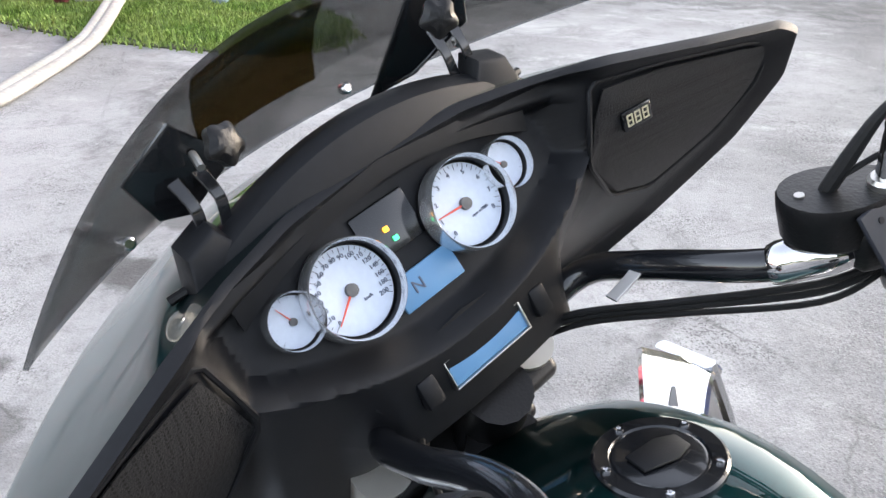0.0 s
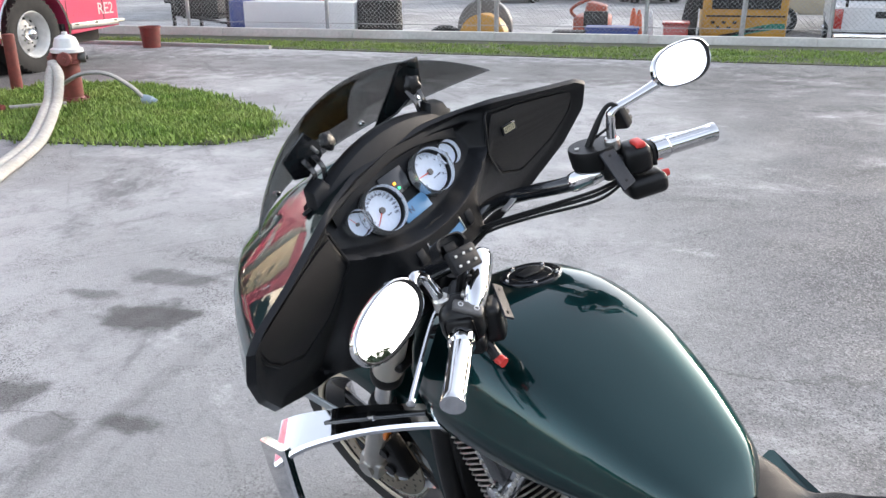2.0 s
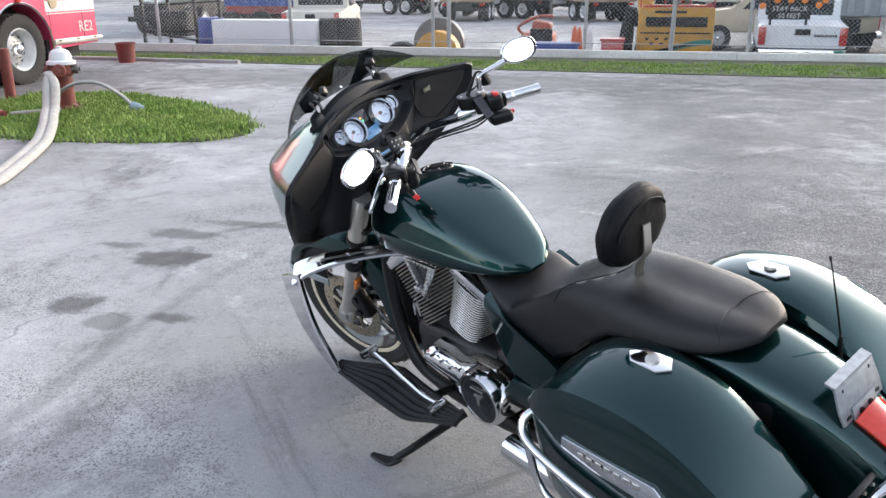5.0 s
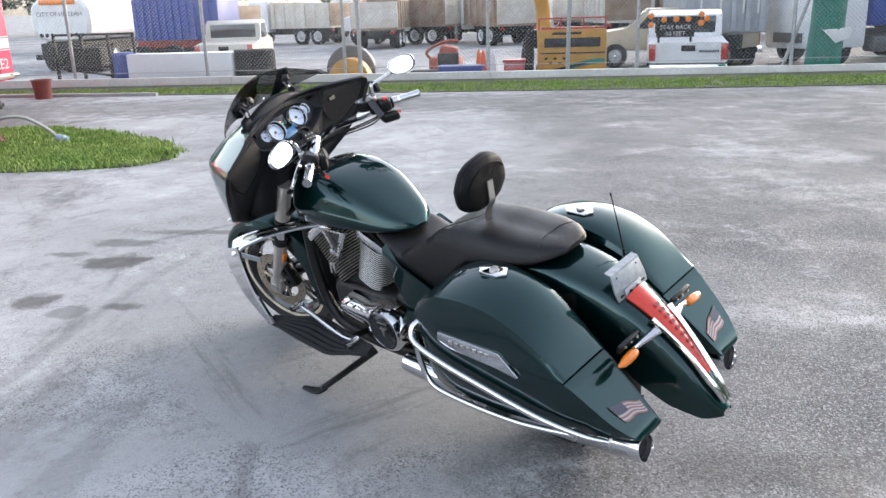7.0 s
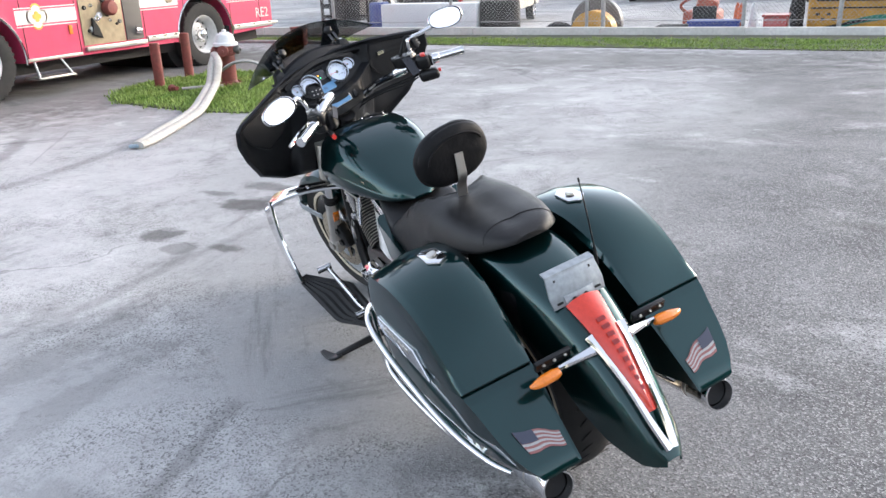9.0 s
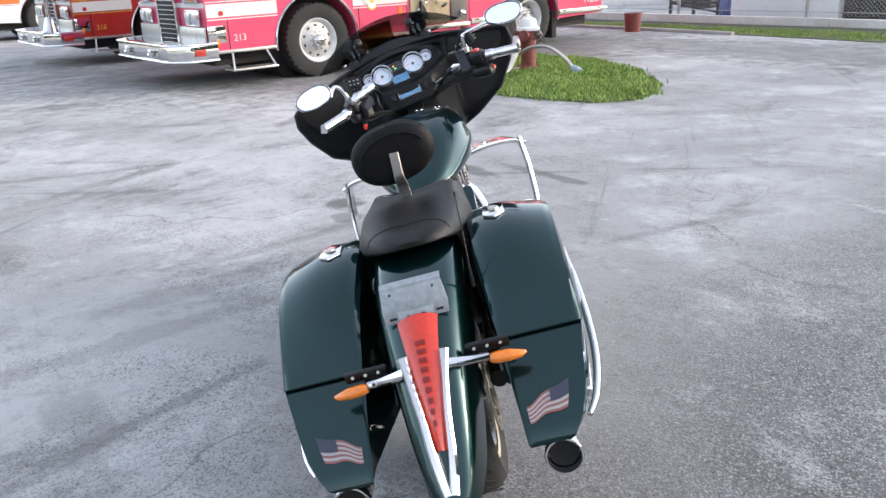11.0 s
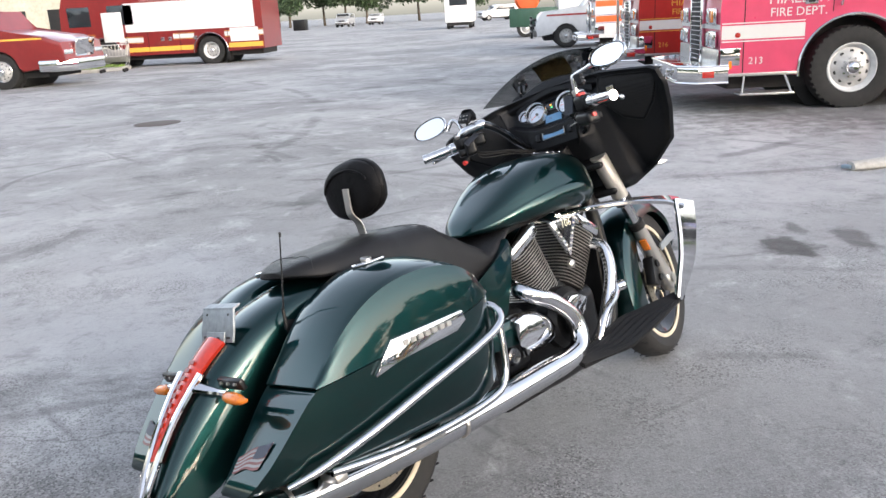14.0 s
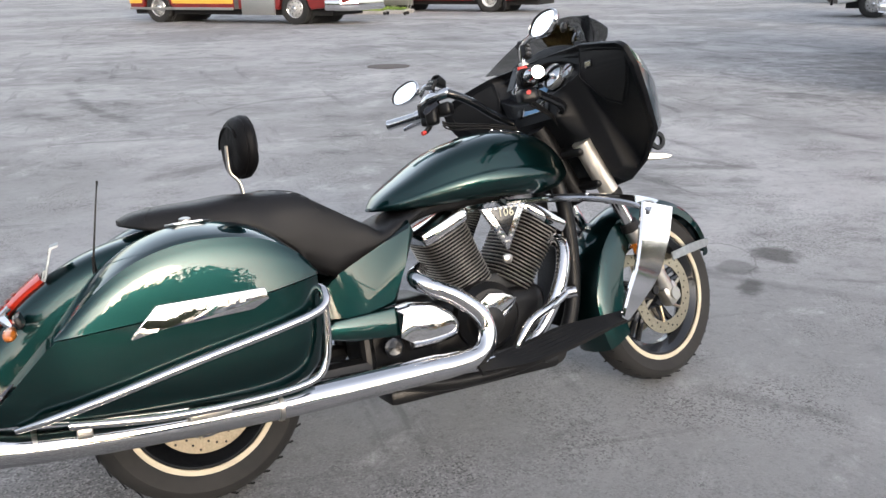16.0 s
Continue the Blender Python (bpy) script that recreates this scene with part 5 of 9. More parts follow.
cylinder((1.332, 0, 0.475), (1.240, 0, 0.684), 0.172, 19, "finned rear cylinder")
cylinder((1.460, 0, 0.462), (1.600, 0, 0.672), 0.176, 19, "finned front cylinder")
M_BADGE_INK = mat("pale badge lettering", (0.7, 0.66, 0.5), 0.4)
for s in SIDES:
    tri = [(1.342, 0.735), (1.512, 0.735), (1.432, 0.590)]
    y0 = 0.128 * s
    bm = bm_new()
    prism(bm, [(x, y0, z) for x, z in tri], (0, 0.016 * s, 0), 0.005)
    badge = part("intake_cover", bm, M_CHROME, engine, "chrome triangular intake cover with rivets")
    cx, cz = 1.4287, 0.687
    bm = bm_new()
    prism(bm, [(cx + (x - cx) * 0.60, y0 + 0.014 * s, cz + 0.010 + (z - cz) * 0.62) for x, z in tri], (0, 0.006 * s, 0), 0.002)
    part("intake_badge", bm, M_BLACK_GLOSS, badge, "black badge plate")
    if s < 0:
        words("engine_number", "106", 0.040, M_BADGE_INK, badge, facing((cx + 0.002, y0 + 0.0212 * s, 0.714), (0, s, 0)))
    bm = bm_new()
    for a, b in zip(tri, tri[1:] + tri[:1]):
        for k in range(7):
            f = (k + 0.5) / 7
            x, z = a[0] + (b[0] - a[0]) * f, a[1] + (b[1] - a[1]) * f
            x, z = cx + (x - cx) * 0.80, cz + 0.004 + (z - cz) * 0.82
            lathe(bm, (x, y0 + 0.0155 * s, z), (0, s, 0), [(0.005, 0), (0.0045, 0.003), (0.002, 0.0045), (0.0003, 0.005)], 8)
    part("rivet", bm, M_STEEL, badge)
# keys hanging from the lock on the left
bm = bm_new()
lathe(bm, (1.445, 0.150, 0.635), (0, 1, 0), [(0.014, -0.01), (0.014, 0.006), (0.009, 0.009), (0.001, 0.009)], 18)
lock = part("ignition_lock", bm, M_CHROME, engine, "ignition lock with hanging keys")
bm = bm_new()
lathe(bm, (1.445, 0.166, 0.606), (0.5, 0.8, 0), [(0.015, -0.001), (0.0165, 0), (0.015, 0.001)], 24, loop=True)
part("key_ring", bm, M_STEEL, lock)
for dx, dz, m_ in ((-0.010, -0.048, M_STEEL), (0.012, -0.052, M_CHROME), (0.0, -0.070, M_BLACK_PART)):
    bm = bm_new()
    blade(bm, [(1.445 + dx * 0.5, 0.170, 0.594), (1.445 + dx, 0.172, 0.594 + dz * 0.45), (1.445 + dx * 1.3, 0.172, 0.594 + dz)], [0.018, 0.012, 0.006], 0.003, (1, 0, 0))
    part("key", bm, m_, lock)
# right-hand covers and pipes
bm = bm_new()
oval = [(1.00, 0.48), (1.06, 0.488), (1.13, 0.478), (1.19, 0.445), (1.215, 0.40), (1.20, 0.36), (1.13, 0.345), (1.04, 0.345), (1.03, 0.40)]
prism(bm, [(x, -0.12, z) for x, z in oval], (0, -0.075, 0), 0.02)
part("gear_cover", bm, M_CHROME, engine, "polished oval cover")
bm = bm_new()
prism(bm, [(1.27, -0.16, 0.44), (1.32, -0.165, 0.475), (1.37, -0.165, 0.468), (1.42, -0.16, 0.445), (1.39, -0.16, 0.40), (1.33, -0.16, 0.36), (1.28, -0.16, 0.38)], (0, -0.03, 0), 0.008)
part("cam_cover", bm, M_CHROME, engine, "polished cover")
bm = bm_new()
lathe(bm, (1.315, -0.185, 0.385), (0, -1, 0), [(0.048, 0), (0.047, 0.012), (0.036, 0.016), (0.001, 0.016)], 26)
part("round_cover", bm, M_BLACK_PART, engine)
bm = bm_new()
lathe(bm, (1.425, -0.135, 0.565), (0, -1, 0), [(0.016, 0), (0.016, 0.012), (0.010, 0.016), (0.0005, 0.017)], 16)
part("breather_bolt", bm, M_STEEL, engine)
exhaust = new("exhaust")
exhaust.parent = bike
tagged(exhaust, "chrome twin exhaust with long slash-cut mufflers")
bm = bm_new()
tube(bm, [(1.13, -0.11, 0.575), (1.085, -0.17, 0.560), (1.12, -0.205, 0.530), (1.19, -0.215, 0.492), (1.262, -0.222, 0.425), (1.278, -0.230, 0.365), (1.245, -0.242, 0.312), (1.16, -0.248, 0.296), (1.06, -0.252, 0.297)], [0.024, 0.026, 0.028, 0.029, 0.030, 0.031, 0.033, 0.037, 0.040], 18)
part("header_pipe", bm, M_CHROME, exhaust, "chrome rear header pipe")
bm = bm_new()
tube(bm, [(1.62, -0.08, 0.60), (1.635, -0.14, 0.575), (1.60, -0.175, 0.48), (1.545, -0.175, 0.38), (1.45, -0.19, 0.295), (1.30, -0.215, 0.270), (1.10, -0.235, 0.285)], 0.024, 14)
part("header_pipe", bm, M_CHROME, exhaust, "chrome front header pipe")
for s in SIDES:
    bm = bm_new()
    pts = [(1.10 if s < 0 else 0.98, 0.250 * s, 0.297), (1.02 if s < 0 else 0.9, 0.253 * s, 0.297), (0.65, 0.262 * s, 0.298), (0.30, 0.268 * s, 0.312), (0.06, 0.266 * s, 0.330), (-0.07, 0.262 * s, 0.348)]
    tube(bm, pts[:-1] + [(-0.045, 0.263 * s, 0.344)], [0.0385, 0.040, 0.040, 0.040, 0.041, 0.045], 22, 6)
    muffler = part("muffler", bm, M_CHROME, exhaust, "long chrome muffler")
    bm = bm_new()
    tip = Vector(pts[-1])
    d = (Vector(pts[-1]) - Vector(pts[-2])).normalized()
    lathe(bm, tip, d, [(0.0455, -0.030), (0.047, 0.008), (0.0455, 0.011), (0.041, 0.011), (0.039, 0.004), (0.0375, -0.06)], 28, loop=False)
    part("muffler_tip", bm, M_CHROME, muffler)
    # dark disc closing the bore
    bm = bm_new()
    lathe(bm, tip - d * 0.014, d, [(0.038, -0.012), (0.036, 0.0), (0.001, -0.001), (0.001, -0.012)], 20)
    part("muffler_bore", bm, M_RUBBER, muffler, "dark disc set in the muffler opening")
    for x in (0.61, 0.02):
        bm = bm_new()
        lathe(bm, (x, 0.264 * s, interp(x, [(0.02, 0.336), (0.61, 0.2985)])), (1, 0, 0), [(0.0425, -0.006), (0.0435, 0), (0.0425, 0.006)], 22)
        part("muffler_band", bm, M_STEEL, muffler)
# left-hand primary cover, shifter, stand
bm = bm_new()
rings = []
for x, r in ((1.05, 0.045), (1.07, 0.07), (1.14, 0.090), (1.22, 0.086), (1.27, 0.062), (1.36, 0.055), (1.41, 0.050), (1.425, 0.035)):
    zc = interp(x, [(1.05, 0.365), (1.22, 0.368), (1.42, 0.395)])
    rings.append([Vector((x, 0.115 + (0.095 if x < 1.24 else 0.085) * max(0, math.cos(a)) ** 0.6 if math.cos(a) > 0 else 0.115, zc + r * math.sin(a))) for a in (2 * math.pi * i / 24 for i in range(24))])
loft(bm, rings)
primary = part("primary_cover", bm, M_CHROME, engine, "polished primary cover")
bm = bm_new()
lathe(bm, (1.145, 0.205, 0.366), (0, 1, 0), [(0.078, -0.012), (0.079, 0.004), (0.072, 0.010), (0.066, 0.008), (0.001, 0.009)], 40)
derby = part("clutch_cover", bm, M_BLACK_GLOSS, primary, "round black clutch cover")
bm = bm_new()
lathe(bm, (1.145, 0.205, 0.366), (0, 1, 0), [(0.077, 0.002), (0.080, 0.012), (0.088, 0.012), (0.096, -0.004), (0.096, -0.04), (0.080, -0.04)], 44, loop=True)
part("clutch_ring", bm, M_CHROME, primary, "wide chrome ring")
bm = bm_new()
prism(bm, [(1.145 + x * 0.6, 0.2145, 0.366 + z * 0.6) for x, z in ((-0.03, 0.02), (-0.012, 0.012), (-0.006, -0.035), (0.006, -0.035), (0.012, 0.012), (0.03, 0.02), (0.018, 0.034), (0.0, 0.022), (-0.018, 0.034))], (0, 0.003, 0))
box(bm, (1.145, 0.216, 0.404), (0.055, 0.002, 0.006))
part("cover_emblem", bm, M_STEEL, derby, "pale emblem")
bm = bm_new()
for k in range(7):
    x = 1.10 + 0.045 * k
    c = Vector((x, 0.19, interp(x, [(1.10, 0.450), (1.22, 0.448), (1.27, 0.43), (1.40, 0.447)])))
    rod(bm, c - Vector((0, 0, 0.012)), c + Vector((0, 0.016, -0.010)), 0.0055, seg=10)
part("cover_bolt", bm, M_CHROME, primary)
bm = bm_new()
tube(bm, [(1.60, 0.285, 0.405), (1.53, 0.275, 0.370), (1.44, 0.260, 0.315), (1.38, 0.255, 0.292), (1.30, 0.250, 0.290)], [0.009, 0.010, 0.012, 0.011, 0.009], 10)
rod(bm, (1.60, 0.27, 0.410), (1.60, 0.33, 0.410), 0.014)
rod(bm, (1.31, 0.235, 0.292), (1.31, 0.30, 0.292), 0.016)
part("shift_lever", bm, M_CHROME, bike, "chrome heel-toe shifter")
bm = bm_new()
tube(bm, [(1.60, -0.19, 0.425), (1.53, -0.22, 0.405), (1.44, -0.235, 0.375), (1.385, -0.235, 0.31), (1.37, -0.22, 0.26)], 0.014, 12)
rod(bm, (1.60, -0.18, 0.425), (1.635, -0.20, 0.43), 0.02)
part("brake_pedal", bm, M_CHROME, bike, "chrome brake pedal bar")
bm = bm_new()
foot = Vector((1.455, 0.425, 0.112))
tube(bm, [(1.355, 0.13, 0.16), (1.375, 0.20, 0.142), (1.395, 0.33, 0.125), (1.42, 0.40, 0.108)], [0.018, 0.016, 0.014, 0.013], 10)
blade(bm, [(1.405, 0.385, 0.108), (1.43, 0.42, 0.104), (1.50, 0.44, 0.110)], [0.03, 0.045, 0.02], 0.012, (0.2, -0.9, 0))
part("side_stand", bm, M_BLACK_PART, bike, "black side stand, folded out")
for s in SIDES:
    bm = bm_new()
    rows = []
    for k in range(17):
        f = k / 16
        x = 1.70 - 0.47 * f
        outer = 0.405 - 0.05 * f - 0.09 * max(0, f - 0.72) / 0.28
        inner = 0.36 - 0.14 * min(1, f / 0.35)
        z = 0.372 - 0.125 * f + 0.03 * f * f
        rows.append([(x, s * (inner + (outer - inner) * g), z - 0.02 * g + 0.012 * (1 - f) * g + (0.0050 if (j % 2) else 0)) for j, g in enumerate([i / 12 for i in range(13)])])
    sheet(bm, rows)
    thicken(bm, 0.014)
    board = part("floorboard", bm, M_RUBBER, bike, "ribbed black rubber floorboard")
    bm = bm_new()
    tube(bm, both([(1.40, 0.12, 0.24), (1.42, 0.22, 0.25), (1.44, 0.30, 0.262)], s), 0.014, 8)
    part("board_bracket", bm, M_BLACK_PART, board)
    # highway bar
    bm = bm_new()
    blade(bm, both([(1.47, 0.09, 0.740), (1.58, 0.15, 0.738), (1.70, 0.25, 0.728), (1.79, 0.335, 0.706), (1.832, 0.380, 0.682)], s), [0.05, 0.060, 0.078, 0.100, 0.122], 0.018, (1, -0.35 * s, 0))
    hb = part("highway_bar", bm, M_CHROME, bike, "chrome highway bar")
    bm = bm_new()
    blade(bm, both([(1.832, 0.392, 0.690), (1.805, 0.402, 0.600), (1.768, 0.404, 0.500), (1.715, 0.400, 0.420), (1.672, 0.394, 0.355)], s), [0.122, 0.116, 0.100, 0.070, 0.028], 0.020, (1, 0, 0))
    part("bar_leg", bm, M_CHROME, hb, "flat chrome lower leg")
    bm = bm_new()
    blade(bm, both([(1.60, 0.165, 0.7485), (1.70, 0.25, 0.7395), (1.76, 0.305, 0.7265)], s), [0.008, 0.018, 0.006], 0.004, (1, -0.35 * s, 0))
    part("bar_inset", bm, M_BLACK_GLOSS, hb)
    bm = bm_new()
    lathe(bm, (1.685, 0.237 * s, 0.740), (0, 0, 1), [(0.010, 0), (0.009, 0.005), (0.0005, 0.006)], 12)
    part("bar_bolt", bm, M_CHROME, hb)
    # side panels under the seat
    bm = bm_new()
    prism(bm, [(x, 0.120 * s, z) for x, z in ((0.79, 0.585), (0.86, 0.600), (1.0, 0.665), (1.09, 0.735), (1.105, 0.70), (1.06, 0.60), (1.02, 0.49), (0.90, 0.475), (0.80, 0.47))], (0, 0.05 * s, 0), 0.014)
    part("side_panel", bm, M_GREEN, bike, "green side panel under the seat")
    bm = bm_new()
    prism(bm, [(x, 0.135 * s, z) for x, z in ((0.76, 0.435), (0.82, 0.478), (1.01, 0.485), (1.05, 0.43), (1.07, 0.395), (1.0, 0.40), (0.88, 0.405))], (0, 0.045 * s, 0), 0.010)
    part("lower_panel", bm, M_GREEN, bike, "green lower frame cover")
bm = bm_new()
lathe(bm, (0.99, -0.16, 0.365), (0, -1, 0), [(0.03, 0), (0.03, 0.02), (0.022, 0.024), (0.001, 0.02)], 20)
part("pivot_cap", bm, M_BLACK_GLOSS, bike)

# rear fender with tail light
F_TOP = [(-0.205, 0.368), (-0.12, 0.500), (-0.03, 0.610), (0.06, 0.690), (0.16, 0.748), (0.26, 0.782), (0.36, 0.800), (0.46, 0.80)]
F_WIDE = [(-0.205, 0.022), (-0.17, 0.050), (-0.10, 0.072), (0.0, 0.090), (0.12, 0.105), (0.26, 0.118), (0.46, 0.125)]
F_LOW = [(-0.205, 0.352), (-0.15, 0.345), (-0.05, 0.375), (0.05, 0.44), (0.15, 0.55), (0.30, 0.64), (0.46, 0.67)]
bm = bm_new()
rows = []
for k in range(33):
    x = -0.205 + (0.46 + 0.205) * (k / 32) ** 1.2
    zt, w, zb = smooth_table(F_TOP, x), smooth_table(F_WIDE, x), min(interp(x, F_LOW), smooth_table(F_TOP, x) - 0.012)
    h = zt - zb
    half = [(1.0, 0.0), (1.0, 0.45), (0.985, 0.70), (0.90, 0.86), (0.70, 0.94), (0.40, 0.985), (0.0, 1.0)]
    rows.append([(x, w * a, zb + h * b) for a, b in half] + [(x, -w * a, zb + h * b) for a, b in reversed(half[:-1])])
sheet(bm, rows)
thicken(bm, 0.005)
fender_r = part("rear_fender", bm, M_GREEN, bike, "deep green swept rear fender", angle=60)


def fender_pt(x, y, lift):
    zt, w, zb = smooth_table(F_TOP, x), smooth_table(F_WIDE, x), interp(x, F_LOW)
    f = float(np.interp(abs(y) / w, [0, 0.4, 0.7, 0.9, 1.0], [1.0, 0.985, 0.94, 0.86, 0.7]))
    slope = (smooth_table(F_TOP, x + 0.01) - smooth_table(F_TOP, x - 0.01)) / 0.02
    n = Vector((-slope, 0, 1)).normalized()
    return Vector((x, y, zb + (zt - zb) * f)) + n * lift


bm = bm_new()
rows = []
for k in range(15):
    f = k / 14
    x = 0.088 - 0.225 * f
    w = 0.040 * (1 - f) ** 0.9 + 0.011
    rows.append([fender_pt(x, w * g, 0.012 + 0.010 * (1 - g * g)) for g in (-1, -0.6, 0, 0.6, 1)])
sheet(bm, rows)
thicken(bm, 0.014)
M_RED_RIB = mat("dark red ribs", (0.22, 0.012, 0.010), 0.3, grain=0.3, grain_scale=200)
tail = part("tail_light", bm, M_TAIL_LENS, fender_r, "long red tapered tail light")
bm = bm_new()
for k in range(9):
    x = 0.03 - 0.016 * k
    w = 0.016 * (1 - (0.088 - x) / 0.25)
    prism(bm, [fender_pt(x, w, 0.0245), fender_pt(x - 0.008, w, 0.0245), fender_pt(x - 0.008, -w, 0.0245), fender_pt(x, -w, 0.0245)], (-0.001, 0, 0.001))
part("tail_light_rib", bm, M_RED_RIB, tail, kind="stuff")
bm = bm_new()
for s in SIDES:
    blade(bm, [fender_pt(0.012, 0.050 * s, 0.016), fender_pt(-0.03, 0.042 * s, 0.016), fender_pt(-0.09, 0.030 * s, 0.016), fender_pt(-0.15, 0.020 * s, 0.016), fender_pt(-0.19, 0.008 * s, 0.014)], [0.026, 0.018, 0.018, 0.022, 0.022], 0.016, (0, 1, 0))
part("tail_trim", bm, M_CHROME, fender_r, "chrome V-shaped tail trim")
for s in SIDES:
    bm = bm_new()
    blade(bm, [fender_pt(-0.012, 0.052 * s, 0.012), Vector((0.002, 0.115 * s, 0.610)), Vector((0.004, 0.150 * s, 0.608))], [0.030, 0.018, 0.016], 0.016, (1, 0, 0.5))
    sig = part("turn_signal", bm, M_CHROME, bike, "amber turn signal on a chrome arm")
    bm = bm_new()
    c = Vector((0.0, 0.196 * s, 0.600))
    tube(bm, [c + Vector((0, -0.046 * s, 0.004)), c + Vector((0, -0.030 * s, 0.002)), c, c + Vector((0, 0.024 * s, -0.002)), c + Vector((0.004, 0.040 * s, -0.002))], [0.012, 0.017, 0.017, 0.012, 0.004], 14, 4, 0.85)
    part("signal_lens", bm, M_AMBER, sig, "amber lens")
    bm = bm_new()
    box(bm, (0.024, 0.150 * s, 0.628), (0.014, 0.105, 0.030), Matrix.Rotation(radians(-20), 3, "Y"), 0.004)
    sb = part("signal_bracket", bm, M_BLACK_PART, sig, "black plate above the lens")
    bm = bm_new()
    for k in (-1, 0, 1):
        rod(bm, (0.016, (0.150 + 0.032 * k) * s, 0.630), (0.010, (0.150 + 0.032 * k) * s, 0.632), 0.004, seg=8)
    part("bracket_bolt", bm, M_STEEL, sb)
bm = bm_new()
pu = Vector((0.30, 0, 0.954)).normalized()


def plate_pt(y, h):
    return Vector((0.100, 0, 0.700)) + Vector((0, y * 0.9, 0)) + pu * h + Vector((-0.012, 0, 0.004))


prism(bm, [plate_pt(0.088, 0.004), plate_pt(0.092, 0.035), plate_pt(0.085, 0.088), plate_pt(-0.085, 0.088), plate_pt(-0.092, 0.035), plate_pt(-0.088, 0.004)], (0.006, 0, -0.002), 0.0015)
prism(bm, [plate_pt(0.085, 0.086), plate_pt(0.085, 0.092), plate_pt(-0.085, 0.092), plate_pt(-0.085, 0.086)], (0.022, 0, 0.006))
prism(bm, [plate_pt(0.05, -0.012), plate_pt(0.05, 0.03), plate_pt(-0.05, 0.03), plate_pt(-0.05, -0.012)], (-0.005, 0, 0.0015), 0.0015)
bracket = part("plate_bracket", bm, M_ZINC, bike, "bare galvanised licence plate bracket")
for y, h, w, hh in ((0.065, 0.016, 0.010, 0.003), (-0.065, 0.016, 0.010, 0.003), (0.06, 0.075, 0.003, 0.003), (-0.06, 0.075, 0.003, 0.003)):
    bm = bm_new()
    prism(bm, [plate_pt(y + a * w, h + b * hh) + Vector((-0.0012, 0, 0)) for a, b in ((-1, -1), (1, -1), (1, 1), (-1, 1))], (0.002, 0, 0))
    part("bracket_slot", bm, M_BLACK_PART, bracket)
for y in (0.02, -0.02):
    bm = bm_new()
    lathe(bm, plate_pt(y, 0.012) + Vector((-0.005, 0, 0)), (-1, 0, 0.3), [(0.008, 0), (0.008, 0.003), (0.0005, 0.004)], 10)
    part("bracket_screw", bm, M_BLACK_PART, bracket)
bm = bm_new()
rod(bm, (0.213, -0.143, 0.705), (0.214, -0.145, 0.76), 0.006, 0.004, 8)
tube(bm, [(0.214, -0.145, 0.75), (0.232, -0.152, 0.85), (0.250, -0.157, 0.945)], [0.0028, 0.0022, 0.0018], 7)
rod(bm, (0.2495, -0.157, 0.938), (0.251, -0.1572, 0.950), 0.003, seg=8)
part("antenna", bm, M_BLACK_PART, bike, "thin black whip antenna")

# saddlebags
B_TOP = [(-0.092, 0.408), (0.0, 0.500), (0.10, 0.600), (0.18, 0.690), (0.25, 0.750), (0.33, 0.792), (0.42, 0.812), (0.52, 0.808), (0.61, 0.783), (0.69, 0.722), (0.735, 0.655)]
B_LOW = [(-0.092, 0.400), (-0.04, 0.405), (0.07, 0.392), (0.32, 0.368), (0.60, 0.352), (0.69, 0.372), (0.735, 0.42)]
B_OUT = [(-0.092, 0.300), (-0.04, 0.340), (0.05, 0.368), (0.15, 0.388), (0.40, 0.396), (0.60, 0.392), (0.70, 0.376), (0.735, 0.355)]
B_IN = [(-0.092, 0.188), (0.0, 0.182), (0.10, 0.172), (0.30, 0.150), (0.50, 0.140), (0.735, 0.150)]
SEAM = [(-0.092, 0.585), (0.10, 0.594), (0.25, 0.603), (0.42, 0.612), (0.60, 0.624), (0.735, 0.645)]


def bag_pt(x, f, s):
    """Across the bag at x: f from 0 at the outer foot over the crown (2..3) to 4 at the inner foot."""
    zt, zb, yo, yi = smooth_table(B_TOP, x), interp(x, B_LOW), smooth_table(B_OUT, x), interp(x, B_IN)
    zs = min(interp(x, SEAM), zt - 0.01 * (zt > 0.62))
    rise = max(0.0, zt - zs)
    key = [(0.0, yo - 0.045, zb), (0.25, yo - 0.016, zb + 0.02 * (zs - zb) / 0.2), (0.6, yo - 0.006, zb + (zs - zb) * 0.45), (1.0, yo, zs), (1.4, yo - 0.002, zs + rise * 0.34), (1.75, yo - 0.006, zs + rise * 0.64),
           (2.0, yo - 0.013, zs + rise * 0.815), (2.12, yo - 0.034, zs + rise * 0.872), (2.5, (yo + yi) / 2 - 0.01, zs + rise * 1.0), (2.85, yi + 0.034, zs + rise * 0.985), (3.0, yi + 0.010, zs + rise * 0.93), (3.12, yi, zs + rise * 0.82), (3.3, yi, zs), (4.0, yi + 0.004, zb)]
    fs, ys, zz = zip(*key)
    return Vector((x, s * float(np.interp(f, fs, ys)), float(np.interp(f, fs, zz))))


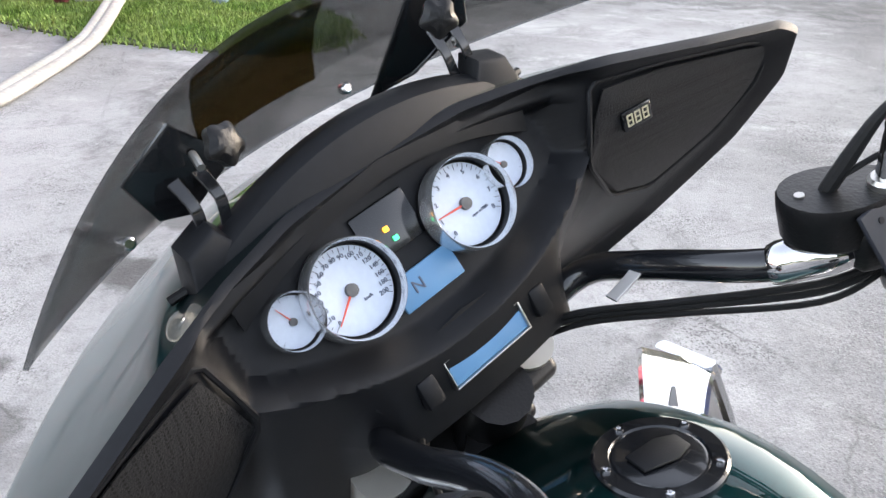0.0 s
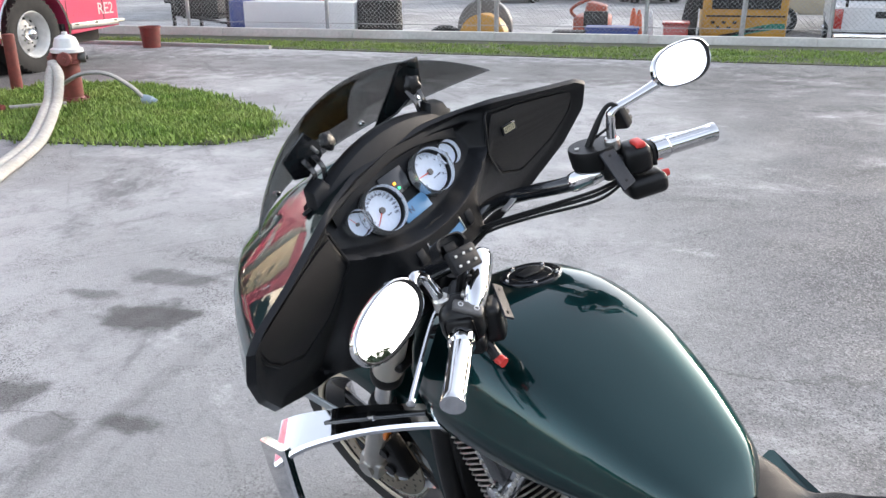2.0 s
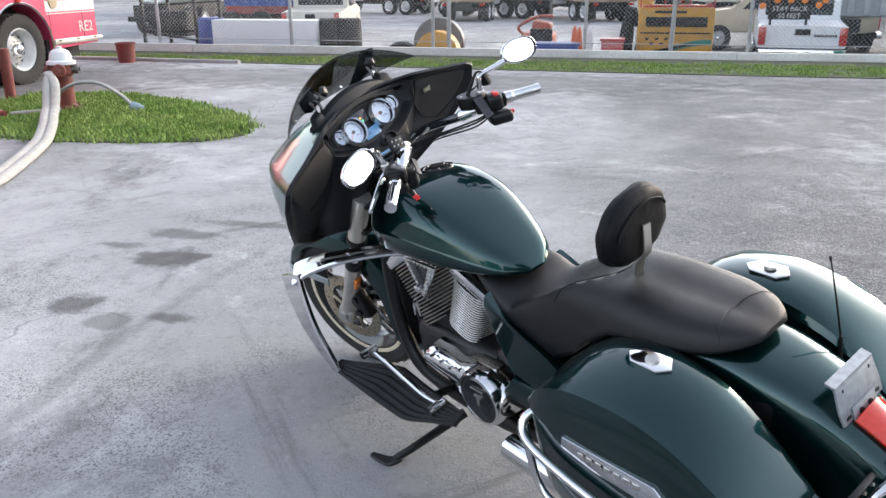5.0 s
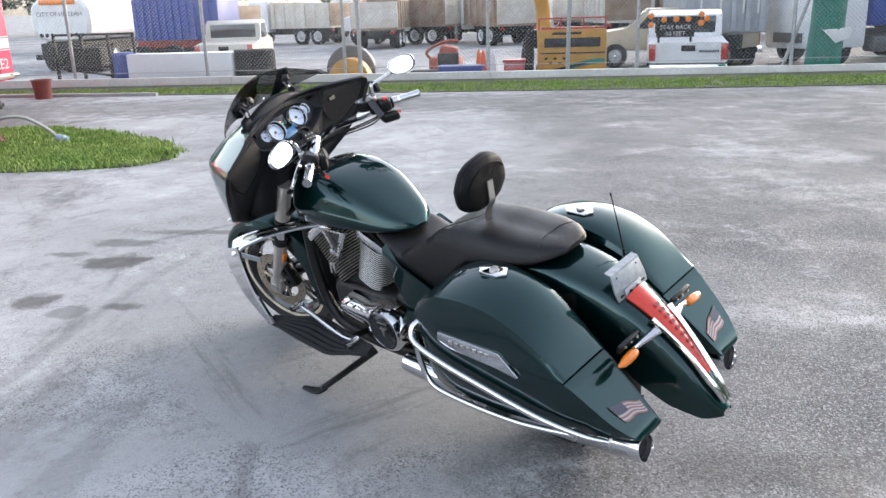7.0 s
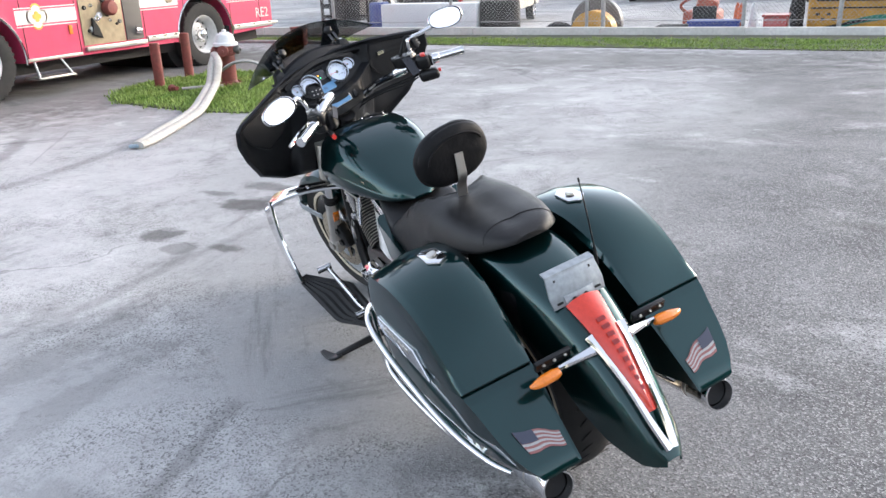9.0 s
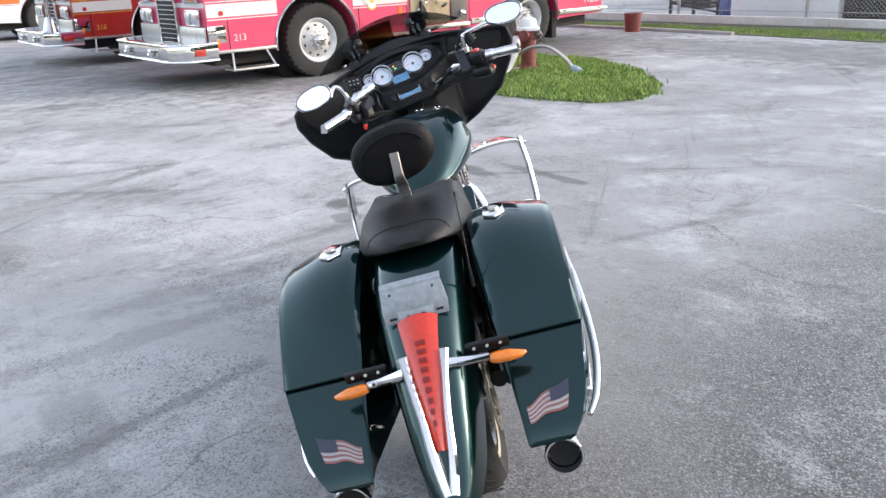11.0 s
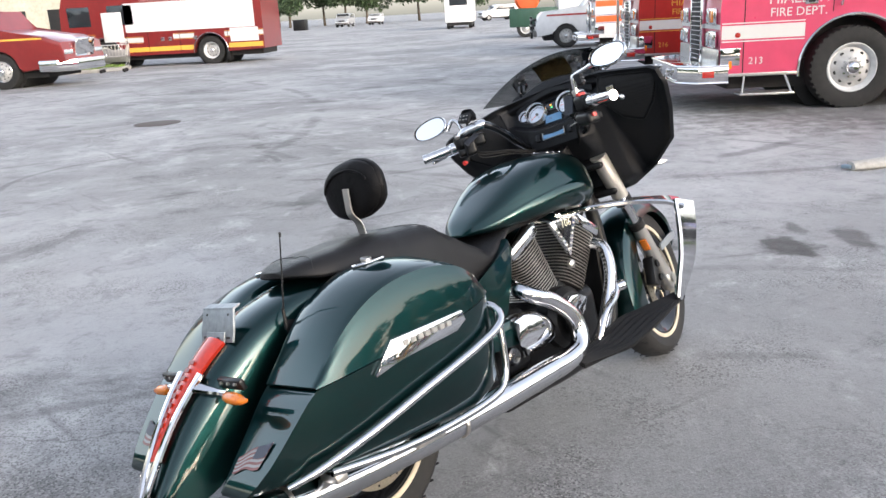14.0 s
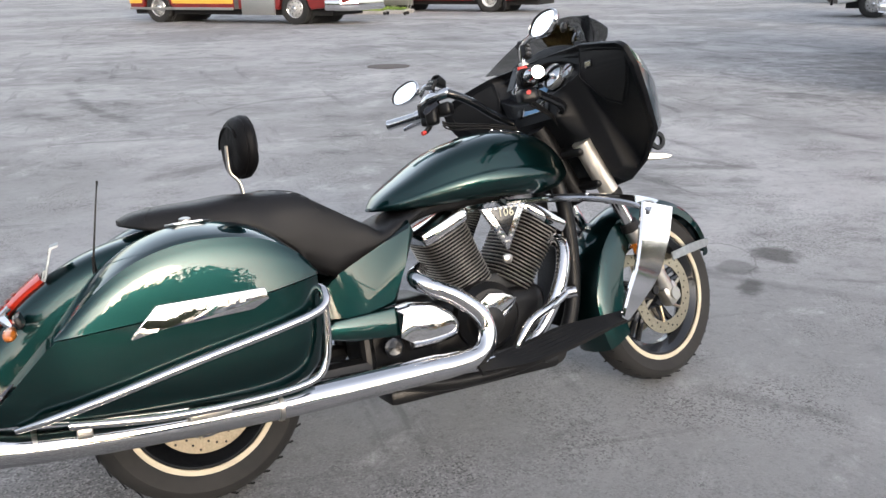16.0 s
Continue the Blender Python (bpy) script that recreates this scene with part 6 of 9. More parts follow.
for s in SIDES:
    side = "left" if s > 0 else "right"
    bm = bm_new()
    rings = []
    for k in range(31):
        x = -0.092 + 0.827 * k / 30
        ring = [bag_pt(x, f, s) for f in (0.0, 0.12, 0.25, 0.6, 0.9, 1.0)]
        if x < 0.10:
            ring += [bag_pt(x, f, s) for f in (1.03, 1.2, 1.5, 2.0, 2.5, 3.0, 3.2, 3.3)]
        else:
            # under the lid: a flat deck a little below the seam
            a, b = bag_pt(x, 1.0, s), bag_pt(x, 3.3, s)
            ring += [a.lerp(b, g) for g in (0.01, 0.1, 0.3, 0.5, 0.7, 0.9, 0.98, 1.0)]
        ring += [bag_pt(x, 3.6, s), bag_pt(x, 4.0, s)]
        rings.append(ring)
    loft(bm, rings)
    bag = part("saddlebag", bm, M_GREEN, bike, "deep green hard saddlebag", angle=50)
    bm = bm_new()
    rings = []
    lift = Vector((0, 0.003 * s, 0.004))
    for k in range(27):
        x = 0.098 + (0.738 - 0.098) * k / 26
        ring = [bag_pt(x, f, s) + lift for f in (1.0, 1.2, 1.4, 1.6, 1.75, 1.88, 2.0, 2.06, 2.12, 2.3, 2.5, 2.7, 2.85, 2.94, 3.0, 3.06, 3.12, 3.3)]
        rings.append(ring)
    loft(bm, rings)
    lid = part("bag_lid", bm, M_GREEN, bag, "green saddlebag lid", angle=28)
    # latch
    bm = bm_new()
    hexa = [(0.055, 0.0), (0.030, 0.034), (-0.040, 0.034), (-0.062, 0.004), (-0.040, -0.026), (0.030, -0.026)]

    def lid_pt(x, y, lift):
        yo, yi = smooth_table(B_OUT, x), interp(x, B_IN)
        best = min((abs(abs(bag_pt(x, 2.0 + 0.02 * i, s).y) - y), i) for i in range(56))[1]
        return bag_pt(x, 2.0 + 0.02 * best, s) + Vector((0, 0, lift + 0.004))
    prism(bm, [lid_pt(0.45 + x, 0.232 + y, 0.002) for x, y in hexa], (0, 0, 0.007), 0.002)
    latch = part("bag_latch", bm, M_CHROME, lid, "chrome lid latch")
    bm = bm_new()
    lathe(bm, lid_pt(0.44, 0.236, 0.008), (0, 0.2 * s, 1), [(0.016, 0), (0.015, 0.006), (0.010, 0.008), (0.001, 0.006)], 18)
    part("latch_lock", bm, M_STEEL, latch)
    # badge plate on the outside
    bm = bm_new()
    shape = [(0.325, 0.642), (0.585, 0.642), (0.593, 0.612), (0.552, 0.592), (0.345, 0.585), (0.262, 0.568), (0.258, 0.575)]
    prism(bm, [(x, s * (smooth_table(B_OUT, x) + 0.001), z) for x, z in shape], (0, 0.009 * s, 0), 0.003)
    badge = part("bag_badge", bm, M_CHROME, bag, "chrome badge plate")
    bm = bm_new()
    for k in range(7):
        x = 0.37 + 0.026 * k
        box(bm, (x, s * 0.4062, 0.622), (0.017, 0.003, 0.014), None, 0.001, 1)
    part("badge_bar", bm, M_STEEL, badge)
    # flag sticker on the rear slope
    def slope_pt(u, v, l):
        x = 0.030 - 0.095 * v
        a, b = bag_pt(x, 2.2, s), bag_pt(x, 2.98, s)
        p = a.lerp(b, u) + Vector((-0.0022 * l, 0, 0.0022 * l))
        return p
    st = new("flag_sticker")
    st.parent = bag
    tagged(st, "small worn flag sticker")

    def flag_pt(g, h, lift):
        """g from the outer to the inner end of the flag, h from its top to its foot; it hangs in waves and tapers inward."""
        wave = 0.035 * math.sin(g * 8.0 + 0.6) * (0.3 + g)
        return slope_pt(-0.06 + 1.00 * g, 0.28 + 0.33 * g + (0.50 - 0.20 * g) * h + wave, lift)
    for k in range(9):
        bm = bm_new()
        sheet(bm, [[flag_pt(g / 10, (k + q) / 9, 1) for g in range(11)] for q in (0, 1)])
        part("stripe", bm, M_RED_STICKER if k % 2 == 0 else M_FLAG_WHITE, st)
    bm = bm_new()
    sheet(bm, [[flag_pt(0.42 * g / 5, 0.54 * q, 1.6) for g in range(6)] for q in (0, 1)])
    part("canton", bm, M_BLUE_STICKER, st)
    # chrome guard rails
    bm = bm_new()
    tube(bm, both([(0.700, 0.30, 0.62), (0.742, 0.365, 0.605), (0.722, 0.398, 0.562), (0.60, 0.412, 0.532), (0.40, 0.414, 0.494), (0.20, 0.404, 0.450), (0.06, 0.376, 0.418), (-0.01, 0.345, 0.402)], s), [0.011, 0.012, 0.012, 0.0115, 0.0115, 0.011, 0.010, 0.007], 12)
    rail = part("bag_guard", bm, M_CHROME, bike, "chrome saddlebag guard rail")
    bm = bm_new()
    tube(bm, both([(0.738, 0.378, 0.590), (0.735, 0.380, 0.48), (0.715, 0.382, 0.405), (0.66, 0.385, 0.372), (0.50, 0.385, 0.362), (0.30, 0.380, 0.368), (0.10, 0.362, 0.392)], s), 0.0105, 12)
    part("lower_rail", bm, M_CHROME, rail)
    bm = bm_new()
    box(bm, (0.42, 0.33 * s, 0.345), (0.10, 0.07, 0.022), None, 0.004)
    part("rail_bracket", bm, M_STEEL, rail)
    bm = bm_new()
    box(bm, (0.13, 0.32 * s, 0.365), (0.035, 0.07, 0.022), None, 0.004)
    part("rail_bracket", bm, M_STEEL, rail)
bm = bm_new()
box(bm, (0.36, 0, 0.66), (0.30, 0.24, 0.16), None, 0.03)
part("inner_fender", bm, M_BLACK_PART, bike)

# ---------------------------------------------------------------- the lot: grass, hydrant, hose, bollards, wall and fence
M_GRASS = mat("grass", (0.14, 0.25, 0.035), 0.7, grain=0.4, grain_scale=9, stain=0.7, stain_scale=2.2, tint=(0.28, 0.34, 0.09))
_t = M_GRASS.node_tree
_g, _h, _s = (_t.nodes.new("ShaderNode" + n) for n in ("NewGeometry", "HueSaturation", "MapRange"))
_s.inputs["To Min"].default_value, _s.inputs["To Max"].default_value = 0.55, 1.6
_t.links.new(_g.outputs["Random Per Island"], _s.inputs["Value"])
_t.links.new(_s.outputs[0], _h.inputs["Value"])
_t.links.new(_t.nodes["Principled BSDF"].inputs["Base Color"].links[0].from_socket, _h.inputs["Color"])
_t.links.new(_h.outputs[0], _t.nodes["Principled BSDF"].inputs["Base Color"])
M_SOIL = mat("dark soil", (0.06, 0.065, 0.03), 0.95, grain=0.6, grain_scale=30, bump=0.6, bump_scale=60)
M_KERB = mat("pale concrete", (0.42, 0.41, 0.385), 0.85, grain=0.4, grain_scale=30, stain=0.5, stain_scale=2, bump=0.4, bump_scale=80)
M_WALL = mat("white painted block", (0.62, 0.61, 0.57), 0.85, grain=0.3, grain_scale=20, stain=0.55, stain_scale=1.7, tint=(0.34, 0.33, 0.29), bump=0.4, bump_scale=60)
M_HYDRANT = mat("faded red hydrant paint", (0.23, 0.045, 0.035), 0.6, grain=0.5, grain_scale=25, stain=0.6, stain_scale=9, tint=(0.10, 0.035, 0.025), bump=0.4, bump_scale=60)
M_WHITE = mat("white paint", (0.74, 0.75, 0.75), 0.45, grain=0.15, grain_scale=30, stain=0.25, stain_scale=3)
M_HOSE = mat("cream canvas hose", (0.50, 0.485, 0.45), 0.85, grain=0.45, grain_scale=30, stain=0.5, stain_scale=4, tint=(0.30, 0.28, 0.23), bump=0.6, bump_scale=260)
M_HOSE_GREY = mat("grey hose", (0.33, 0.33, 0.31), 0.8, grain=0.4, grain_scale=30)
M_BLUE_PLASTIC = mat("blue fitting", (0.24, 0.31, 0.36), 0.5, grain=0.2)
M_FENCE = mat("galvanised fence", (0.40, 0.41, 0.41), 0.5, 0.6, grain=0.4, grain_scale=20)


def inside(poly, x, y):
    c = False
    for (x1, y1), (x2, y2) in zip(poly, poly[1:] + poly[:1]):
        if (y1 > y) != (y2 > y) and x < (x2 - x1) * (y - y1) / (y2 - y1) + x1:
            c = not c
    return c


def nearest(poly, x, y):
    """For each side of the outline, the share along it that lies nearest to the point."""
    out = []
    for p, r in zip(poly, poly[1:] + poly[:1]):
        dx, dy = r[0] - p[0], r[1] - p[1]
        out.append((p, r, min(1.0, max(0.0, ((x - p[0]) * dx + (y - p[1]) * dy) / (dx * dx + dy * dy)))))
    return out


def grass_blades(name, poly, n, h, z, label, seed):
    rng = np.random.default_rng(seed)
    lo, hi = np.min(poly, 0), np.max(poly, 0)
    verts, faces, got = [], [], 0
    while got < n:
        x, y = rng.uniform(lo[0], hi[0]), rng.uniform(lo[1], hi[1])
        if not inside(poly, x, y):
            continue
        clump = 0.5 + 0.5 * noise.noise(Vector((x * 1.7, y * 1.7, 3))) + 0.45 * noise.noise(Vector((x * 6.0, y * 6.0, 8)))
        edge = min(math.dist((x, y), ((1 - q) * p[0] + q * r[0], (1 - q) * p[1] + q * r[1])) for p, r, q in nearest(poly, x, y))
        if edge < 0.30 and rng.random() > 0.25 + 1.2 * clump * (edge / 0.30):
            continue
        if clump < 0.12 and rng.random() < 0.6:
            continue
        tall = h * (0.30 + 0.8 * rng.random()) * (0.35 + 1.15 * max(0.0, clump))
        for k in range(3):
            a, lean = rng.uniform(0, 6.283), rng.uniform(0.1, 0.7) * tall
            w = rng.uniform(0.004, 0.008) * (1.6 if h < 0.1 else 2.2)
            px, py = x + rng.normal(0, 0.05), y + rng.normal(0, 0.05)
            ca, sa = math.cos(a), math.sin(a)
            i = len(verts)
            verts += [(px - w * sa, py + w * ca, z), (px + w * sa, py - w * ca, z), (px + ca * lean * 0.4 + w * 0.6 * sa, py + sa * lean * 0.4 - w * 0.6 * ca, z + tall * 0.6),
                      (px + ca * lean, py + sa * lean, z + tall)]
            faces += [(i, i + 1, i + 2), (i, i + 2, i + 3)]
        got += 1
    me = bpy.data.meshes.new(name)
    me.from_pydata(verts, [], faces)
    me.materials.append(M_GRASS)
    return tagged(new(name, me), label, "grass", kind="stuff")


def slab(name, poly, z0, z1, material, label, category, kind="structure", bev=0.02):
    bm = bm_new()
    prism(bm, [(x, y, z0) for x, y in poly], (0, 0, z1 - z0), bev)
    return solid(name, bm, material, label, category, kind=kind)


ISLAND = [(-6.75, 5.85), (-6.2, 5.45), (-5.4, 5.27), (-4.6, 5.15), (-3.8, 5.24), (-3.1, 5.42), (-2.82, 5.8), (-2.95, 6.4), (-3.4, 6.95), (-4.3, 7.7), (-5.2, 8.2), (-6.0, 8.4), (-6.8, 8.2), (-7.1, 7.4), (-7.05, 6.4)]
slab("grass_island", ISLAND, -0.05, 0.010, M_SOIL, "low earth island in the concrete", "ground")
grass_blades("grass", ISLAND, 20000, 0.070, 0.0, "uneven green grass on the hydrant island", 5)
STRIP = [(-13.5, 12.75), (-9.0, 12.75), (-6.0, 12.55), (-1.4, 12.2), (3.1, 12.0), (6.7, 11.95), (15.0, 12.0), (24.0, 12.1), (24.0, 14.52), (-13.5, 14.52)]
slab("grass_verge", STRIP, -0.05, 0.010, M_SOIL, "long earth verge along the wall", "ground")
grass_blades("grass", [(x, y + 0.02 if y < 14 else 13.85) for x, y in STRIP], 30000, 0.045, 0.0, "strip of grass and weeds along the wall", 6)
slab("kerb", [(-13.5, 12.62), (-9.0, 12.62), (-6.0, 12.44), (-6.0, 12.55), (-9.0, 12.75), (-13.5, 12.75)], -0.05, 0.06, M_KERB, "low pale concrete kerb", "kerb")
bm = bm_new()
for k in range(14):
    x0 = -13.5 + k * 2.75
    box(bm, (x0 + 1.37, WALL_Y, (0.175 - 0.006 * k + YARD_Z) / 2), (2.742, 0.18, 0.175 - 0.006 * k - YARD_Z + 0.0), None, 0.01)
solid("wall_north", bm, M_WALL, "low white painted boundary wall", "wall", kind="structure")
# chain-link fence on the wall
fence = thing("fence", pose(0, WALL_Y + 0.16, 0), "galvanised chain-link fence with round posts", "fence", kind="structure")
for k in range(13):
    x = -11.9 + 3.02 * k
    bm = bm_new()
    rod(bm, (x, 0, YARD_Z), (x, 0, 2.0), 0.036, seg=12)
    part("post", bm, M_FENCE, fence)
for z in (1.98, 0.26):
    bm = bm_new()
    rod(bm, (-13.5, 0, z), (25, 0, z), 0.02 if z > 1 else 0.006, seg=8)
    part("rail", bm, M_FENCE, fence)
verts, faces = [], []
for d in (1, -1):
    x = -15.5
    while x < 26:
        x0, x1, z0, z1 = x, x + d * 1.8, 0.18, 1.98
        i = len(verts)
        r = 0.0028
        for (px, pz) in ((x0, z0), (x1, z1)):
            verts += [(px - r, 0.012 * d, pz), (px + r, 0.012 * d + r, pz), (px + r, 0.012 * d - r, pz)]
        faces += [(i, i + 1, i + 4, i + 3), (i + 1, i + 2, i + 5, i + 4), (i + 2, i, i + 3, i + 5)]
        x += 0.082
me = bpy.data.meshes.new("chain_link")
me.from_pydata(verts, [], faces)
me.materials.append(M_FENCE)
cl = new("chain_link", me)
cl.parent = fence
tagged(cl, "diamond wire mesh", kind="stuff")
for x, y, lean in ((3.9, 15.1, 0.32), (-4.55, 14.95, 0.0), (-0.2, 15.0, 0.02)):
    bm = bm_new()
    rod(bm, (x + 2.0, y, YARD_Z), (x + 2.0 + lean * 2.6, y, 1.9), 0.045 if lean < 0.1 else 0.035, seg=10)
    solid("yard_post", bm, M_FENCE, "weathered grey pole standing behind the fence", "pole")

# hydrant
hyd = thing("fire_hydrant", pose(-5.66, 6.98, 0.02, 0, 0, 25), "faded red fire hydrant with a white bonnet, on the grass", "fire hydrant")
bm = bm_new()
lathe(bm, (0, 0, 0), (0, 0, 1), [(0.17, 0), (0.17, 0.03), (0.12, 0.04), (0.105, 0.06), (0.105, 0.40), (0.125, 0.41), (0.125, 0.44), (0.115, 0.45), (0.115, 0.53), (0.10, 0.54)], 28)
part("barrel", bm, M_HYDRANT, hyd)
bm = bm_new()
lathe(bm, (0, 0, 0.53), (0, 0, 1), [(0.165, 0), (0.165, 0.035), (0.13, 0.05), (0.125, 0.09), (0.105, 0.145), (0.06, 0.175), (0.03, 0.18), (0.028, 0.21), (0.001, 0.212)], 28)
part("bonnet", bm, M_WHITE, hyd, "white domed bonnet")
for a, r, L in ((0.0, 0.055, 0.19), (math.pi, 0.055, 0.19), (-math.pi / 2, 0.075, 0.20)):
    bm = bm_new()
    d = Vector((math.cos(a), math.sin(a), 0))
    lathe(bm, d * 0.08 + Vector((0, 0, 0.47)), d, [(r * 0.8, 0), (r * 0.8, L * 0.3), (r, L * 0.32), (r, L * 0.5), (r * 0.9, L * 0.55), (0.022, L * 0.56), (0.02, L * 0.68), (0.001, L * 0.69)], 18)
    part("nozzle", bm, M_HYDRANT if a else M_CAST, hyd)
for k in range(8):
    a = 2 * math.pi * k / 8
    bm = bm_new()
    rod(bm, (math.cos(a) * 0.145, math.sin(a) * 0.145, 0.03), (math.cos(a) * 0.145, math.sin(a) * 0.145, 0.055), 0.014, seg=6)
    part("flange_bolt", bm, M_HYDRANT, hyd)
# flat supply hoses running from the hydrant
for off, lab in ((0.0, "flat cream canvas fire hose lying on the ground"), (0.105, "second flat cream canvas fire hose")):
    bm = bm_new()
    tube(bm, [(-5.70, 6.80 - off * 0.3, 0.46), (-5.62 + off, 6.62, 0.36), (-5.42 + off, 6.30, 0.16), (-5.22 + off, 5.98, 0.11), (-4.95 + off, 5.60, 0.10), (-4.62 + off, 5.05, 0.045), (-4.35 + off, 4.5, 0.034), (-4.1 + off, 3.95, 0.034), (-3.9 + off * 0.7, 3.55, 0.034), (-3.82 + off * 0.3, 3.38, 0.034)],
         0.050, 14, 8, 0.70)
    solid("fire_hose", bm, M_HOSE, lab, "hose", "hoses at the hydrant")
bm = bm_new()
tube(bm, [(-5.52, 6.68, 0.26), (-5.32, 6.72, 0.36), (-5.08, 6.80, 0.36), (-4.86, 6.88, 0.22), (-4.72, 6.93, 0.06)], 0.042, 12, 8, 0.5)
solid("fire_hose", bm, M_HOSE_GREY, "short grey hose arching down to the grass", "hose", "hoses at the hydrant")
bm = bm_new()
lathe(bm, (-4.72, 6.93, 0.075), (0.75, 0.1, -0.2), [(0.05, -0.05), (0.055, -0.03), (0.055, 0.05), (0.045, 0.06), (0.04, 0.10), (0.001, 0.10)], 16)
solid("hose_coupling", bm, M_BLUE_PLASTIC, "pale blue hose coupling lying in the grass", "hose coupling")
bm = bm_new()
box(bm, (-3.83, 3.36, 0.03), (0.09, 0.06, 0.03), Matrix.Rotation(0.6, 3, "Z"), 0.01)
solid("hose_tag", bm, M_BLUE_PLASTIC, "small blue tag at the end of the hose", "tag")
for x, y, h in ((-6.52, 6.55, 0.62), (-6.95, 7.62, 0.66)):
    bm = bm_new()
    lathe(bm, (x, y, 0), (0, 0, 1), [(0.068, 0), (0.068, h - 0.01), (0.06, h), (0.001, h + 0.006)], 20)
    solid("bollard", bm, M_HYDRANT, "rusty dark red steel bollard beside the hydrant", "bollard", "bollards by the hydrant")
bm = bm_new()
lathe(bm, (-6.05, 6.25, 0.07), (1, -0.3, 0.05), [(0.04, 0), (0.05, 0.01), (0.05, 0.05), (0.03, 0.06), (0.028, 0.16), (0.001, 0.16)], 14)
solid("hydrant_cap", bm, M_HYDRANT, "loose red cap lying in the grass", "cap")
bm = bm_new()
tube(bm, [(-5.95, 6.35, 0.05), (-5.7, 6.5, 0.06), (-5.5, 6.65, 0.06)], 0.022, 8)
solid("wood_stake", bm, M_HOSE, "pale wooden stake lying in the grass", "stake")
bm = bm_new()
lathe(bm, (-8.2, 12.35, 0), (0, 0, 1), [(0.15, 0), (0.15, 0.02), (0.175, 0.33), (0.19, 0.335), (0.19, 0.36), (0.165, 0.36), (0.14, 0.05), (0.001, 0.05)], 24)
solid("bucket", bm, M_HYDRANT, "dull red round bucket by the kerb", "bucket")
# drain cover far out in the lot
M_IRON = mat("rusty iron cover", (0.075, 0.055, 0.045), 0.7, grain=0.5, grain_scale=40, bump=0.4, bump_scale=60)
bm = bm_new()
lathe(bm, (-9.43, -5.13, 0), (0, 0, 1), [(0.36, -0.01), (0.36, 0.006), (0.33, 0.008), (0.001, 0.008)], 28)
solid("manhole_cover", bm, M_IRON, "dark rusty round manhole cover in the concrete", "manhole cover")
M_PAINTLINE = mat("worn white marking", (0.45, 0.45, 0.43), 0.8, grain=0.6, grain_scale=12, stain=0.7, stain_scale=3, tint=(0.25, 0.245, 0.235))
for x0, y0, x1, y1, w in ((-11.2, 1.2, -11.2, 2.6, 0.10), (-16.2, 1.4, -16.2, 2.9, 0.10), (-21.0, 1.0, -21.0, 2.8, 0.10)):
    bm = bm_new()
    prism(bm, [(x0 - w / 2, y0, 0), (x0 + w / 2, y0, 0), (x1 + w / 2, y1, 0), (x1 - w / 2, y1, 0)], (0, 0, 0.004))
    solid("bay_line", bm, M_PAINTLINE, "worn white parking line on the concrete", "marking", kind="structure")

# ---------------------------------------------------------------- fire trucks
M_PINK = mat("pink gloss paint", (0.57, 0.050, 0.120), 0.30, coat=0.5, grain=0.12, grain_scale=6, stain=0.15, stain_scale=1.5, rough_var=0.06)
M_RED = mat("red gloss paint", (0.36, 0.022, 0.016), 0.30, coat=0.5, grain=0.15, grain_scale=6, stain=0.2, stain_scale=1.5)
M_MAROON = mat("dark red gloss paint", (0.20, 0.018, 0.017), 0.30, coat=0.5, grain=0.15, grain_scale=6, stain=0.2, stain_scale=1.5)
M_WHITE_GLOSS = mat("white gloss paint", (0.70, 0.71, 0.72), 0.30, coat=0.4, grain=0.1, grain_scale=6, stain=0.2, stain_scale=1.5)
M_GOLD = mat("gold leaf lettering", (0.60, 0.36, 0.06), 0.4, 0.2)
M_YELLOW_STRIPE = mat("yellow stripe", (0.72, 0.40, 0.06), 0.4)
M_ORANGE_STRIPE = mat("orange stripe", (0.70, 0.13, 0.03), 0.4)
M_BLUE_STRIPE = mat("blue stripe", (0.03, 0.06, 0.22), 0.4)
M_TREAD = mat("tread plate", (0.52, 0.52, 0.50), 0.35, 0.85, grain=0.4, grain_scale=30, bump=0.7, bump_scale=60)
M_PANEL = mat("brass-toned pump panel", (0.44, 0.36, 0.24), 0.45, 0.3, grain=0.35, grain_scale=14, stain=0.4, stain_scale=4)
M_DARK = mat("black underbody", (0.012, 0.012, 0.012), 0.8, grain=0.4, grain_scale=8)
M_WINDOW = mat("dark window glass", (0.02, 0.025, 0.03), 0.05, coat=0.5, grain=0.2, grain_scale=2)
M_HEADLIGHT = mat("headlight glass", (0.62, 0.66, 0.68), 0.08, 0.6, grain=0.4, grain_scale=30)
M_TRUCK_TYRE = mat("truck tyre", (0.018, 0.018, 0.018), 0.85, grain=0.5, grain_scale=12, bump=0.4, bump_scale=50)
M_HUB = mat("white steel wheel", (0.66, 0.67, 0.67), 0.4, 0.2, grain=0.3, grain_scale=12)
M_WHEEL_DISC = mat("grimy grey wheel disc", (0.52, 0.52, 0.51), 0.45, 0.2, grain=0.3, grain_scale=10, stain=0.35, stain_scale=5)
M_ALU_WHEEL = mat("polished alloy wheel", (0.66, 0.66, 0.66), 0.2, 1.0, rough_var=0.08)


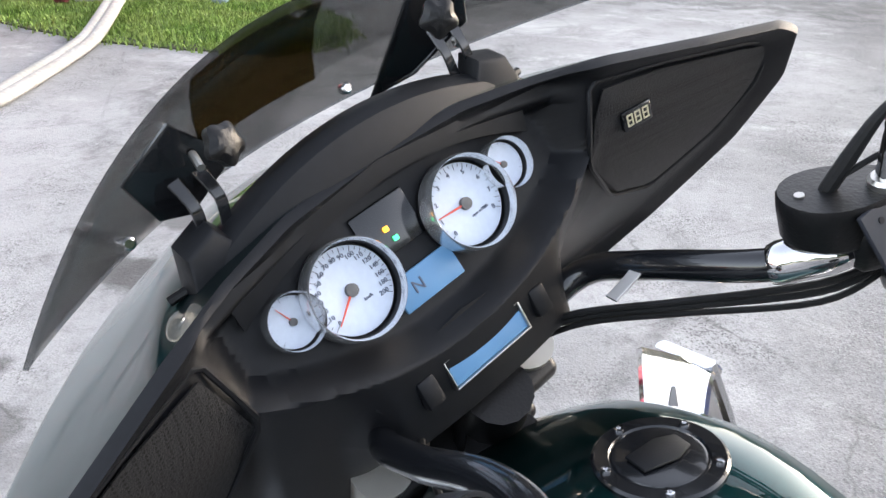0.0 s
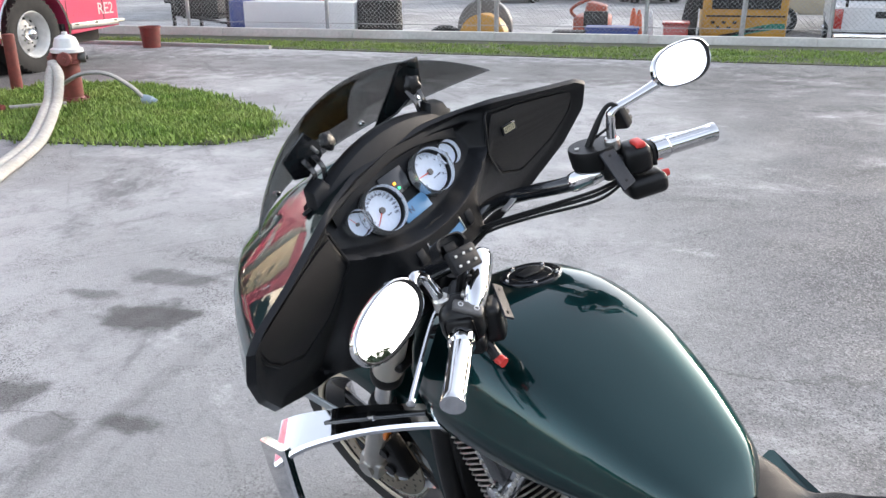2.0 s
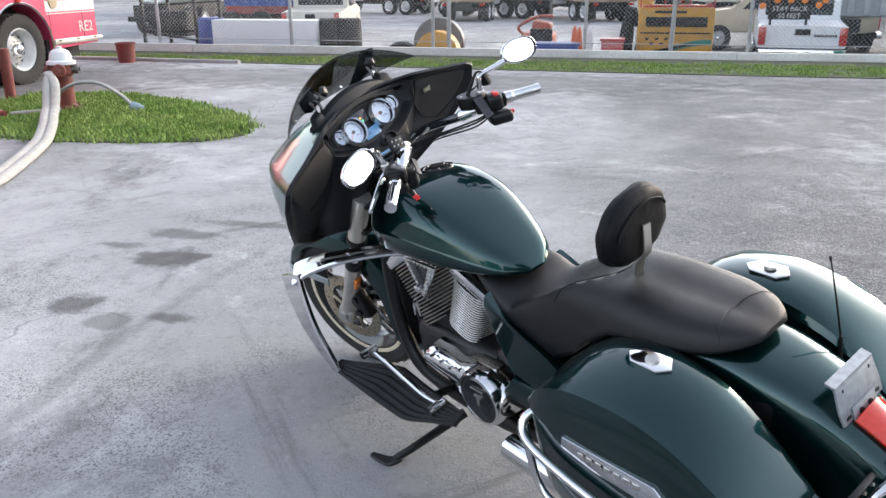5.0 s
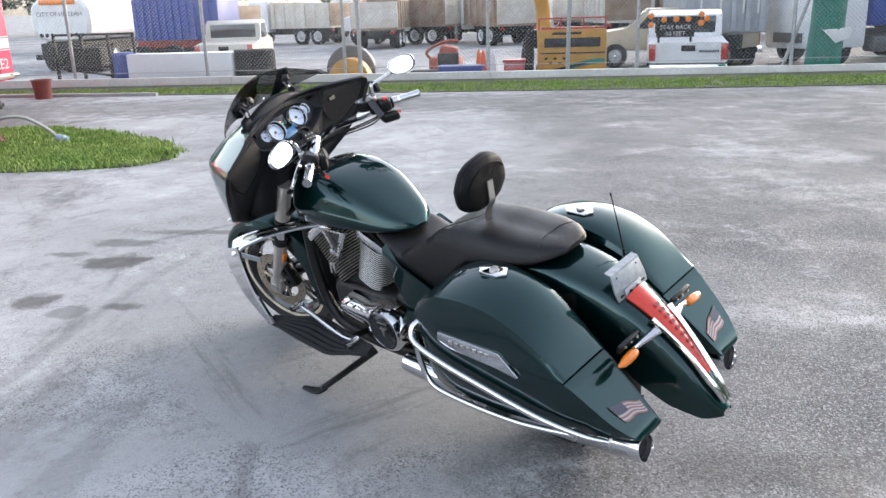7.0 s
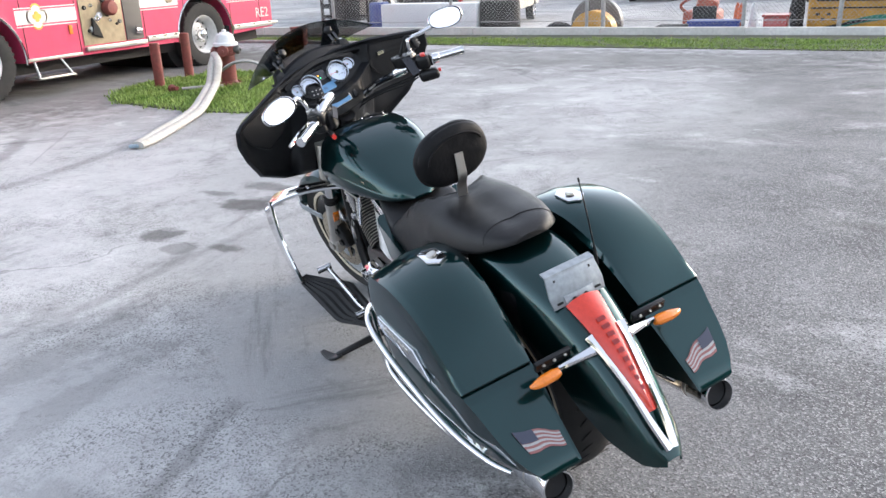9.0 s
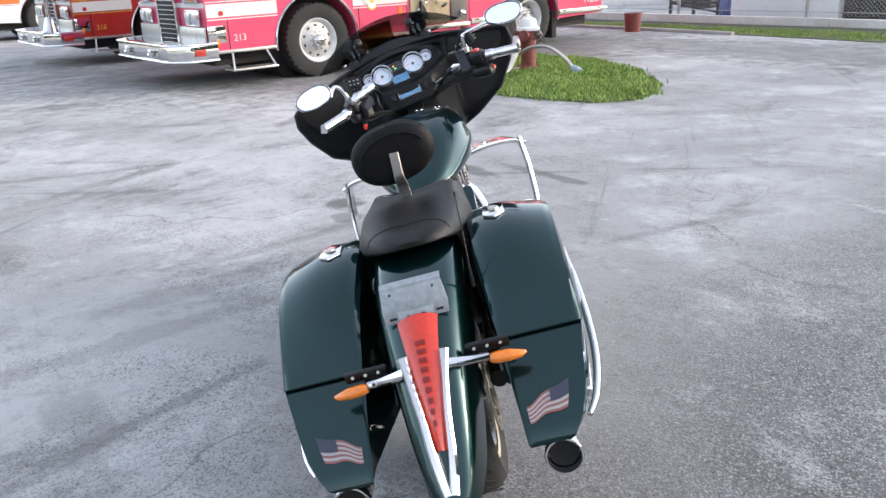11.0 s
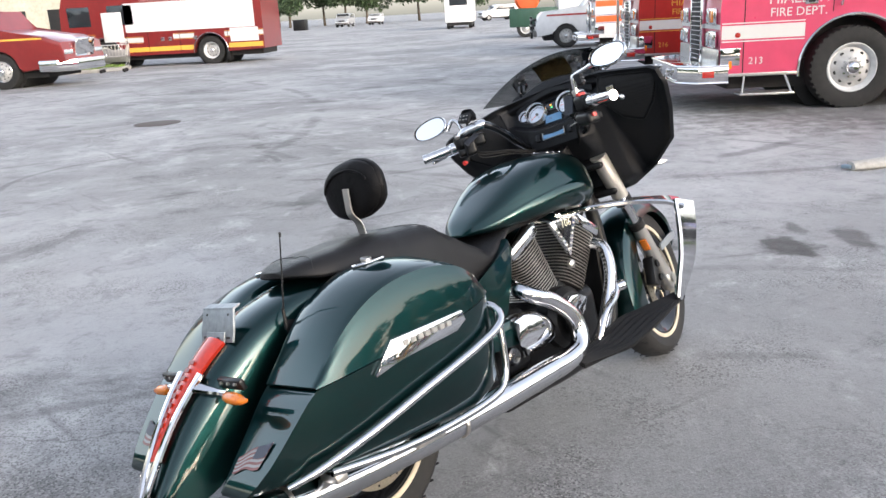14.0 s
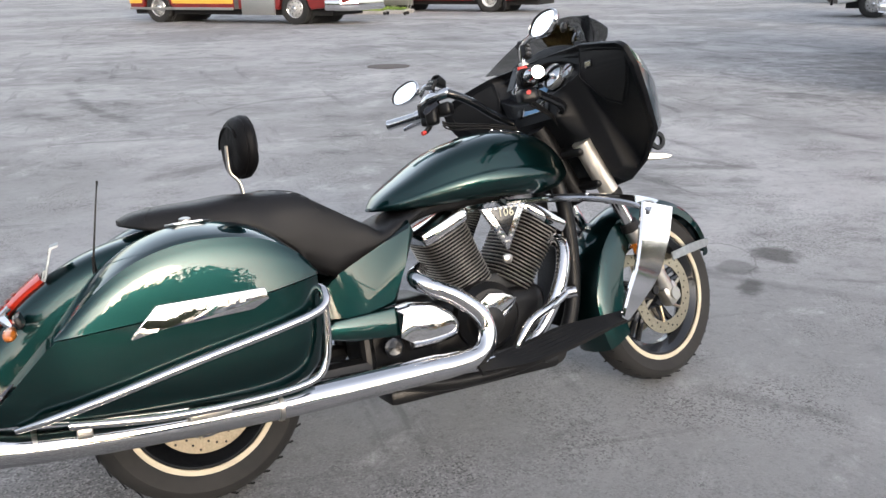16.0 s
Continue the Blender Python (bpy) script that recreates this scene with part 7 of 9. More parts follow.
def truck_wheel(parent, x, y, r, out, hub=None, inset=0.0):
    """A wheel whose outer face looks along out (+1 or -1) on x."""
    c = Vector((x, y, r - 0.012))
    bm = bm_new()
    w = 0.30
    lathe(bm, c, (out, 0, 0), [(r * 0.58, -w), (r * 0.93, -w), (r, -w + 0.03), (r, -0.05), (r * 0.965, -0.012), (r * 0.85, 0.0), (r * 0.64, -0.01), (r * 0.57, -0.03)], 44, loop=True)
    for k in range(40):
        a = 2 * math.pi * k / 40
        box(bm, c + Vector((-out * 0.06, math.cos(a) * r * 0.985, math.sin(a) * r * 0.985)), (0.09, 0.02, 0.03), Matrix.Rotation(a, 3, "X"))
    wh = part("wheel", bm, M_TRUCK_TYRE, parent)
    bm = bm_new()
    q = -0.10 - inset
    lathe(bm, c, (out, 0, 0), [(r * 0.60, -0.02), (r * 0.585, -0.012), (r * 0.555, -0.025), (r * 0.53, -0.05), (r * 0.50, q + 0.01), (r * 0.485, q), (r * 0.52, q - 0.02), (r * 0.60, -0.06)], 36, loop=True)
    rim = part("rim", bm, hub or M_HUB, wh)
    bm = bm_new()
    lathe(bm, c, (out, 0, 0), [(r * 0.49, q), (r * 0.42, q + 0.012), (r * 0.30, q + 0.035), (r * 0.26, q + 0.05), (r * 0.17, q + 0.055), (r * 0.16, q + 0.075)], 36)
    part("wheel_disc", bm, M_WHEEL_DISC, rim)
    bm = bm_new()
    lathe(bm, c, (out, 0, 0), [(r * 0.165, q + 0.05), (r * 0.16, q + 0.11), (r * 0.12, q + 0.14), (r * 0.06, q + 0.152), (0.001, q + 0.154)], 24)
    part("hub_cap", bm, M_CHROME, rim)
    bm = bm_new()
    for k in range(10):
        a = 2 * math.pi * k / 10
        p = c + Vector((out * (q + 0.045), math.cos(a) * r * 0.235, math.sin(a) * r * 0.235))
        rod(bm, p, p + Vector((out * 0.025, 0, 0)), 0.014, seg=6)
    part("lug_nut_ring", bm, M_CHROME, rim, kind="stuff")
    bm = bm_new()
    for k in range(10):
        a = 2 * math.pi * (k + 0.5) / 10
        p = c + Vector((out * (q + 0.02), math.cos(a) * r * 0.385, math.sin(a) * r * 0.385))
        rod(bm, p, p + Vector((-out * 0.03, 0, 0)), r * 0.05, seg=8)
    part("hand_hole_ring", bm, M_DARK, rim, kind="stuff")
    return wh


def arch(yc, zc, r, y_from, n=14):
    """Points along an arch, from the greater y to the smaller."""
    a0 = math.asin(max(-1, min(1, (0.45 - zc) / r)))
    return [(yc + r * math.cos(a), zc + r * math.sin(a)) for a in (a0 + (math.pi - 2 * a0) * k / n for k in range(n + 1))]


def plate(name, bm_pts, x, d, material, parent, label="", bev=0.003):
    """A thin plate on a truck's side: (y, z) outline at x, proud by d."""
    bm = bm_new()
    prism(bm, [(x, y, z) for y, z in bm_pts], (d, 0, 0), bev)
    return part(name, bm, material, parent, label)


def rect(y0, z0, y1, z1):
    return [(y0, z0), (y1, z0), (y1, z1), (y0, z1)]


def fire_engine(name, m, paint, stripe, label, rear=8.25, text_mat=None, front_y=0.5, lettering=True, number="", grille=True, pump=True, stripe_edge=None, detail=True):
    """Faces -y, near side at x = 0, 2.45 m wide; the bumper's face at y = 0."""
    t = thing(name, m, label, "fire truck", "parked fire trucks")
    fw, rw, R_ = 2.15, 6.38, 0.52
    outline = [(front_y, 0.50), (front_y - 0.02, 1.3), (front_y + 0.06, 2.25), (front_y + 0.25, 2.85), (3.75, 2.88), (3.80, 2.45), (rear, 2.45), (rear, 0.50)]
    outline += arch(rw, 0.50, 0.66, 0) + arch(fw, 0.50, 0.66, 0)
    bm = bm_new()
    prism(bm, [(0, y, z) for y, z in outline], (-2.45, 0, 0))
    body = part("body", bm, paint, t)
    bm = bm_new()
    box(bm, (-1.225, (front_y + rear) / 2, 0.46), (1.9, rear - front_y - 0.3, 0.36))
    for yc in (fw, rw):
        lathe(bm, (-0.34, yc, 0.50), (-1, 0, 0), [(0.655, 0), (0.655, 1.75)], 28)
    part("chassis", bm, M_DARK, t)
    for yc, inset in ((fw, -0.02), (rw, 0.07)):
        truck_wheel(t, 0.0 - (0.0 if inset < 0 else 0.02), yc, R_, 1, inset=inset)
        truck_wheel(t, -2.45, yc, R_, -1, inset=inset)
        bm = bm_new()
        pts = [(0.006, yc + 0.675 * math.cos(a), 0.50 + 0.675 * math.sin(a)) for a in (radians(-6) + (math.pi + radians(12)) * k / 24 for k in range(25))]
        blade(bm, pts, [0.03, 0.03], 0.035, (1, 0, 0), 1)
        part("wheel_trim", bm, M_CHROME, t, "bright wheel arch trim")
    plate("mud_flap", rect(rw + 0.58, 0.12, rw + 0.70, 0.60), -0.05, -0.4, M_RUBBER, t)
    # bumper
    bm = bm_new()
    prism(bm, [(0.02, 0.60, 0.39), (0.02, 0.22, 0.39), (-0.25, 0.0, 0.39), (-2.20, 0.0, 0.39), (-2.47, 0.22, 0.39), (-2.47, 0.60, 0.39)], (0, 0, 0.215), 0.012)
    bump = part("bumper", bm, M_CHROME, t, "deep chrome front bumper")
    bm = bm_new()
    for z in (0.39, 0.605):
        tube(bm, [(0.03, 0.60, z), (0.03, 0.215, z), (-0.25, -0.012, z), (-2.20, -0.012, z), (-2.48, 0.215, z), (-2.48, 0.60, z)], 0.014, 8, 0)
    part("bumper_rim", bm, M_CHROME, bump)
    for x in (-0.75, -1.70):
        bm = bm_new()
        box(bm, (x, -0.03, 0.49), (0.05, 0.05, 0.12), None, 0.012)
        part("tow_hook", bm, M_CHROME, bump)
        bm = bm_new()
        lathe(bm, (x - 0.12, -0.01, 0.49), (0, -1, 0), [(0.05, 0), (0.05, 0.02), (0.035, 0.03), (0.001, 0.015)], 14)
        part("horn", bm, M_CHROME, bump)
    plate("bumper_lamp", rect(0.27, 0.46, 0.42, 0.54), 0.022, 0.012, M_RED_LENS, bump)
    # front face
    fy = front_y - 0.02
    if grille:
        bm = bm_new()
        box(bm, (-1.225, fy - 0.02, 1.02), (0.62, 0.05, 0.86), None, 0.02)
        g = part("grille", bm, M_DARK, t, "black grille with chrome surround")
        bm = bm_new()
        for k in range(13):
            box(bm, (-1.225, fy - 0.05, 0.64 + 0.064 * k), (0.58, 0.012, 0.012))
        for x in (-1.225 - 0.33, -1.225 + 0.33):
            box(bm, (x, fy - 0.03, 1.02), (0.035, 0.06, 0.9), None, 0.008)
        for z in (0.58, 1.46):
            box(bm, (-1.225, fy - 0.03, z), (0.69, 0.06, 0.035), None, 0.008)
        part("grille_bar", bm, M_CHROME, g)
    for sx in (-0.36, -2.09):
        for z, mm in ((0.93, M_HEADLIGHT), (1.22, M_AMBER)):
            bm = bm_new()
            box(bm, (sx, fy - 0.025, z), (0.44, 0.06, 0.21), None, 0.02)
            hb = part("headlight_box", bm, M_CHROME, t, "chrome headlight bezel")
            for k in (-1, 1):
                bm = bm_new()
                box(bm, (sx + 0.10 * k, fy - 0.058, z), (0.165, 0.02, 0.15), None, 0.012)
                part("lens", bm, M_HEADLIGHT if (k * (1 if sx > -1 else -1) < 0 or mm is M_HEADLIGHT) else mm, hb)
    bm = bm_new()
    box(bm, (-1.225, fy - 0.012, 0.70), (2.40, 0.03, 0.22), None, 0.008)
    part("front_skirt", bm, M_TREAD, t)
    plate("corner_wrap", rect(fy + 0.01, 0.60, fy + 0.26, 0.82), 0.002, 0.006, M_CHROME, t, "bright corner plate")
    bm = bm_new()
    box(bm, (-1.225, fy + 0.03, 1.85), (2.2, 0.06, 0.75), None, 0.05)
    part("windscreen", bm, M_WINDOW, t)
    for y0, y1 in ((0.85, 1.75), (2.45, 3.45)):
        plate("cab_window", rect(y0, 1.62, y1, 2.35), 0.002, 0.006, M_WINDOW, t)
    # stripes
    e = stripe_edge or stripe
    for y0, y1, z0, z1 in ((front_y, fw - 0.62, 0.93, 1.10), (fw + 0.62, 3.75, 0.94, 1.12), (4.95, rw - 0.60, 1.02, 1.18), (rw + 0.60, rear, 1.02, 1.18)):
        plate("side_stripe", rect(y0, z0, y1, z1), 0.001, 0.004, stripe, t, bev=0)
        for z in (z0 - 0.035, z1 + 0.02):
            plate("pin_stripe", rect(y0, z, y1, z + 0.014), 0.001, 0.004, e, t, bev=0)
    plate("front_stripe_band", rect(front_y - 0.024, 1.06, front_y - 0.02, 1.12), 0, -2.45, stripe, t, bev=0)
    if detail:
        # doors, handles, steps, skirts
        for y in (0.78, 1.86, 2.86, 3.74):
            plate("door_gap", rect(y - 0.006, 0.50 if y > 2.8 or y < 1 else 1.22, y + 0.006, 2.5), 0.0005, 0.003, M_DARK, t, bev=0)
        for y in (1.60, 3.46):
            plate("door_latch", rect(y - 0.09, 1.32, y + 0.07, 1.42), 0.002, 0.014, M_CHROME, t, "chrome door latch")
            plate("latch_pocket", rect(y - 0.05, 1.34, y + 0.03, 1.40), 0.016, 0.004, M_DARK, t)
        for y in (1.95, 3.62):
            bm = bm_new()
            tube(bm, [(0.002, y, 1.32), (0.05, y, 1.34), (0.05, y, 1.95), (0.002, y, 1.98)], 0.014, 8, 3)
            part("grab_rail", bm, M_CHROME, t, "chrome grab rail")
        for y in (0.80, 1.45):
            plate("marker_lamp", [(y - 0.10 + 0.035 * math.cos(a), 0.98 + 0.035 * math.sin(a)) for a in (2 * math.pi * k / 12 for k in range(12))], 0.004, 0.012, M_RED_LENS, t) if y < 1 else None
        plate("skirt_trim", rect(0.55, 0.46, 1.47, 0.50), 0.002, 0.012, M_TREAD, t, "bright lower trim")
        plate("skirt_trim", rect(2.84, 0.46, 3.75, 0.50), 0.002, 0.012, M_TREAD, t, "bright lower trim")
        for y0, y1 in ((0.72, 1.40), (2.85, 3.45)):
            bm = bm_new()
            box(bm, (0.0, (y0 + y1) / 2, 0.24), (0.30, y1 - y0, 0.03), None, 0.006)
            for y in (y0 + 0.03, y1 - 0.03):
                rod(bm, (0.13, y, 0.24), (-0.02, y + (0.06 if y < (y0 + y1) / 2 else -0.06), 0.48), 0.014, seg=8)
            part("cab_step", bm, M_TREAD, t, "hanging cab step")
        plate("marker", rect(3.58, 0.76, 3.64, 0.88), 0.002, 0.012, M_AMBER, t)
        plate("marker", rect(0.60, 0.56, 0.64, 0.66), 0.002, 0.012, M_AMBER, t)
        for y in (5.0, 5.9, 7.05, rear - 0.35):
            plate("locker_gap", rect(y - 0.006, 0.55, y + 0.006, 2.3), 0.0005, 0.003, M_DARK, t, bev=0)
        for y0, y1 in ((5.02, 5.70), (7.08, rear - 0.04)):
            plate("locker_sill", rect(y0, 0.52, y1, 0.60), 0.002, 0.03, M_TREAD, t, "tread plate locker sill")
            for y in (y0 + 0.1, (y0 + y1) / 2, y1 - 0.1):
                bm = bm_new()
                rod(bm, (0.02, y - 0.05, 0.585), (0.035, y + 0.05, 0.585), 0.012, seg=8)
                part("sill_fitting", bm, M_DARK, t)
        for y in (rw - 0.92 + 0.12, rw + 0.78):
            plate("fuel_door", [(y + 0.10 * math.cos(a) ** 1, 1.17 + 0.11 * math.sin(a)) for a in (2 * math.pi * k / 10 for k in range(10))], 0.002, 0.02, M_PANEL, t, "tan fuel door")
        plate("beacon_box", rect(rw - 0.05, 1.19, rw + 0.05, 1.34), 0.002, 0.03, M_RED_LENS, t)
        for y in (rear - 0.62,):
            plate("locker_latch", rect(y, 1.36, y + 0.22, 1.41), 0.002, 0.016, M_CHROME, t)
    if pump and detail:
        for z, hgt, mm in ((1.98, 0.10, M_WHITE_STICKER), (1.82, 0.12, M_DARK), (1.82, 0.12, M_GOLD), (1.64, 0.16, M_CAST)):
            y0 = rear - 0.62 + (0.16 if mm is M_GOLD else 0.0)
            plate("sticker", rect(y0, z, y0 + (0.14 if z == 1.82 else 0.28), z + hgt), 0.001, 0.005, mm, t, bev=0)
    if pump:
        plate("running_board", rect(3.80, 0.50, 4.96, 0.56), 0.0, 0.06, M_TREAD, t, "tread plate running board")
        pp = plate("pump_panel", rect(3.80, 0.58, 4.58, 2.20), 0.001, 0.012, M_PANEL, t, "tan pump panel with gauges and valves")
        plate("panel_strut", rect(4.60, 0.58, 4.94, 2.45), 0.001, 0.02, M_CAST, t, "grey pump strut")
        rng = random.Random(4)
        for k in range(30):
            y, z = 3.88 + 0.62 * rng.random(), 0.70 + 1.35 * rng.random()
            r = rng.choice((0.02, 0.025, 0.03, 0.045))
            bm = bm_new()
            lathe(bm, (0.012, y, z), (1, 0, 0), [(r, 0), (r, 0.02), (r * 0.8, 0.03), (0.001, 0.028)], 12)
            part("gauge", bm, rng.choice((M_CHROME, M_DARK, M_WHITE, M_CAST)), pp)
        bm = bm_new()
        lathe(bm, (0.012, 4.30, 1.07), (1, 0, 0), [(0.10, 0), (0.11, 0.03), (0.11, 0.10), (0.09, 0.13), (0.03, 0.14), (0.001, 0.14)], 20)
        part("suction_cap", bm, M_HYDRANT, pp, "dull red suction cap")
        bm = bm_new()
        prism(bm, [(0.012, 3.95, 0.72), (0.012, 4.12, 0.66), (0.012, 4.08, 0.80), (0.012, 3.98, 0.95)], (0.05, 0, 0), 0.01)
        part("discharge", bm, M_DARK, pp)
        bm = bm_new()
        rod(bm, (0.03, 4.77, 0.72), (0.03, 4.86, 0.70), 0.05, seg=12)
        part("strut_lamp", bm, M_CHROME, pp)
        # emblem on the rear cab door
        yc, zc = 3.10, 1.03
        for rr, mm, d in ((0.17, M_GOLD, 0.004), (0.145, M_WHITE_STICKER, 0.007), (0.07, M_GOLD, 0.010)):
            pts = []
            for q in range(32):
                a = 2 * math.pi * q / 32
                w = rr * (0.60 + 0.40 * abs(math.cos(2 * a)) ** 0.5)
                pts.append((yc + w * math.cos(a), zc + w * math.sin(a)))
            plate("emblem", pts, 0.001, d, mm, t, "gold and white cross emblem", 0)
    if lettering:
        tm = text_mat or M_WHITE_STICKER

        def side_words(txt, y, z, size):
            words("lettering", txt, size, tm, t, facing((0.006, y, z), (1, 0, 0)) @ Matrix.Scale(1.0, 4))
        side_words("HIALEAH", 1.32 + 0.12, 1.40, 0.185)
        side_words("FIRE DEPT.", 1.32 + 0.12, 1.235, 0.15)
        if pump:
            side_words("CLASS 1", 2.35, 1.475, 0.15)
            side_words("FIRE DEPT.", 2.35, 1.37, 0.075)
        if number:
            side_words(number, 0.94, 0.65, 0.125)
    return t


pink = fire_engine("fire_truck", pose(-7.80, 2.72, 0), M_PINK, M_WHITE_STICKER, "bright pink fire engine with white stripes and chrome bumper, parked", rear=8.22, number="213")
words("lettering", "RE2", 0.24, M_WHITE_STICKER, pink, facing((0.006, 7.93, 0.76), (1, 0, 0)))
bm = bm_new()
box(bm, (-1.225, 8.32, 0.56), (2.4, 0.2, 0.05), None, 0.01)
part("tailboard", bm, M_TREAD, pink, "tread plate tailboard")
red = fire_engine("fire_truck", pose(-12.85, 2.42, 0), M_RED, M_WHITE_STICKER, "red fire engine with a white stripe and chrome bumper, parked", text_mat=M_GOLD, number="216", pump=False, stripe_edge=M_GOLD)
white_t = fire_engine("fire_truck", pose(-21.6, 2.45, 0), M_WHITE_GLOSS, M_ORANGE_STRIPE, "white fire rescue truck with orange and blue stripes, parked", lettering=False, pump=False, stripe_edge=M_BLUE_STRIPE, detail=False)
plate("upper_stripe", rect(0.5, 1.36, 3.7, 1.52), 0.001, 0.004, M_ORANGE_STRIPE, white_t, bev=0)
plate("upper_stripe", rect(0.5, 1.58, 3.7, 1.70), 0.001, 0.004, M_BLUE_STRIPE, white_t, bev=0)
bm = bm_new()
lathe(bm, (-0.25, 0.15, 0.605), (0, 0, 1), [(0.15, 0), (0.16, 0.02), (0.12, 0.07), (0.09, 0.2), (0.05, 0.27), (0.001, 0.28)], 20)
part("bell", bm, M_CHROME, red, "chrome bell on the bumper")
bm = bm_new()
rod(bm, (0.0, 0.1, 0.60), (0.0, 0.1, 1.9), 0.025, seg=10)
part("flag_mast", bm, M_CHROME, red)
# rescue engine on the far side of the lot, near side towards the lot
far = fire_engine("fire_truck", pose(-28.4, -17.4, 0), M_MAROON, M_WHITE_STICKER, "dark red rescue engine with yellow stripe and white top, parked", rear=8.5, text_mat=M_GOLD, lettering=False, pump=False, stripe_edge=M_GOLD, detail=False)
plate("yellow_band", rect(3.1, 0.58, 5.7, 0.75), 0.002, 0.006, M_YELLOW_STRIPE, far, bev=0)
plate("yellow_band", rect(7.1, 0.58, 8.45, 0.75), 0.002, 0.006, M_YELLOW_STRIPE, far, bev=0)
plate("white_top", rect(3.1, 1.32, 8.2, 2.4), 0.002, 0.006, M_WHITE_GLOSS, far, bev=0)
plate("white_locker", rect(7.2, 0.80, 8.3, 1.30), 0.002, 0.008, M_WHITE_GLOSS, far, bev=0)
for y in (3.1, 3.95, 5.2, 7.1):
    plate("locker_gap", rect(y - 0.008, 0.52, y + 0.008, 1.34), 0.004, 0.005, M_DARK, far, bev=0)
for y in (4.45, 4.75, 5.75):
    plate("latch", rect(y, 0.95, y + 0.14, 1.08), 0.006, 0.012, M_CHROME, far)
plate("step_box", rect(0.9, 0.25, 3.05, 0.72), 0.0, 0.05, M_TREAD, far, "tread plate step box")
plate("white_door", rect(2.2, 1.0, 3.0, 2.1), 0.002, 0.02, M_WHITE_GLOSS, far)
words("lettering", "HIALEAH", 0.15, M_GOLD, far, facing((0.006, 1.55, 1.27), (1, 0, 0)))
words("lettering", "FIRE DEPT.", 0.12, M_GOLD, far, facing((0.006, 1.55, 1.12), (1, 0, 0)))

# conventional-cab rescue truck facing +y
amb = thing("rescue_truck", pose(-19.3, -20.6, 0), "dark red long-nosed rescue truck with chrome bumper and yellow stripe, parked", "fire truck", "parked fire trucks")
bm = bm_new()
outline = [(0.0, 0.45), (0.0, 2.9), (4.6, 2.9), (4.75, 2.2), (6.3, 2.15), (6.65, 1.62), (8.15, 1.40), (8.62, 1.22), (8.70, 0.72), (8.3, 0.55)] + arch(6.75, 0.50, 0.60, 0) + arch(1.2, 0.50, 0.64, 0)
prism(bm, [(0, y, z) for y, z in outline], (-2.3, 0, 0), 0.05)
part("body", bm, M_MAROON, amb)
bm = bm_new()
box(bm, (-1.15, 4.0, 0.45), (1.8, 8.0, 0.36))
for yc in (1.2, 6.75):
    lathe(bm, (-0.30, yc, 0.50), (-1, 0, 0), [(0.59, 0), (0.59, 1.7)], 28)
part("chassis", bm, M_DARK, amb)
for yc, ins in ((1.2, 0.07), (6.75, -0.02)):
    truck_wheel(amb, -0.02, yc, 0.50, 1, M_ALU_WHEEL, ins)
    truck_wheel(amb, -2.28, yc, 0.50, -1, M_ALU_WHEEL, ins)
bm = bm_new()
prism(bm, [(0.03, 7.9, 0.42), (0.03, 8.45, 0.42), (-0.35, 8.85, 0.42), (-1.95, 8.85, 0.42), (-2.33, 8.45, 0.42), (-2.33, 7.9, 0.42)], (0, 0, 0.33), 0.04)
part("bumper", bm, M_CHROME, amb, "chrome front bumper")
bm = bm_new()
box(bm, (-1.15, 8.70, 1.05), (1.05, 0.10, 0.55), Matrix.Rotation(radians(-12), 3, "X"), 0.06)
part("grille", bm, M_CHROME, amb, "chrome grille")
for x in (-0.28, -2.02):
    bm = bm_new()
    box(bm, (x, 8.50, 0.93), (0.46, 0.42, 0.14), Matrix.Rotation(radians(6), 3, "X"), 0.05)
    part("headlight", bm, M_HEADLIGHT, amb)
plate("step_tank", rect(4.75, 0.28, 6.05, 0.80), 0.0, 0.03, M_TREAD, amb, "bright step and tank cover")
plate("yellow_band", rect(0.0, 0.62, 0.55, 0.80), 0.002, 0.006, M_YELLOW_STRIPE, amb, bev=0)
plate("yellow_band", rect(1.85, 0.62, 4.4, 0.80), 0.002, 0.006, M_YELLOW_STRIPE, amb, bev=0)
plate("yellow_band", rect(4.8, 1.32, 8.1, 1.37), 0.002, 0.006, M_YELLOW_STRIPE, amb, bev=0)
plate("body_gap", rect(4.45, 0.45, 4.62, 2.2), 0.002, 0.01, M_CAST, amb, bev=0)
plate("sill", rect(0.0, 0.42, 4.4, 0.50), 0.0, 0.03, M_TREAD, amb)
for y in (1.95, 3.1):
    plate("locker_gap", rect(y - 0.008, 0.52, y + 0.008, 2.3), 0.003, 0.004, M_DARK, amb, bev=0)
    plate("latch", rect(y + 0.5, 1.05, y + 0.64, 1.18), 0.006, 0.012, M_CHROME, amb)
plate("cab_window", rect(4.95, 1.55, 6.2, 2.1), 0.003, 0.006, M_WINDOW, amb)
words("lettering", "HIALEAH", 0.16, M_GOLD, amb, facing((0.006, 5.55, 1.24), (1, 0, 0)))
words("lettering", "FIRE DEPT.", 0.13, M_GOLD, amb, facing((0.006, 5.55, 1.07), (1, 0, 0)))


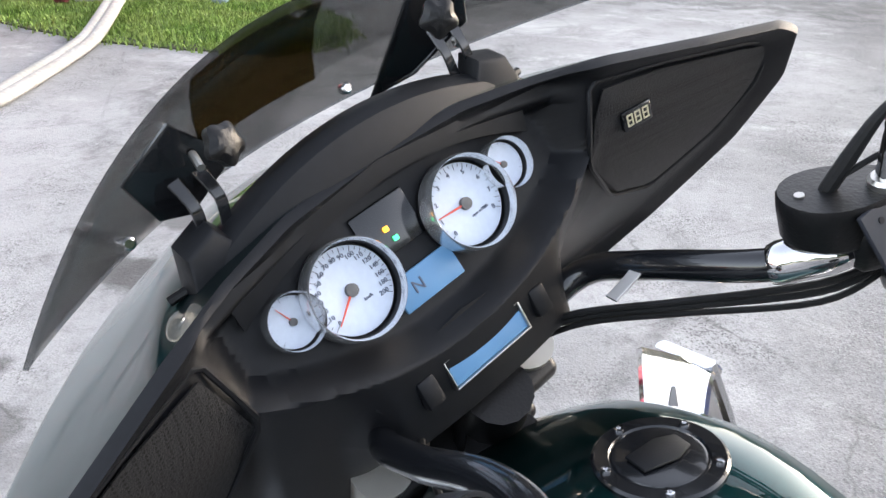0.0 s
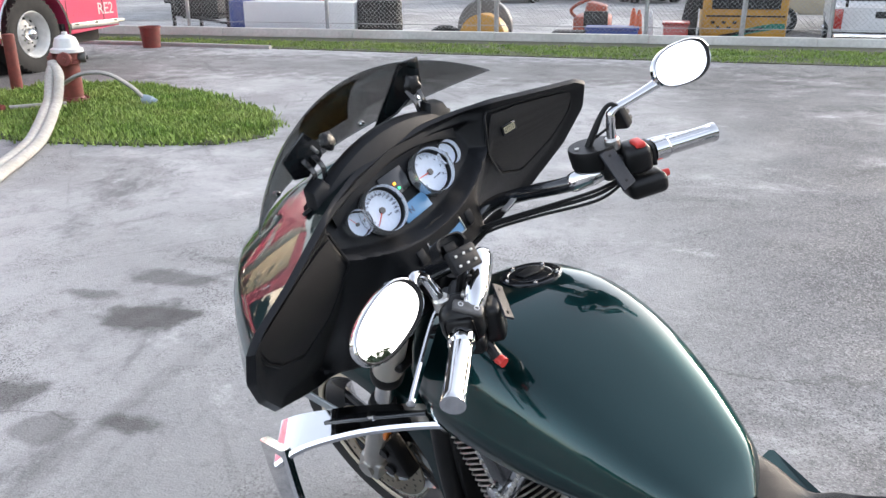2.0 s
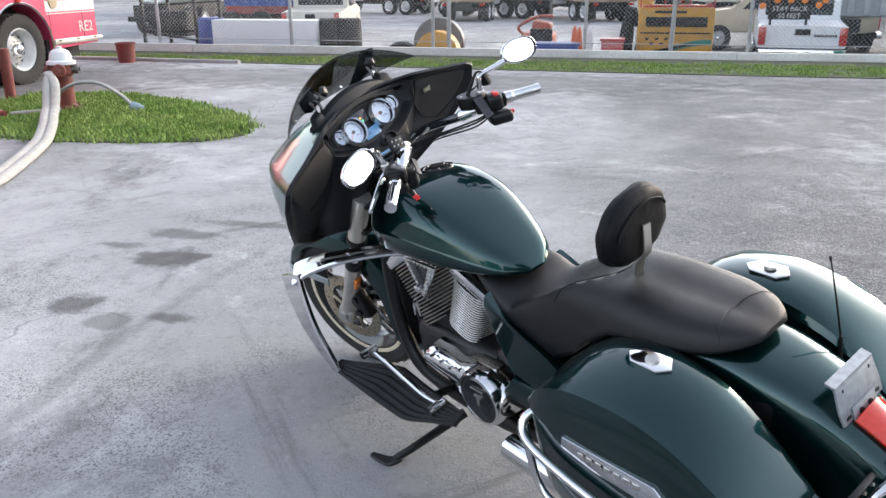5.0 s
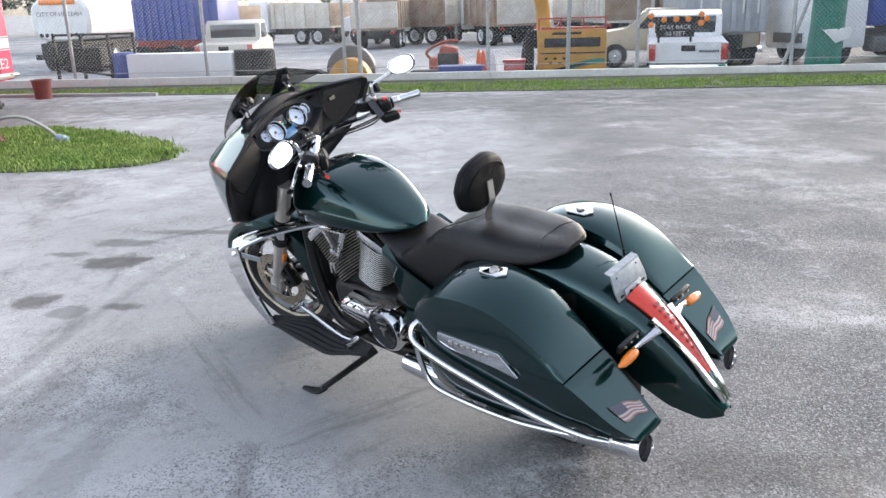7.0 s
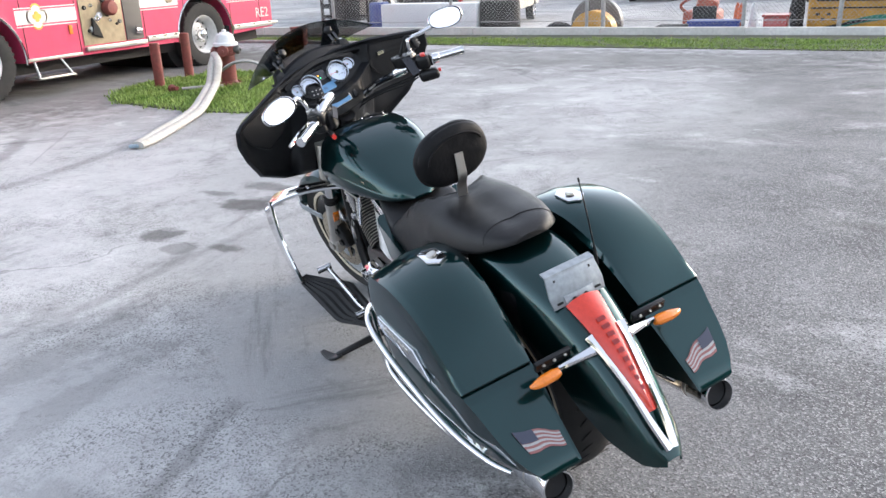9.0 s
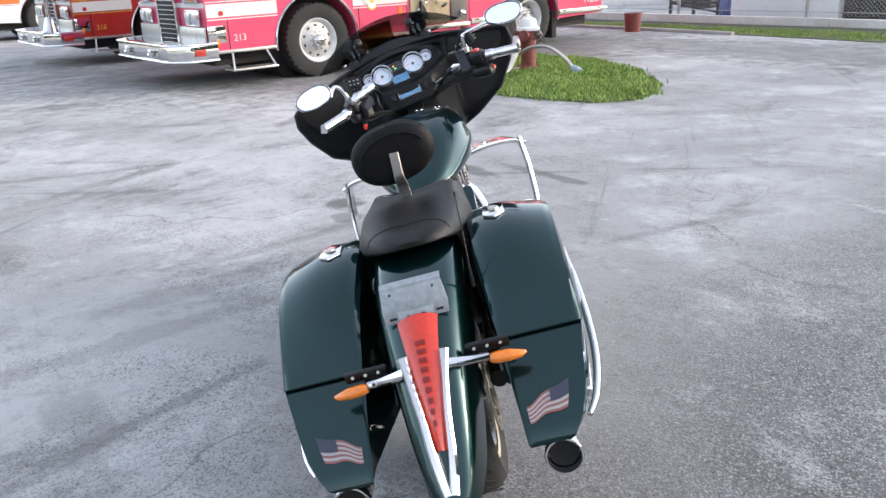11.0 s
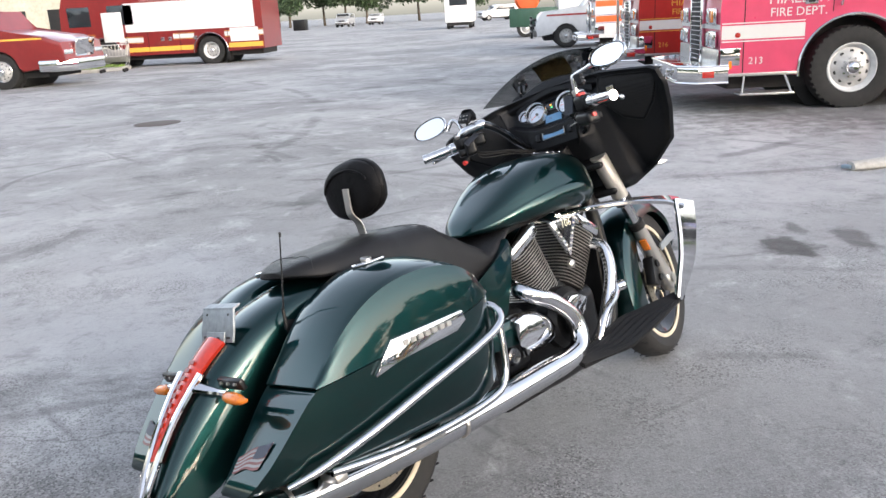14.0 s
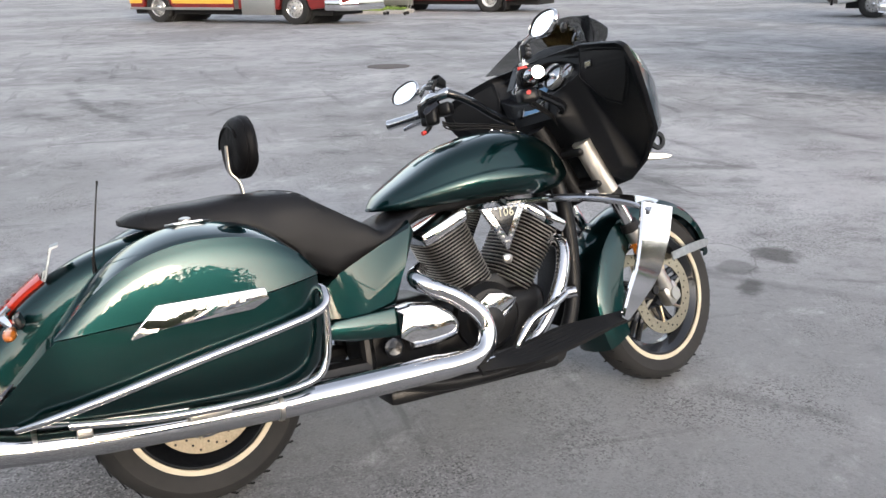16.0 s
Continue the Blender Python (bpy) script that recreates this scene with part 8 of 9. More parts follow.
def van_like(name, m, paint, label, category, length=5.2, width=2.0, height=2.0, hood=1.25, nose=1.15, wheel=0.36, extras=(), group=""):
    """A simple road vehicle facing -y, near side at x = 0."""
    t = thing(name, m, label, category, group)
    bm = bm_new()
    out = [(0.05, 0.40), (0.0, 0.75), (0.12, nose - 0.12), (0.25, nose), (hood, nose + 0.08), (hood + 0.65, height - 0.06), (hood + 0.9, height), (length - 0.15, height), (length, height - 0.3), (length, 0.42)]
    out += [(length * 0.80 + wheel * 1.15 * math.cos(a), wheel + wheel * 1.15 * math.sin(a)) for a in (0.15 + (math.pi - 0.3) * k / 10 for k in range(11))]
    out += [(length * 0.18 + wheel * 1.15 * math.cos(a), wheel + wheel * 1.15 * math.sin(a)) for a in (0.15 + (math.pi - 0.3) * k / 10 for k in range(11))]
    prism(bm, [(0, y, z) for y, z in out], (-width, 0, 0), 0.06)
    part("body", bm, paint, t)
    bm = bm_new()
    box(bm, (-width / 2, length / 2, 0.42), (width * 0.8, length * 0.9, 0.3))
    part("chassis", bm, M_DARK, t)
    for yc in (length * 0.18, length * 0.80):
        truck_wheel(t, -0.01, yc, wheel, 1, M_ALU_WHEEL)
        truck_wheel(t, -width + 0.01, yc, wheel, -1, M_ALU_WHEEL)
    plate("side_window", [(hood + 0.45, nose + 0.14), (hood + 0.9, height - 0.14), (length - 0.5, height - 0.14), (length - 0.45, nose + 0.14)], 0.001, 0.006, M_WINDOW, t)
    bm = bm_new()
    box(bm, (-width / 2, hood + 0.28, (nose + height) / 2 + 0.05), (width * 0.86, 0.03, (height - nose) * 0.95), Matrix.Rotation(math.atan2(0.65, height - nose - 0.1), 3, "X"), 0.01)
    part("windscreen", bm, M_WINDOW, t)
    bm = bm_new()
    box(bm, (-width / 2, 0.0, 0.52), (width * 0.98, 0.16, 0.20), None, 0.04)
    part("bumper", bm, M_CAST, t)
    for x in (-0.28, -width + 0.28):
        bm = bm_new()
        box(bm, (x, 0.06, 0.88), (0.34, 0.12, 0.18), None, 0.03)
        part("headlight", bm, M_HEADLIGHT, t)
        bm = bm_new()
        box(bm, (x, length, 0.85), (0.16, 0.05, 0.36), None, 0.02)
        part("tail_lamp", bm, M_RED_LENS, t)
    bm = bm_new()
    box(bm, (-width / 2, 0.03, 0.86), (width * 0.5, 0.08, 0.22), None, 0.02)
    part("grille", bm, M_DARK, t)
    return t


van = van_like("ambulance", pose(-26.9, 1.35, 0), M_WHITE_GLOSS, "white ambulance pickup with a black brush guard and red line, parked", "ambulance", 6.0, 2.1, 2.3, 1.7, 1.25, 0.42)
plate("red_line", rect(0.4, 1.10, 5.8, 1.16), 0.001, 0.004, M_RED, van, bev=0)
bm = bm_new()
for z in (0.6, 0.8, 1.0):
    tube(bm, [(-0.1, 0.05, z), (-0.3, -0.12, z), (-1.8, -0.12, z), (-2.0, 0.05, z)], 0.035, 8, 4)
for x in (-0.45, -1.65):
    rod(bm, (x, -0.12, 0.35), (x, -0.12, 1.1), 0.04)
part("brush_guard", bm, M_BLACK_PART, van, "black brush guard")
box_van = thing("box_van", pose(-68.0, -2.75, 0), "white box van standing in the lane, seen from behind", "van")
bm = bm_new()
box(bm, (-3.0, -1.17, 1.75), (6.0, 2.34, 2.5), None, 0.06)
part("body", bm, M_WHITE_GLOSS, box_van)
bm = bm_new()
box(bm, (0.02, -1.17, 2.25), (0.03, 1.5, 0.75), None, 0.02)
part("rear_window", bm, M_WINDOW, box_van)
bm = bm_new()
box(bm, (-3.0, -1.17, 0.45), (5.8, 2.0, 0.4))
part("chassis", bm, M_DARK, box_van)
for y in (-0.25, -2.1):
    for x in (-0.8, -5.0):
        bm = bm_new()
        lathe(bm, (x, y, 0.41), (0, 1, 0), [(0.25, -0.14), (0.42, -0.13), (0.42, 0.13), (0.25, 0.14)], 24)
        part("wheel", bm, M_TRUCK_TYRE, box_van)
green = thing("utility_truck", pose(-39.2, 0.4, 0), "dark green utility truck carrying an orange tank, parked", "truck")
M_DKGREEN = mat("dark green paint", (0.02, 0.07, 0.045), 0.5, grain=0.3, grain_scale=4)
M_ORANGE = mat("orange paint", (0.60, 0.10, 0.02), 0.45, grain=0.3, grain_scale=4)
bm = bm_new()
box(bm, (-1.2, 1.2, 0.95), (2.4, 2.4, 0.9), None, 0.06)
part("body", bm, M_DKGREEN, green)
bm = bm_new()
lathe(bm, (-0.2, 0.9, 1.85), (-1, 0, 0), [(0.5, 0), (0.62, 0.1), (0.62, 1.7), (0.5, 1.8)], 24)
part("tank", bm, M_ORANGE, green, "orange tank")
for x in (-0.02, -2.4):
    truck_wheel(green, x, 0.8, 0.45, 1 if x > -1 else -1)
    truck_wheel(green, x, 2.1, 0.45, 1 if x > -1 else -1)
bm = bm_new()
box(bm, (-1.2, 3.9, 1.3), (2.4, 3.0, 1.9), None, 0.1)
part("cab", bm, M_WHITE_GLOSS, green)
van_like("estate_car", pose(-104, -3.2, 0, 0, 0, 20), M_WHITE_GLOSS, "white car with a blue line parked far off", "car", 4.8, 1.9, 1.9)
van_like("pickup_truck", pose(-118, -23.0, 0, 0, 0, 90), mat("silver car paint", (0.45, 0.46, 0.47), 0.35, 0.5), "silver pickup parked at the far end of the lot", "pickup truck", 5.4, 2.0, 1.9)
van_like("estate_car", pose(-128, -20.0, 0, 0, 0, 90), M_WHITE_GLOSS, "white car parked at the far end of the lot", "car", 4.6, 1.9, 1.6)

# kerbed grass tip with a shopping cart and a traffic cone
slab("kerb_tip", [(-29.0, -17.5), (-26.2, -17.5), (-25.6, -15.6), (-26.0, -14.4), (-27.4, -13.9), (-28.2, -14.2)], -0.05, 0.12, M_KERB, "pale kerb round a small grass tip", "kerb", bev=0.03)
grass_blades("grass", [(-28.8, -17.3), (-26.3, -17.3), (-25.8, -15.6), (-26.2, -14.6), (-27.4, -14.1), (-28.0, -14.4)], 2500, 0.10, 0.12, "grass on the kerbed tip", 8)
bm = bm_new()
lathe(bm, (-26.6, -15.5, 0.12), (0, 0, 1), [(0.20, 0), (0.20, 0.03), (0.14, 0.04), (0.03, 0.72), (0.001, 0.73)], 16)
solid("traffic_cone", bm, mat("faded orange cone", (0.55, 0.30, 0.10), 0.7, grain=0.3), "faded orange traffic cone on the kerb", "traffic cone")
cart = thing("shopping_cart", pose(-25.7, -13.6, 0, 0, 0, 15), "grey wire shopping cart with a red handle flap", "shopping cart")
bm = bm_new()
for z, w, l in ((0.95, 0.30, 0.50), (0.55, 0.26, 0.42)):
    tube(bm, [(-w, -l, z), (w, -l, z), (w, l, z), (-w, l, z), (-w, -l, z)], 0.012, 6, 0)
for k in range(9):
    f = -1 + 2 * k / 8
    for sx in SIDES:
        rod(bm, (0.30 * sx, 0.5 * f, 0.95), (0.26 * sx, 0.42 * f, 0.55), 0.006, seg=5)
    for sy in SIDES:
        rod(bm, (0.30 * f, 0.5 * sy, 0.95), (0.26 * f, 0.42 * sy, 0.55), 0.006, seg=5)
part("basket", bm, M_STEEL, cart)
bm = bm_new()
for sx in SIDES:
    tube(bm, [(0.26 * sx, 0.5, 1.05), (0.26 * sx, 0.46, 0.5), (0.25 * sx, 0.3, 0.18), (0.22 * sx, -0.5, 0.18)], 0.013, 6, 4)
rod(bm, (-0.26, 0.5, 1.05), (0.26, 0.5, 1.05), 0.016)
part("cart_frame", bm, M_STEEL, cart)
for sx in SIDES:
    for y in (0.3, -0.48):
        bm = bm_new()
        lathe(bm, (0.24 * sx, y, 0.065), (1, 0, 0), [(0.03, -0.015), (0.065, -0.012), (0.065, 0.012), (0.03, 0.015)], 14)
        part("caster", bm, M_RUBBER, cart)
bm = bm_new()
box(bm, (0, 0.45, 0.85), (0.4, 0.01, 0.2), None, 0.003)
part("flap", bm, M_RED_PLASTIC, cart, "red plastic flap")

# far building and trees closing the lane
M_STUCCO = mat("pale stucco", (0.56, 0.54, 0.44), 0.85, grain=0.3, grain_scale=4, stain=0.4, stain_scale=0.6)
hall = thing("workshop_building", pose(-75, -38, 0), "pale cream workshop building with dark doorways far across the lot", "building", kind="structure")
bm = bm_new()
box(bm, (0, 0, 2.6), (30, 22, 5.2))
part("wall", bm, M_STUCCO, hall)
bm = bm_new()
box(bm, (0, 0, 5.3), (30.6, 22.6, 0.25))
part("roof", bm, M_CAST, hall)
for k in range(5):
    bm = bm_new()
    box(bm, (15.0, -8 + 4.0 * k, 1.6), (0.12, 2.2, 3.2), None, 0.03)
    part("door", bm, M_DARK, hall, "dark open doorway")
    bm = bm_new()
    box(bm, (-12 + 5.6 * k, 11.0, 1.6), (2.6, 0.12, 3.2), None, 0.03)
    part("door", bm, M_DARK, hall, "dark open doorway")
bm = bm_new()
box(bm, (-108, -27.5, 0.7), (1.8, 1.6, 1.4), None, 0.05)
solid("waste_bin", bm, M_BLACK_PART, "dark waste container by the far building", "waste bin")

# ---------------------------------------------------------------- the works yard behind the fence, on lower ground
M_YELLOW = mat("worn yellow machine paint", (0.58, 0.30, 0.035), 0.5, grain=0.35, grain_scale=6, stain=0.4, stain_scale=2)
M_BLUE = mat("blue container paint", (0.035, 0.07, 0.30), 0.5, grain=0.3, grain_scale=4, stain=0.3, stain_scale=1.5)
M_BEIGE = mat("beige car paint", (0.42, 0.36, 0.26), 0.4, 0.3, grain=0.2, grain_scale=4)
M_BEIGE_PALE = mat("pale cream car paint", (0.56, 0.54, 0.48), 0.4, grain=0.2, grain_scale=4, stain=0.2, stain_scale=1.5)
M_GREYBOX = mat("grey container paint", (0.36, 0.38, 0.40), 0.5, grain=0.3, grain_scale=4, stain=0.3, stain_scale=1.2)
M_NET = mat("green shade netting", (0.03, 0.22, 0.16), 0.8, grain=0.7, grain_scale=14, bump=1.0, bump_scale=30)
M_RUST = mat("rusty bed steel", (0.22, 0.13, 0.08), 0.8, grain=0.5, grain_scale=6, stain=0.6, stain_scale=1.5, tint=(0.42, 0.36, 0.28))
M_OFFWHITE = mat("off-white panel", (0.70, 0.73, 0.74), 0.5, grain=0.08, grain_scale=6, stain=0.15, stain_scale=1.2)
M_DIRTY = mat("dirty white truck steel", (0.66, 0.65, 0.60), 0.6, grain=0.35, grain_scale=5, stain=0.65, stain_scale=0.9, tint=(0.34, 0.24, 0.16))
Z = YARD_Z


def yard_wheels(t, xs, ys, r):
    for x, o in xs:
        for y in ys:
            truck_wheel(t, x, y, r, o)


def dump_truck(m, cab, bed, label, sides=M_RUST):
    """Rear at y = 0, facing +y; 2.4 m wide about x = 0."""
    t = thing("dump_truck", m, label, "dump truck", "work trucks in the yard")
    bm = bm_new()
    prism(bm, [(-1.2, 0.0, 1.05), (1.2, 0.0, 1.05), (1.2, 0.0, 2.35), (-1.2, 0.0, 2.35)], (0, 0.08, 0), 0.02)
    part("tailgate", bm, bed, t, "steel tailgate")
    for s in SIDES:
        bm = bm_new()
        prism(bm, [(1.2 * s, 0.05, 1.05), (1.2 * s, 4.3, 1.05), (1.2 * s, 4.3, 2.5), (1.2 * s, 0.05, 2.35)], (-0.07 * s, 0, 0), 0.01)
        side = part("bed_side", bm, sides, t)
        for k in range(6):
            bm = bm_new()
            box(bm, (1.23 * s, 0.3 + 0.75 * k, 1.7), (0.07, 0.09, 1.3))
            part("rib", bm, sides, side)
    bm = bm_new()
    box(bm, (0, 2.2, 1.02), (2.4, 4.4, 0.12))
    box(bm, (0, 4.28, 1.8), (2.4, 0.08, 1.5))
    part("bed_floor", bm, sides, t)
    bm = bm_new()
    box(bm, (0, 3.2, 0.75), (0.9, 6.4, 0.35))
    box(bm, (0, 0.25, 0.62), (2.3, 0.12, 0.18))
    part("chassis", bm, M_DARK, t)
    bm = bm_new()
    prism(bm, [(-1.15, 4.6, 0.75), (-1.15, 4.6, 2.6), (-1.15, 6.0, 2.55), (-1.15, 6.25, 1.7), (-1.15, 7.4, 1.5), (-1.15, 7.4, 0.75)], (2.3, 0, 0), 0.08)
    part("cab", bm, cab, t)
    yard_wheels(t, ((1.18, 1), (-1.18, -1)), (1.0, 2.2, 6.4), 0.50)
    for s in SIDES:
        bm = bm_new()
        box(bm, (0.95 * s, -0.02, 0.85), (0.25, 0.06, 0.12), None, 0.01)
        part("tail_lamp", bm, M_RED_LENS, t)
        bm = bm_new()
        box(bm, (0.9 * s, 0.55, 0.42), (0.5, 0.02, 0.55))
        part("mud_flap", bm, M_RUBBER, t)
    bm = bm_new()
    for z in (1.35, 1.7, 2.05):
        box(bm, (0, -0.02, z), (2.3, 0.04, 0.05))
    part("tailgate_rib", bm, bed, t)
    return t


dump = dump_truck(pose(-6.9, 40.0, Z), M_WHITE, M_DIRTY, "white dump truck with a dented tailgate in the yard")
rust_dump = dump_truck(pose(-13.4, 40.0, Z, 0, 0, 78), M_WHITE, M_RUST, "dump truck with a rusty beige bed and white cab", M_DIRTY)
for k, (x, y, a) in enumerate(((-3.0, 44.5, 62), (-10.4, 48, 70), (0.4, 41.0, 28), (3.2, 46, -35), (5.9, 41.5, 12), (-20.5, 46, 84), (-26.0, 44, 0), (-23.0, 50, 60), (9.2, 48, 40), (-6.6, 55, 75), (1.6, 55, 80), (12.0, 44, 90), (15.5, 40, 0), (18.6, 43, 0))):
    copy_thing(rust_dump if k % 3 == 1 else dump, pose(x, y, Z, 0, 0, a))
tanker = thing("tank_truck", pose(-17.6, 29.5, Z), "white city tank truck with a round tank, seen from behind", "tank truck", "work trucks in the yard")
bm = bm_new()
rings = []
for y, k in ((0, 0.9), (0.12, 1.0), (5.0, 1.0), (5.12, 0.9)):
    rings.append([Vector((1.25 * k * math.copysign(abs(math.cos(a)) ** 0.6, math.cos(a)), y, 2.05 + 0.85 * k * math.copysign(abs(math.sin(a)) ** 0.6, math.sin(a)))) for a in (2 * math.pi * i / 36 for i in range(36))])
loft(bm, rings)
part("tank", bm, M_WHITE, tanker)
bm = bm_new()
box(bm, (0, 2.5, 0.9), (1.6, 5.5, 0.5))
box(bm, (0, 0.0, 0.6), (2.4, 0.15, 0.2))
part("chassis", bm, M_DARK, tanker)
yard_wheels(tanker, ((1.15, 1), (-1.15, -1)), (0.9, 2.1, 6.3), 0.52)
bm = bm_new()
box(bm, (0, 6.6, 1.6), (2.3, 1.9, 2.0), None, 0.1)
part("cab", bm, M_WHITE, tanker)
words("lettering", "CITY OF HIALEAH", 0.24, M_BLUE_STICKER, tanker, facing((0, -0.01, 2.25), (0, -1, 0)))
for x in (-0.85, -0.62, -0.39, 0.39, 0.62, 0.85):
    bm = bm_new()
    lathe(bm, (x, 0.02, 1.45), (0, -1, 0), [(0.08, 0), (0.08, 0.03), (0.001, 0.03)], 12)
    part("lamp", bm, M_DARK, tanker)
bm = bm_new()
box(bm, (0, -0.03, 2.72), (1.5, 0.08, 0.22), None, 0.03)
part("light_bar", bm, M_AMBER, tanker)
roll = thing("container_truck", pose(-12.1, 29.0, Z), "blue ribbed roll-off container on a red truck frame", "container truck", "work trucks in the yard")
bm = bm_new()
box(bm, (0, 0, 1.95), (3.3, 2.3, 1.5), None, 0.02)
box_ob = part("container", bm, M_BLUE, roll)
for k in range(12):
    bm = bm_new()
    box(bm, (-1.54 + 0.28 * k, -1.17, 1.95), (0.12, 0.07, 1.46))
    part("rib", bm, M_BLUE, box_ob)
bm = bm_new()
box(bm, (0, 0, 1.05), (3.7, 1.2, 0.3))
part("frame_rail", bm, M_RED, roll)
for x in (-1.5, -0.3, 1.6):
    for s in SIDES:
        bm = bm_new()
        lathe(bm, (x, 1.0 * s, 0.5), (0, s, 0), [(0.3, -0.15), (0.5, -0.14), (0.5, 0.1), (0.28, 0.12), (0.26, 0.05), (0.001, 0.04)], 24)
        part("wheel", bm, M_TRUCK_TYRE, roll)
grey = thing("container_truck", pose(7.2, 27.5, Z), "grey ribbed waste container truck in the yard", "container truck", "work trucks in the yard")
bm = bm_new()
box(bm, (0, 0, 2.1), (2.6, 4.5, 2.1), None, 0.03)
box_ob = part("container", bm, M_GREYBOX, grey)
for k in range(6):
    bm = bm_new()
    box(bm, (-1.1 + 0.44 * k, -2.28, 2.1), (0.16, 0.07, 2.0))
    part("rib", bm, M_GREYBOX, box_ob)
bm = bm_new()
box(bm, (0, 0, 0.8), (1.0, 5.0, 0.4))
part("frame_rail", bm, M_DARK, grey)
yard_wheels(grey, ((1.15, 1), (-1.15, -1)), (-1.2, 0.2), 0.50)
bm = bm_new()
for k in (-0.8, -0.2, 0.5, 0.95):
    box(bm, (k, -2.33, 2.3), (0.06, 0.01, 1.3))
part("reflector_strip", bm, M_WHITE_STICKER, grey)
lorry = thing("lorry", pose(12.5, 27.0, Z, 0, 0, 25), "white flatbed lorry with a blue load in the yard", "lorry", "work trucks in the yard")
bm = bm_new()
box(bm, (-2.6, 0, 1.6), (2.0, 2.3, 2.2), None, 0.12)
part("cab", bm, M_WHITE, lorry)
bm = bm_new()
box(bm, (1.2, 0, 1.95), (5.2, 2.3, 1.6), None, 0.04)
part("load", bm, M_BLUE, lorry)
bm = bm_new()
box(bm, (0, 0, 0.85), (7.4, 1.2, 0.3))
box(bm, (-0.6, -1.0, 0.6), (1.5, 0.5, 0.5), None, 0.08)
part("frame_rail", bm, M_CAST, lorry)
for x in (-2.6, 1.4, 2.7):
    for s in SIDES:
        bm = bm_new()
        lathe(bm, (x, 1.0 * s, 0.5), (0, s, 0), [(0.3, -0.15), (0.5, -0.14), (0.5, 0.1), (0.28, 0.12), (0.26, 0.05), (0.001, 0.04)], 24)
        part("wheel", bm, M_TRUCK_TYRE, lorry)
copy_thing(lorry, pose(18.5, 26.0, Z, 0, 0, -150))


def pickup(m, paint, label, cap=False):
    """Tail at y = 0, facing +y, 1.95 m wide about x = 0."""
    t = thing("pickup_truck", m, label, "pickup truck", "pickups in the yard")
    bm = bm_new()
    out = [(0.0, 0.62), (0.0, 1.12), (2.1, 1.15), (2.15, 1.75), (2.5, 1.86), (3.5, 1.86), (4.1, 1.22), (5.4, 1.10), (5.5, 0.55)]
    out += [(4.5 + 0.42 * math.cos(a), 0.40 + 0.42 * math.sin(a)) for a in (0.35 + (math.pi - 0.7) * k / 10 for k in range(11))]
    out += [(1.05 + 0.42 * math.cos(a), 0.40 + 0.42 * math.sin(a)) for a in (0.35 + (math.pi - 0.7) * k / 10 for k in range(11))]
    prism(bm, [(-0.97, y, z) for y, z in out], (1.94, 0, 0), 0.05)
    part("body", bm, paint, t)
    bm = bm_new()
    box(bm, (0, -0.05, 0.50), (1.9, 0.16, 0.18), None, 0.03)
    part("bumper", bm, M_CHROME, t)
    for s in SIDES:
        bm = bm_new()
        box(bm, (0.88 * s, -0.005, 0.88), (0.17, 0.04, 0.42), None, 0.02)
        part("tail_lamp", bm, M_RED_LENS, t)
        truck_wheel(t, 0.96 * s, 1.05, 0.38, s, M_ALU_WHEEL)
        truck_wheel(t, 0.96 * s, 4.5, 0.38, s, M_ALU_WHEEL)
        bm = bm_new()
        prism(bm, [(0.972 * s, 2.3, 1.22), (0.972 * s, 2.4, 1.74), (0.972 * s, 3.4, 1.74), (0.972 * s, 3.85, 1.24)], (0.006 * s, 0, 0))
        part("side_window", bm, M_WINDOW, t)
    bm = bm_new()
    box(bm, (0, 2.12, 1.48), (1.6, 0.02, 0.46), None, 0.01)
    part("rear_window", bm, M_WINDOW, t)
    bm = bm_new()
    box(bm, (0, -0.012, 0.98), (0.34, 0.03, 0.14), None, 0.02)
    part("tailgate_handle", bm, M_DARK, t)
    bm = bm_new()
    box(bm, (0, 3.82, 1.55), (1.6, 0.02, 0.62), Matrix.Rotation(radians(43), 3, "X"), 0.01)
    part("windscreen", bm, M_WINDOW, t)
    return t


white_pickup = pickup(pose(5.0, 19.2, Z, 0, 0, -7), M_WHITE_GLOSS, "white pickup with a closed tailgate parked in the yard")
bm = bm_new()
for k in range(9):
    box(bm, (0.28 + 0.055 * k, -0.004, 0.90), (0.035, 0.012, 0.06))
part("tailgate_writing", bm, M_DARK, white_pickup, "dark unreadable writing")
pickup(pose(-9.3, 25.0, Z, 0, 0, 10), M_BEIGE_PALE, "pale pickup parked behind the white panel")
pickup(pose(8.4, 26.3, Z, 0, 0, 84), M_BEIGE, "beige pickup parked behind the white one")
arrow = thing("arrow_board", pose(4.7, 19.45, Z), "roadwork arrow board with amber lamps in the pickup bed", "arrow board")
bm = bm_new()
box(bm, (0, 0, 1.42), (0.95, 0.05, 0.34), None, 0.02)
box(bm, (0, 0.02, 1.68), (1.4, 0.04, 0.16), None, 0.02)
rod(bm, (-0.4, 0.05, 0.0), (-0.4, 0.05, 1.7), 0.03)
rod(bm, (0.4, 0.05, 0.0), (0.4, 0.05, 1.7), 0.03)
part("board", bm, M_DARK, arrow)
for x, z in ((-0.62, 1.78), (-0.62, 1.56), (-0.3, 1.69), (0, 1.69), (0.3, 1.69), (0.62, 1.80), (0.75, 1.69), (0.62, 1.58)):
    bm = bm_new()
    lathe(bm, (x, -0.03, z), (0, -1, 0), [(0.075, 0), (0.075, 0.04), (0.001, 0.05)], 14)
    part("lamp", bm, M_AMBER, arrow, "amber lamp")
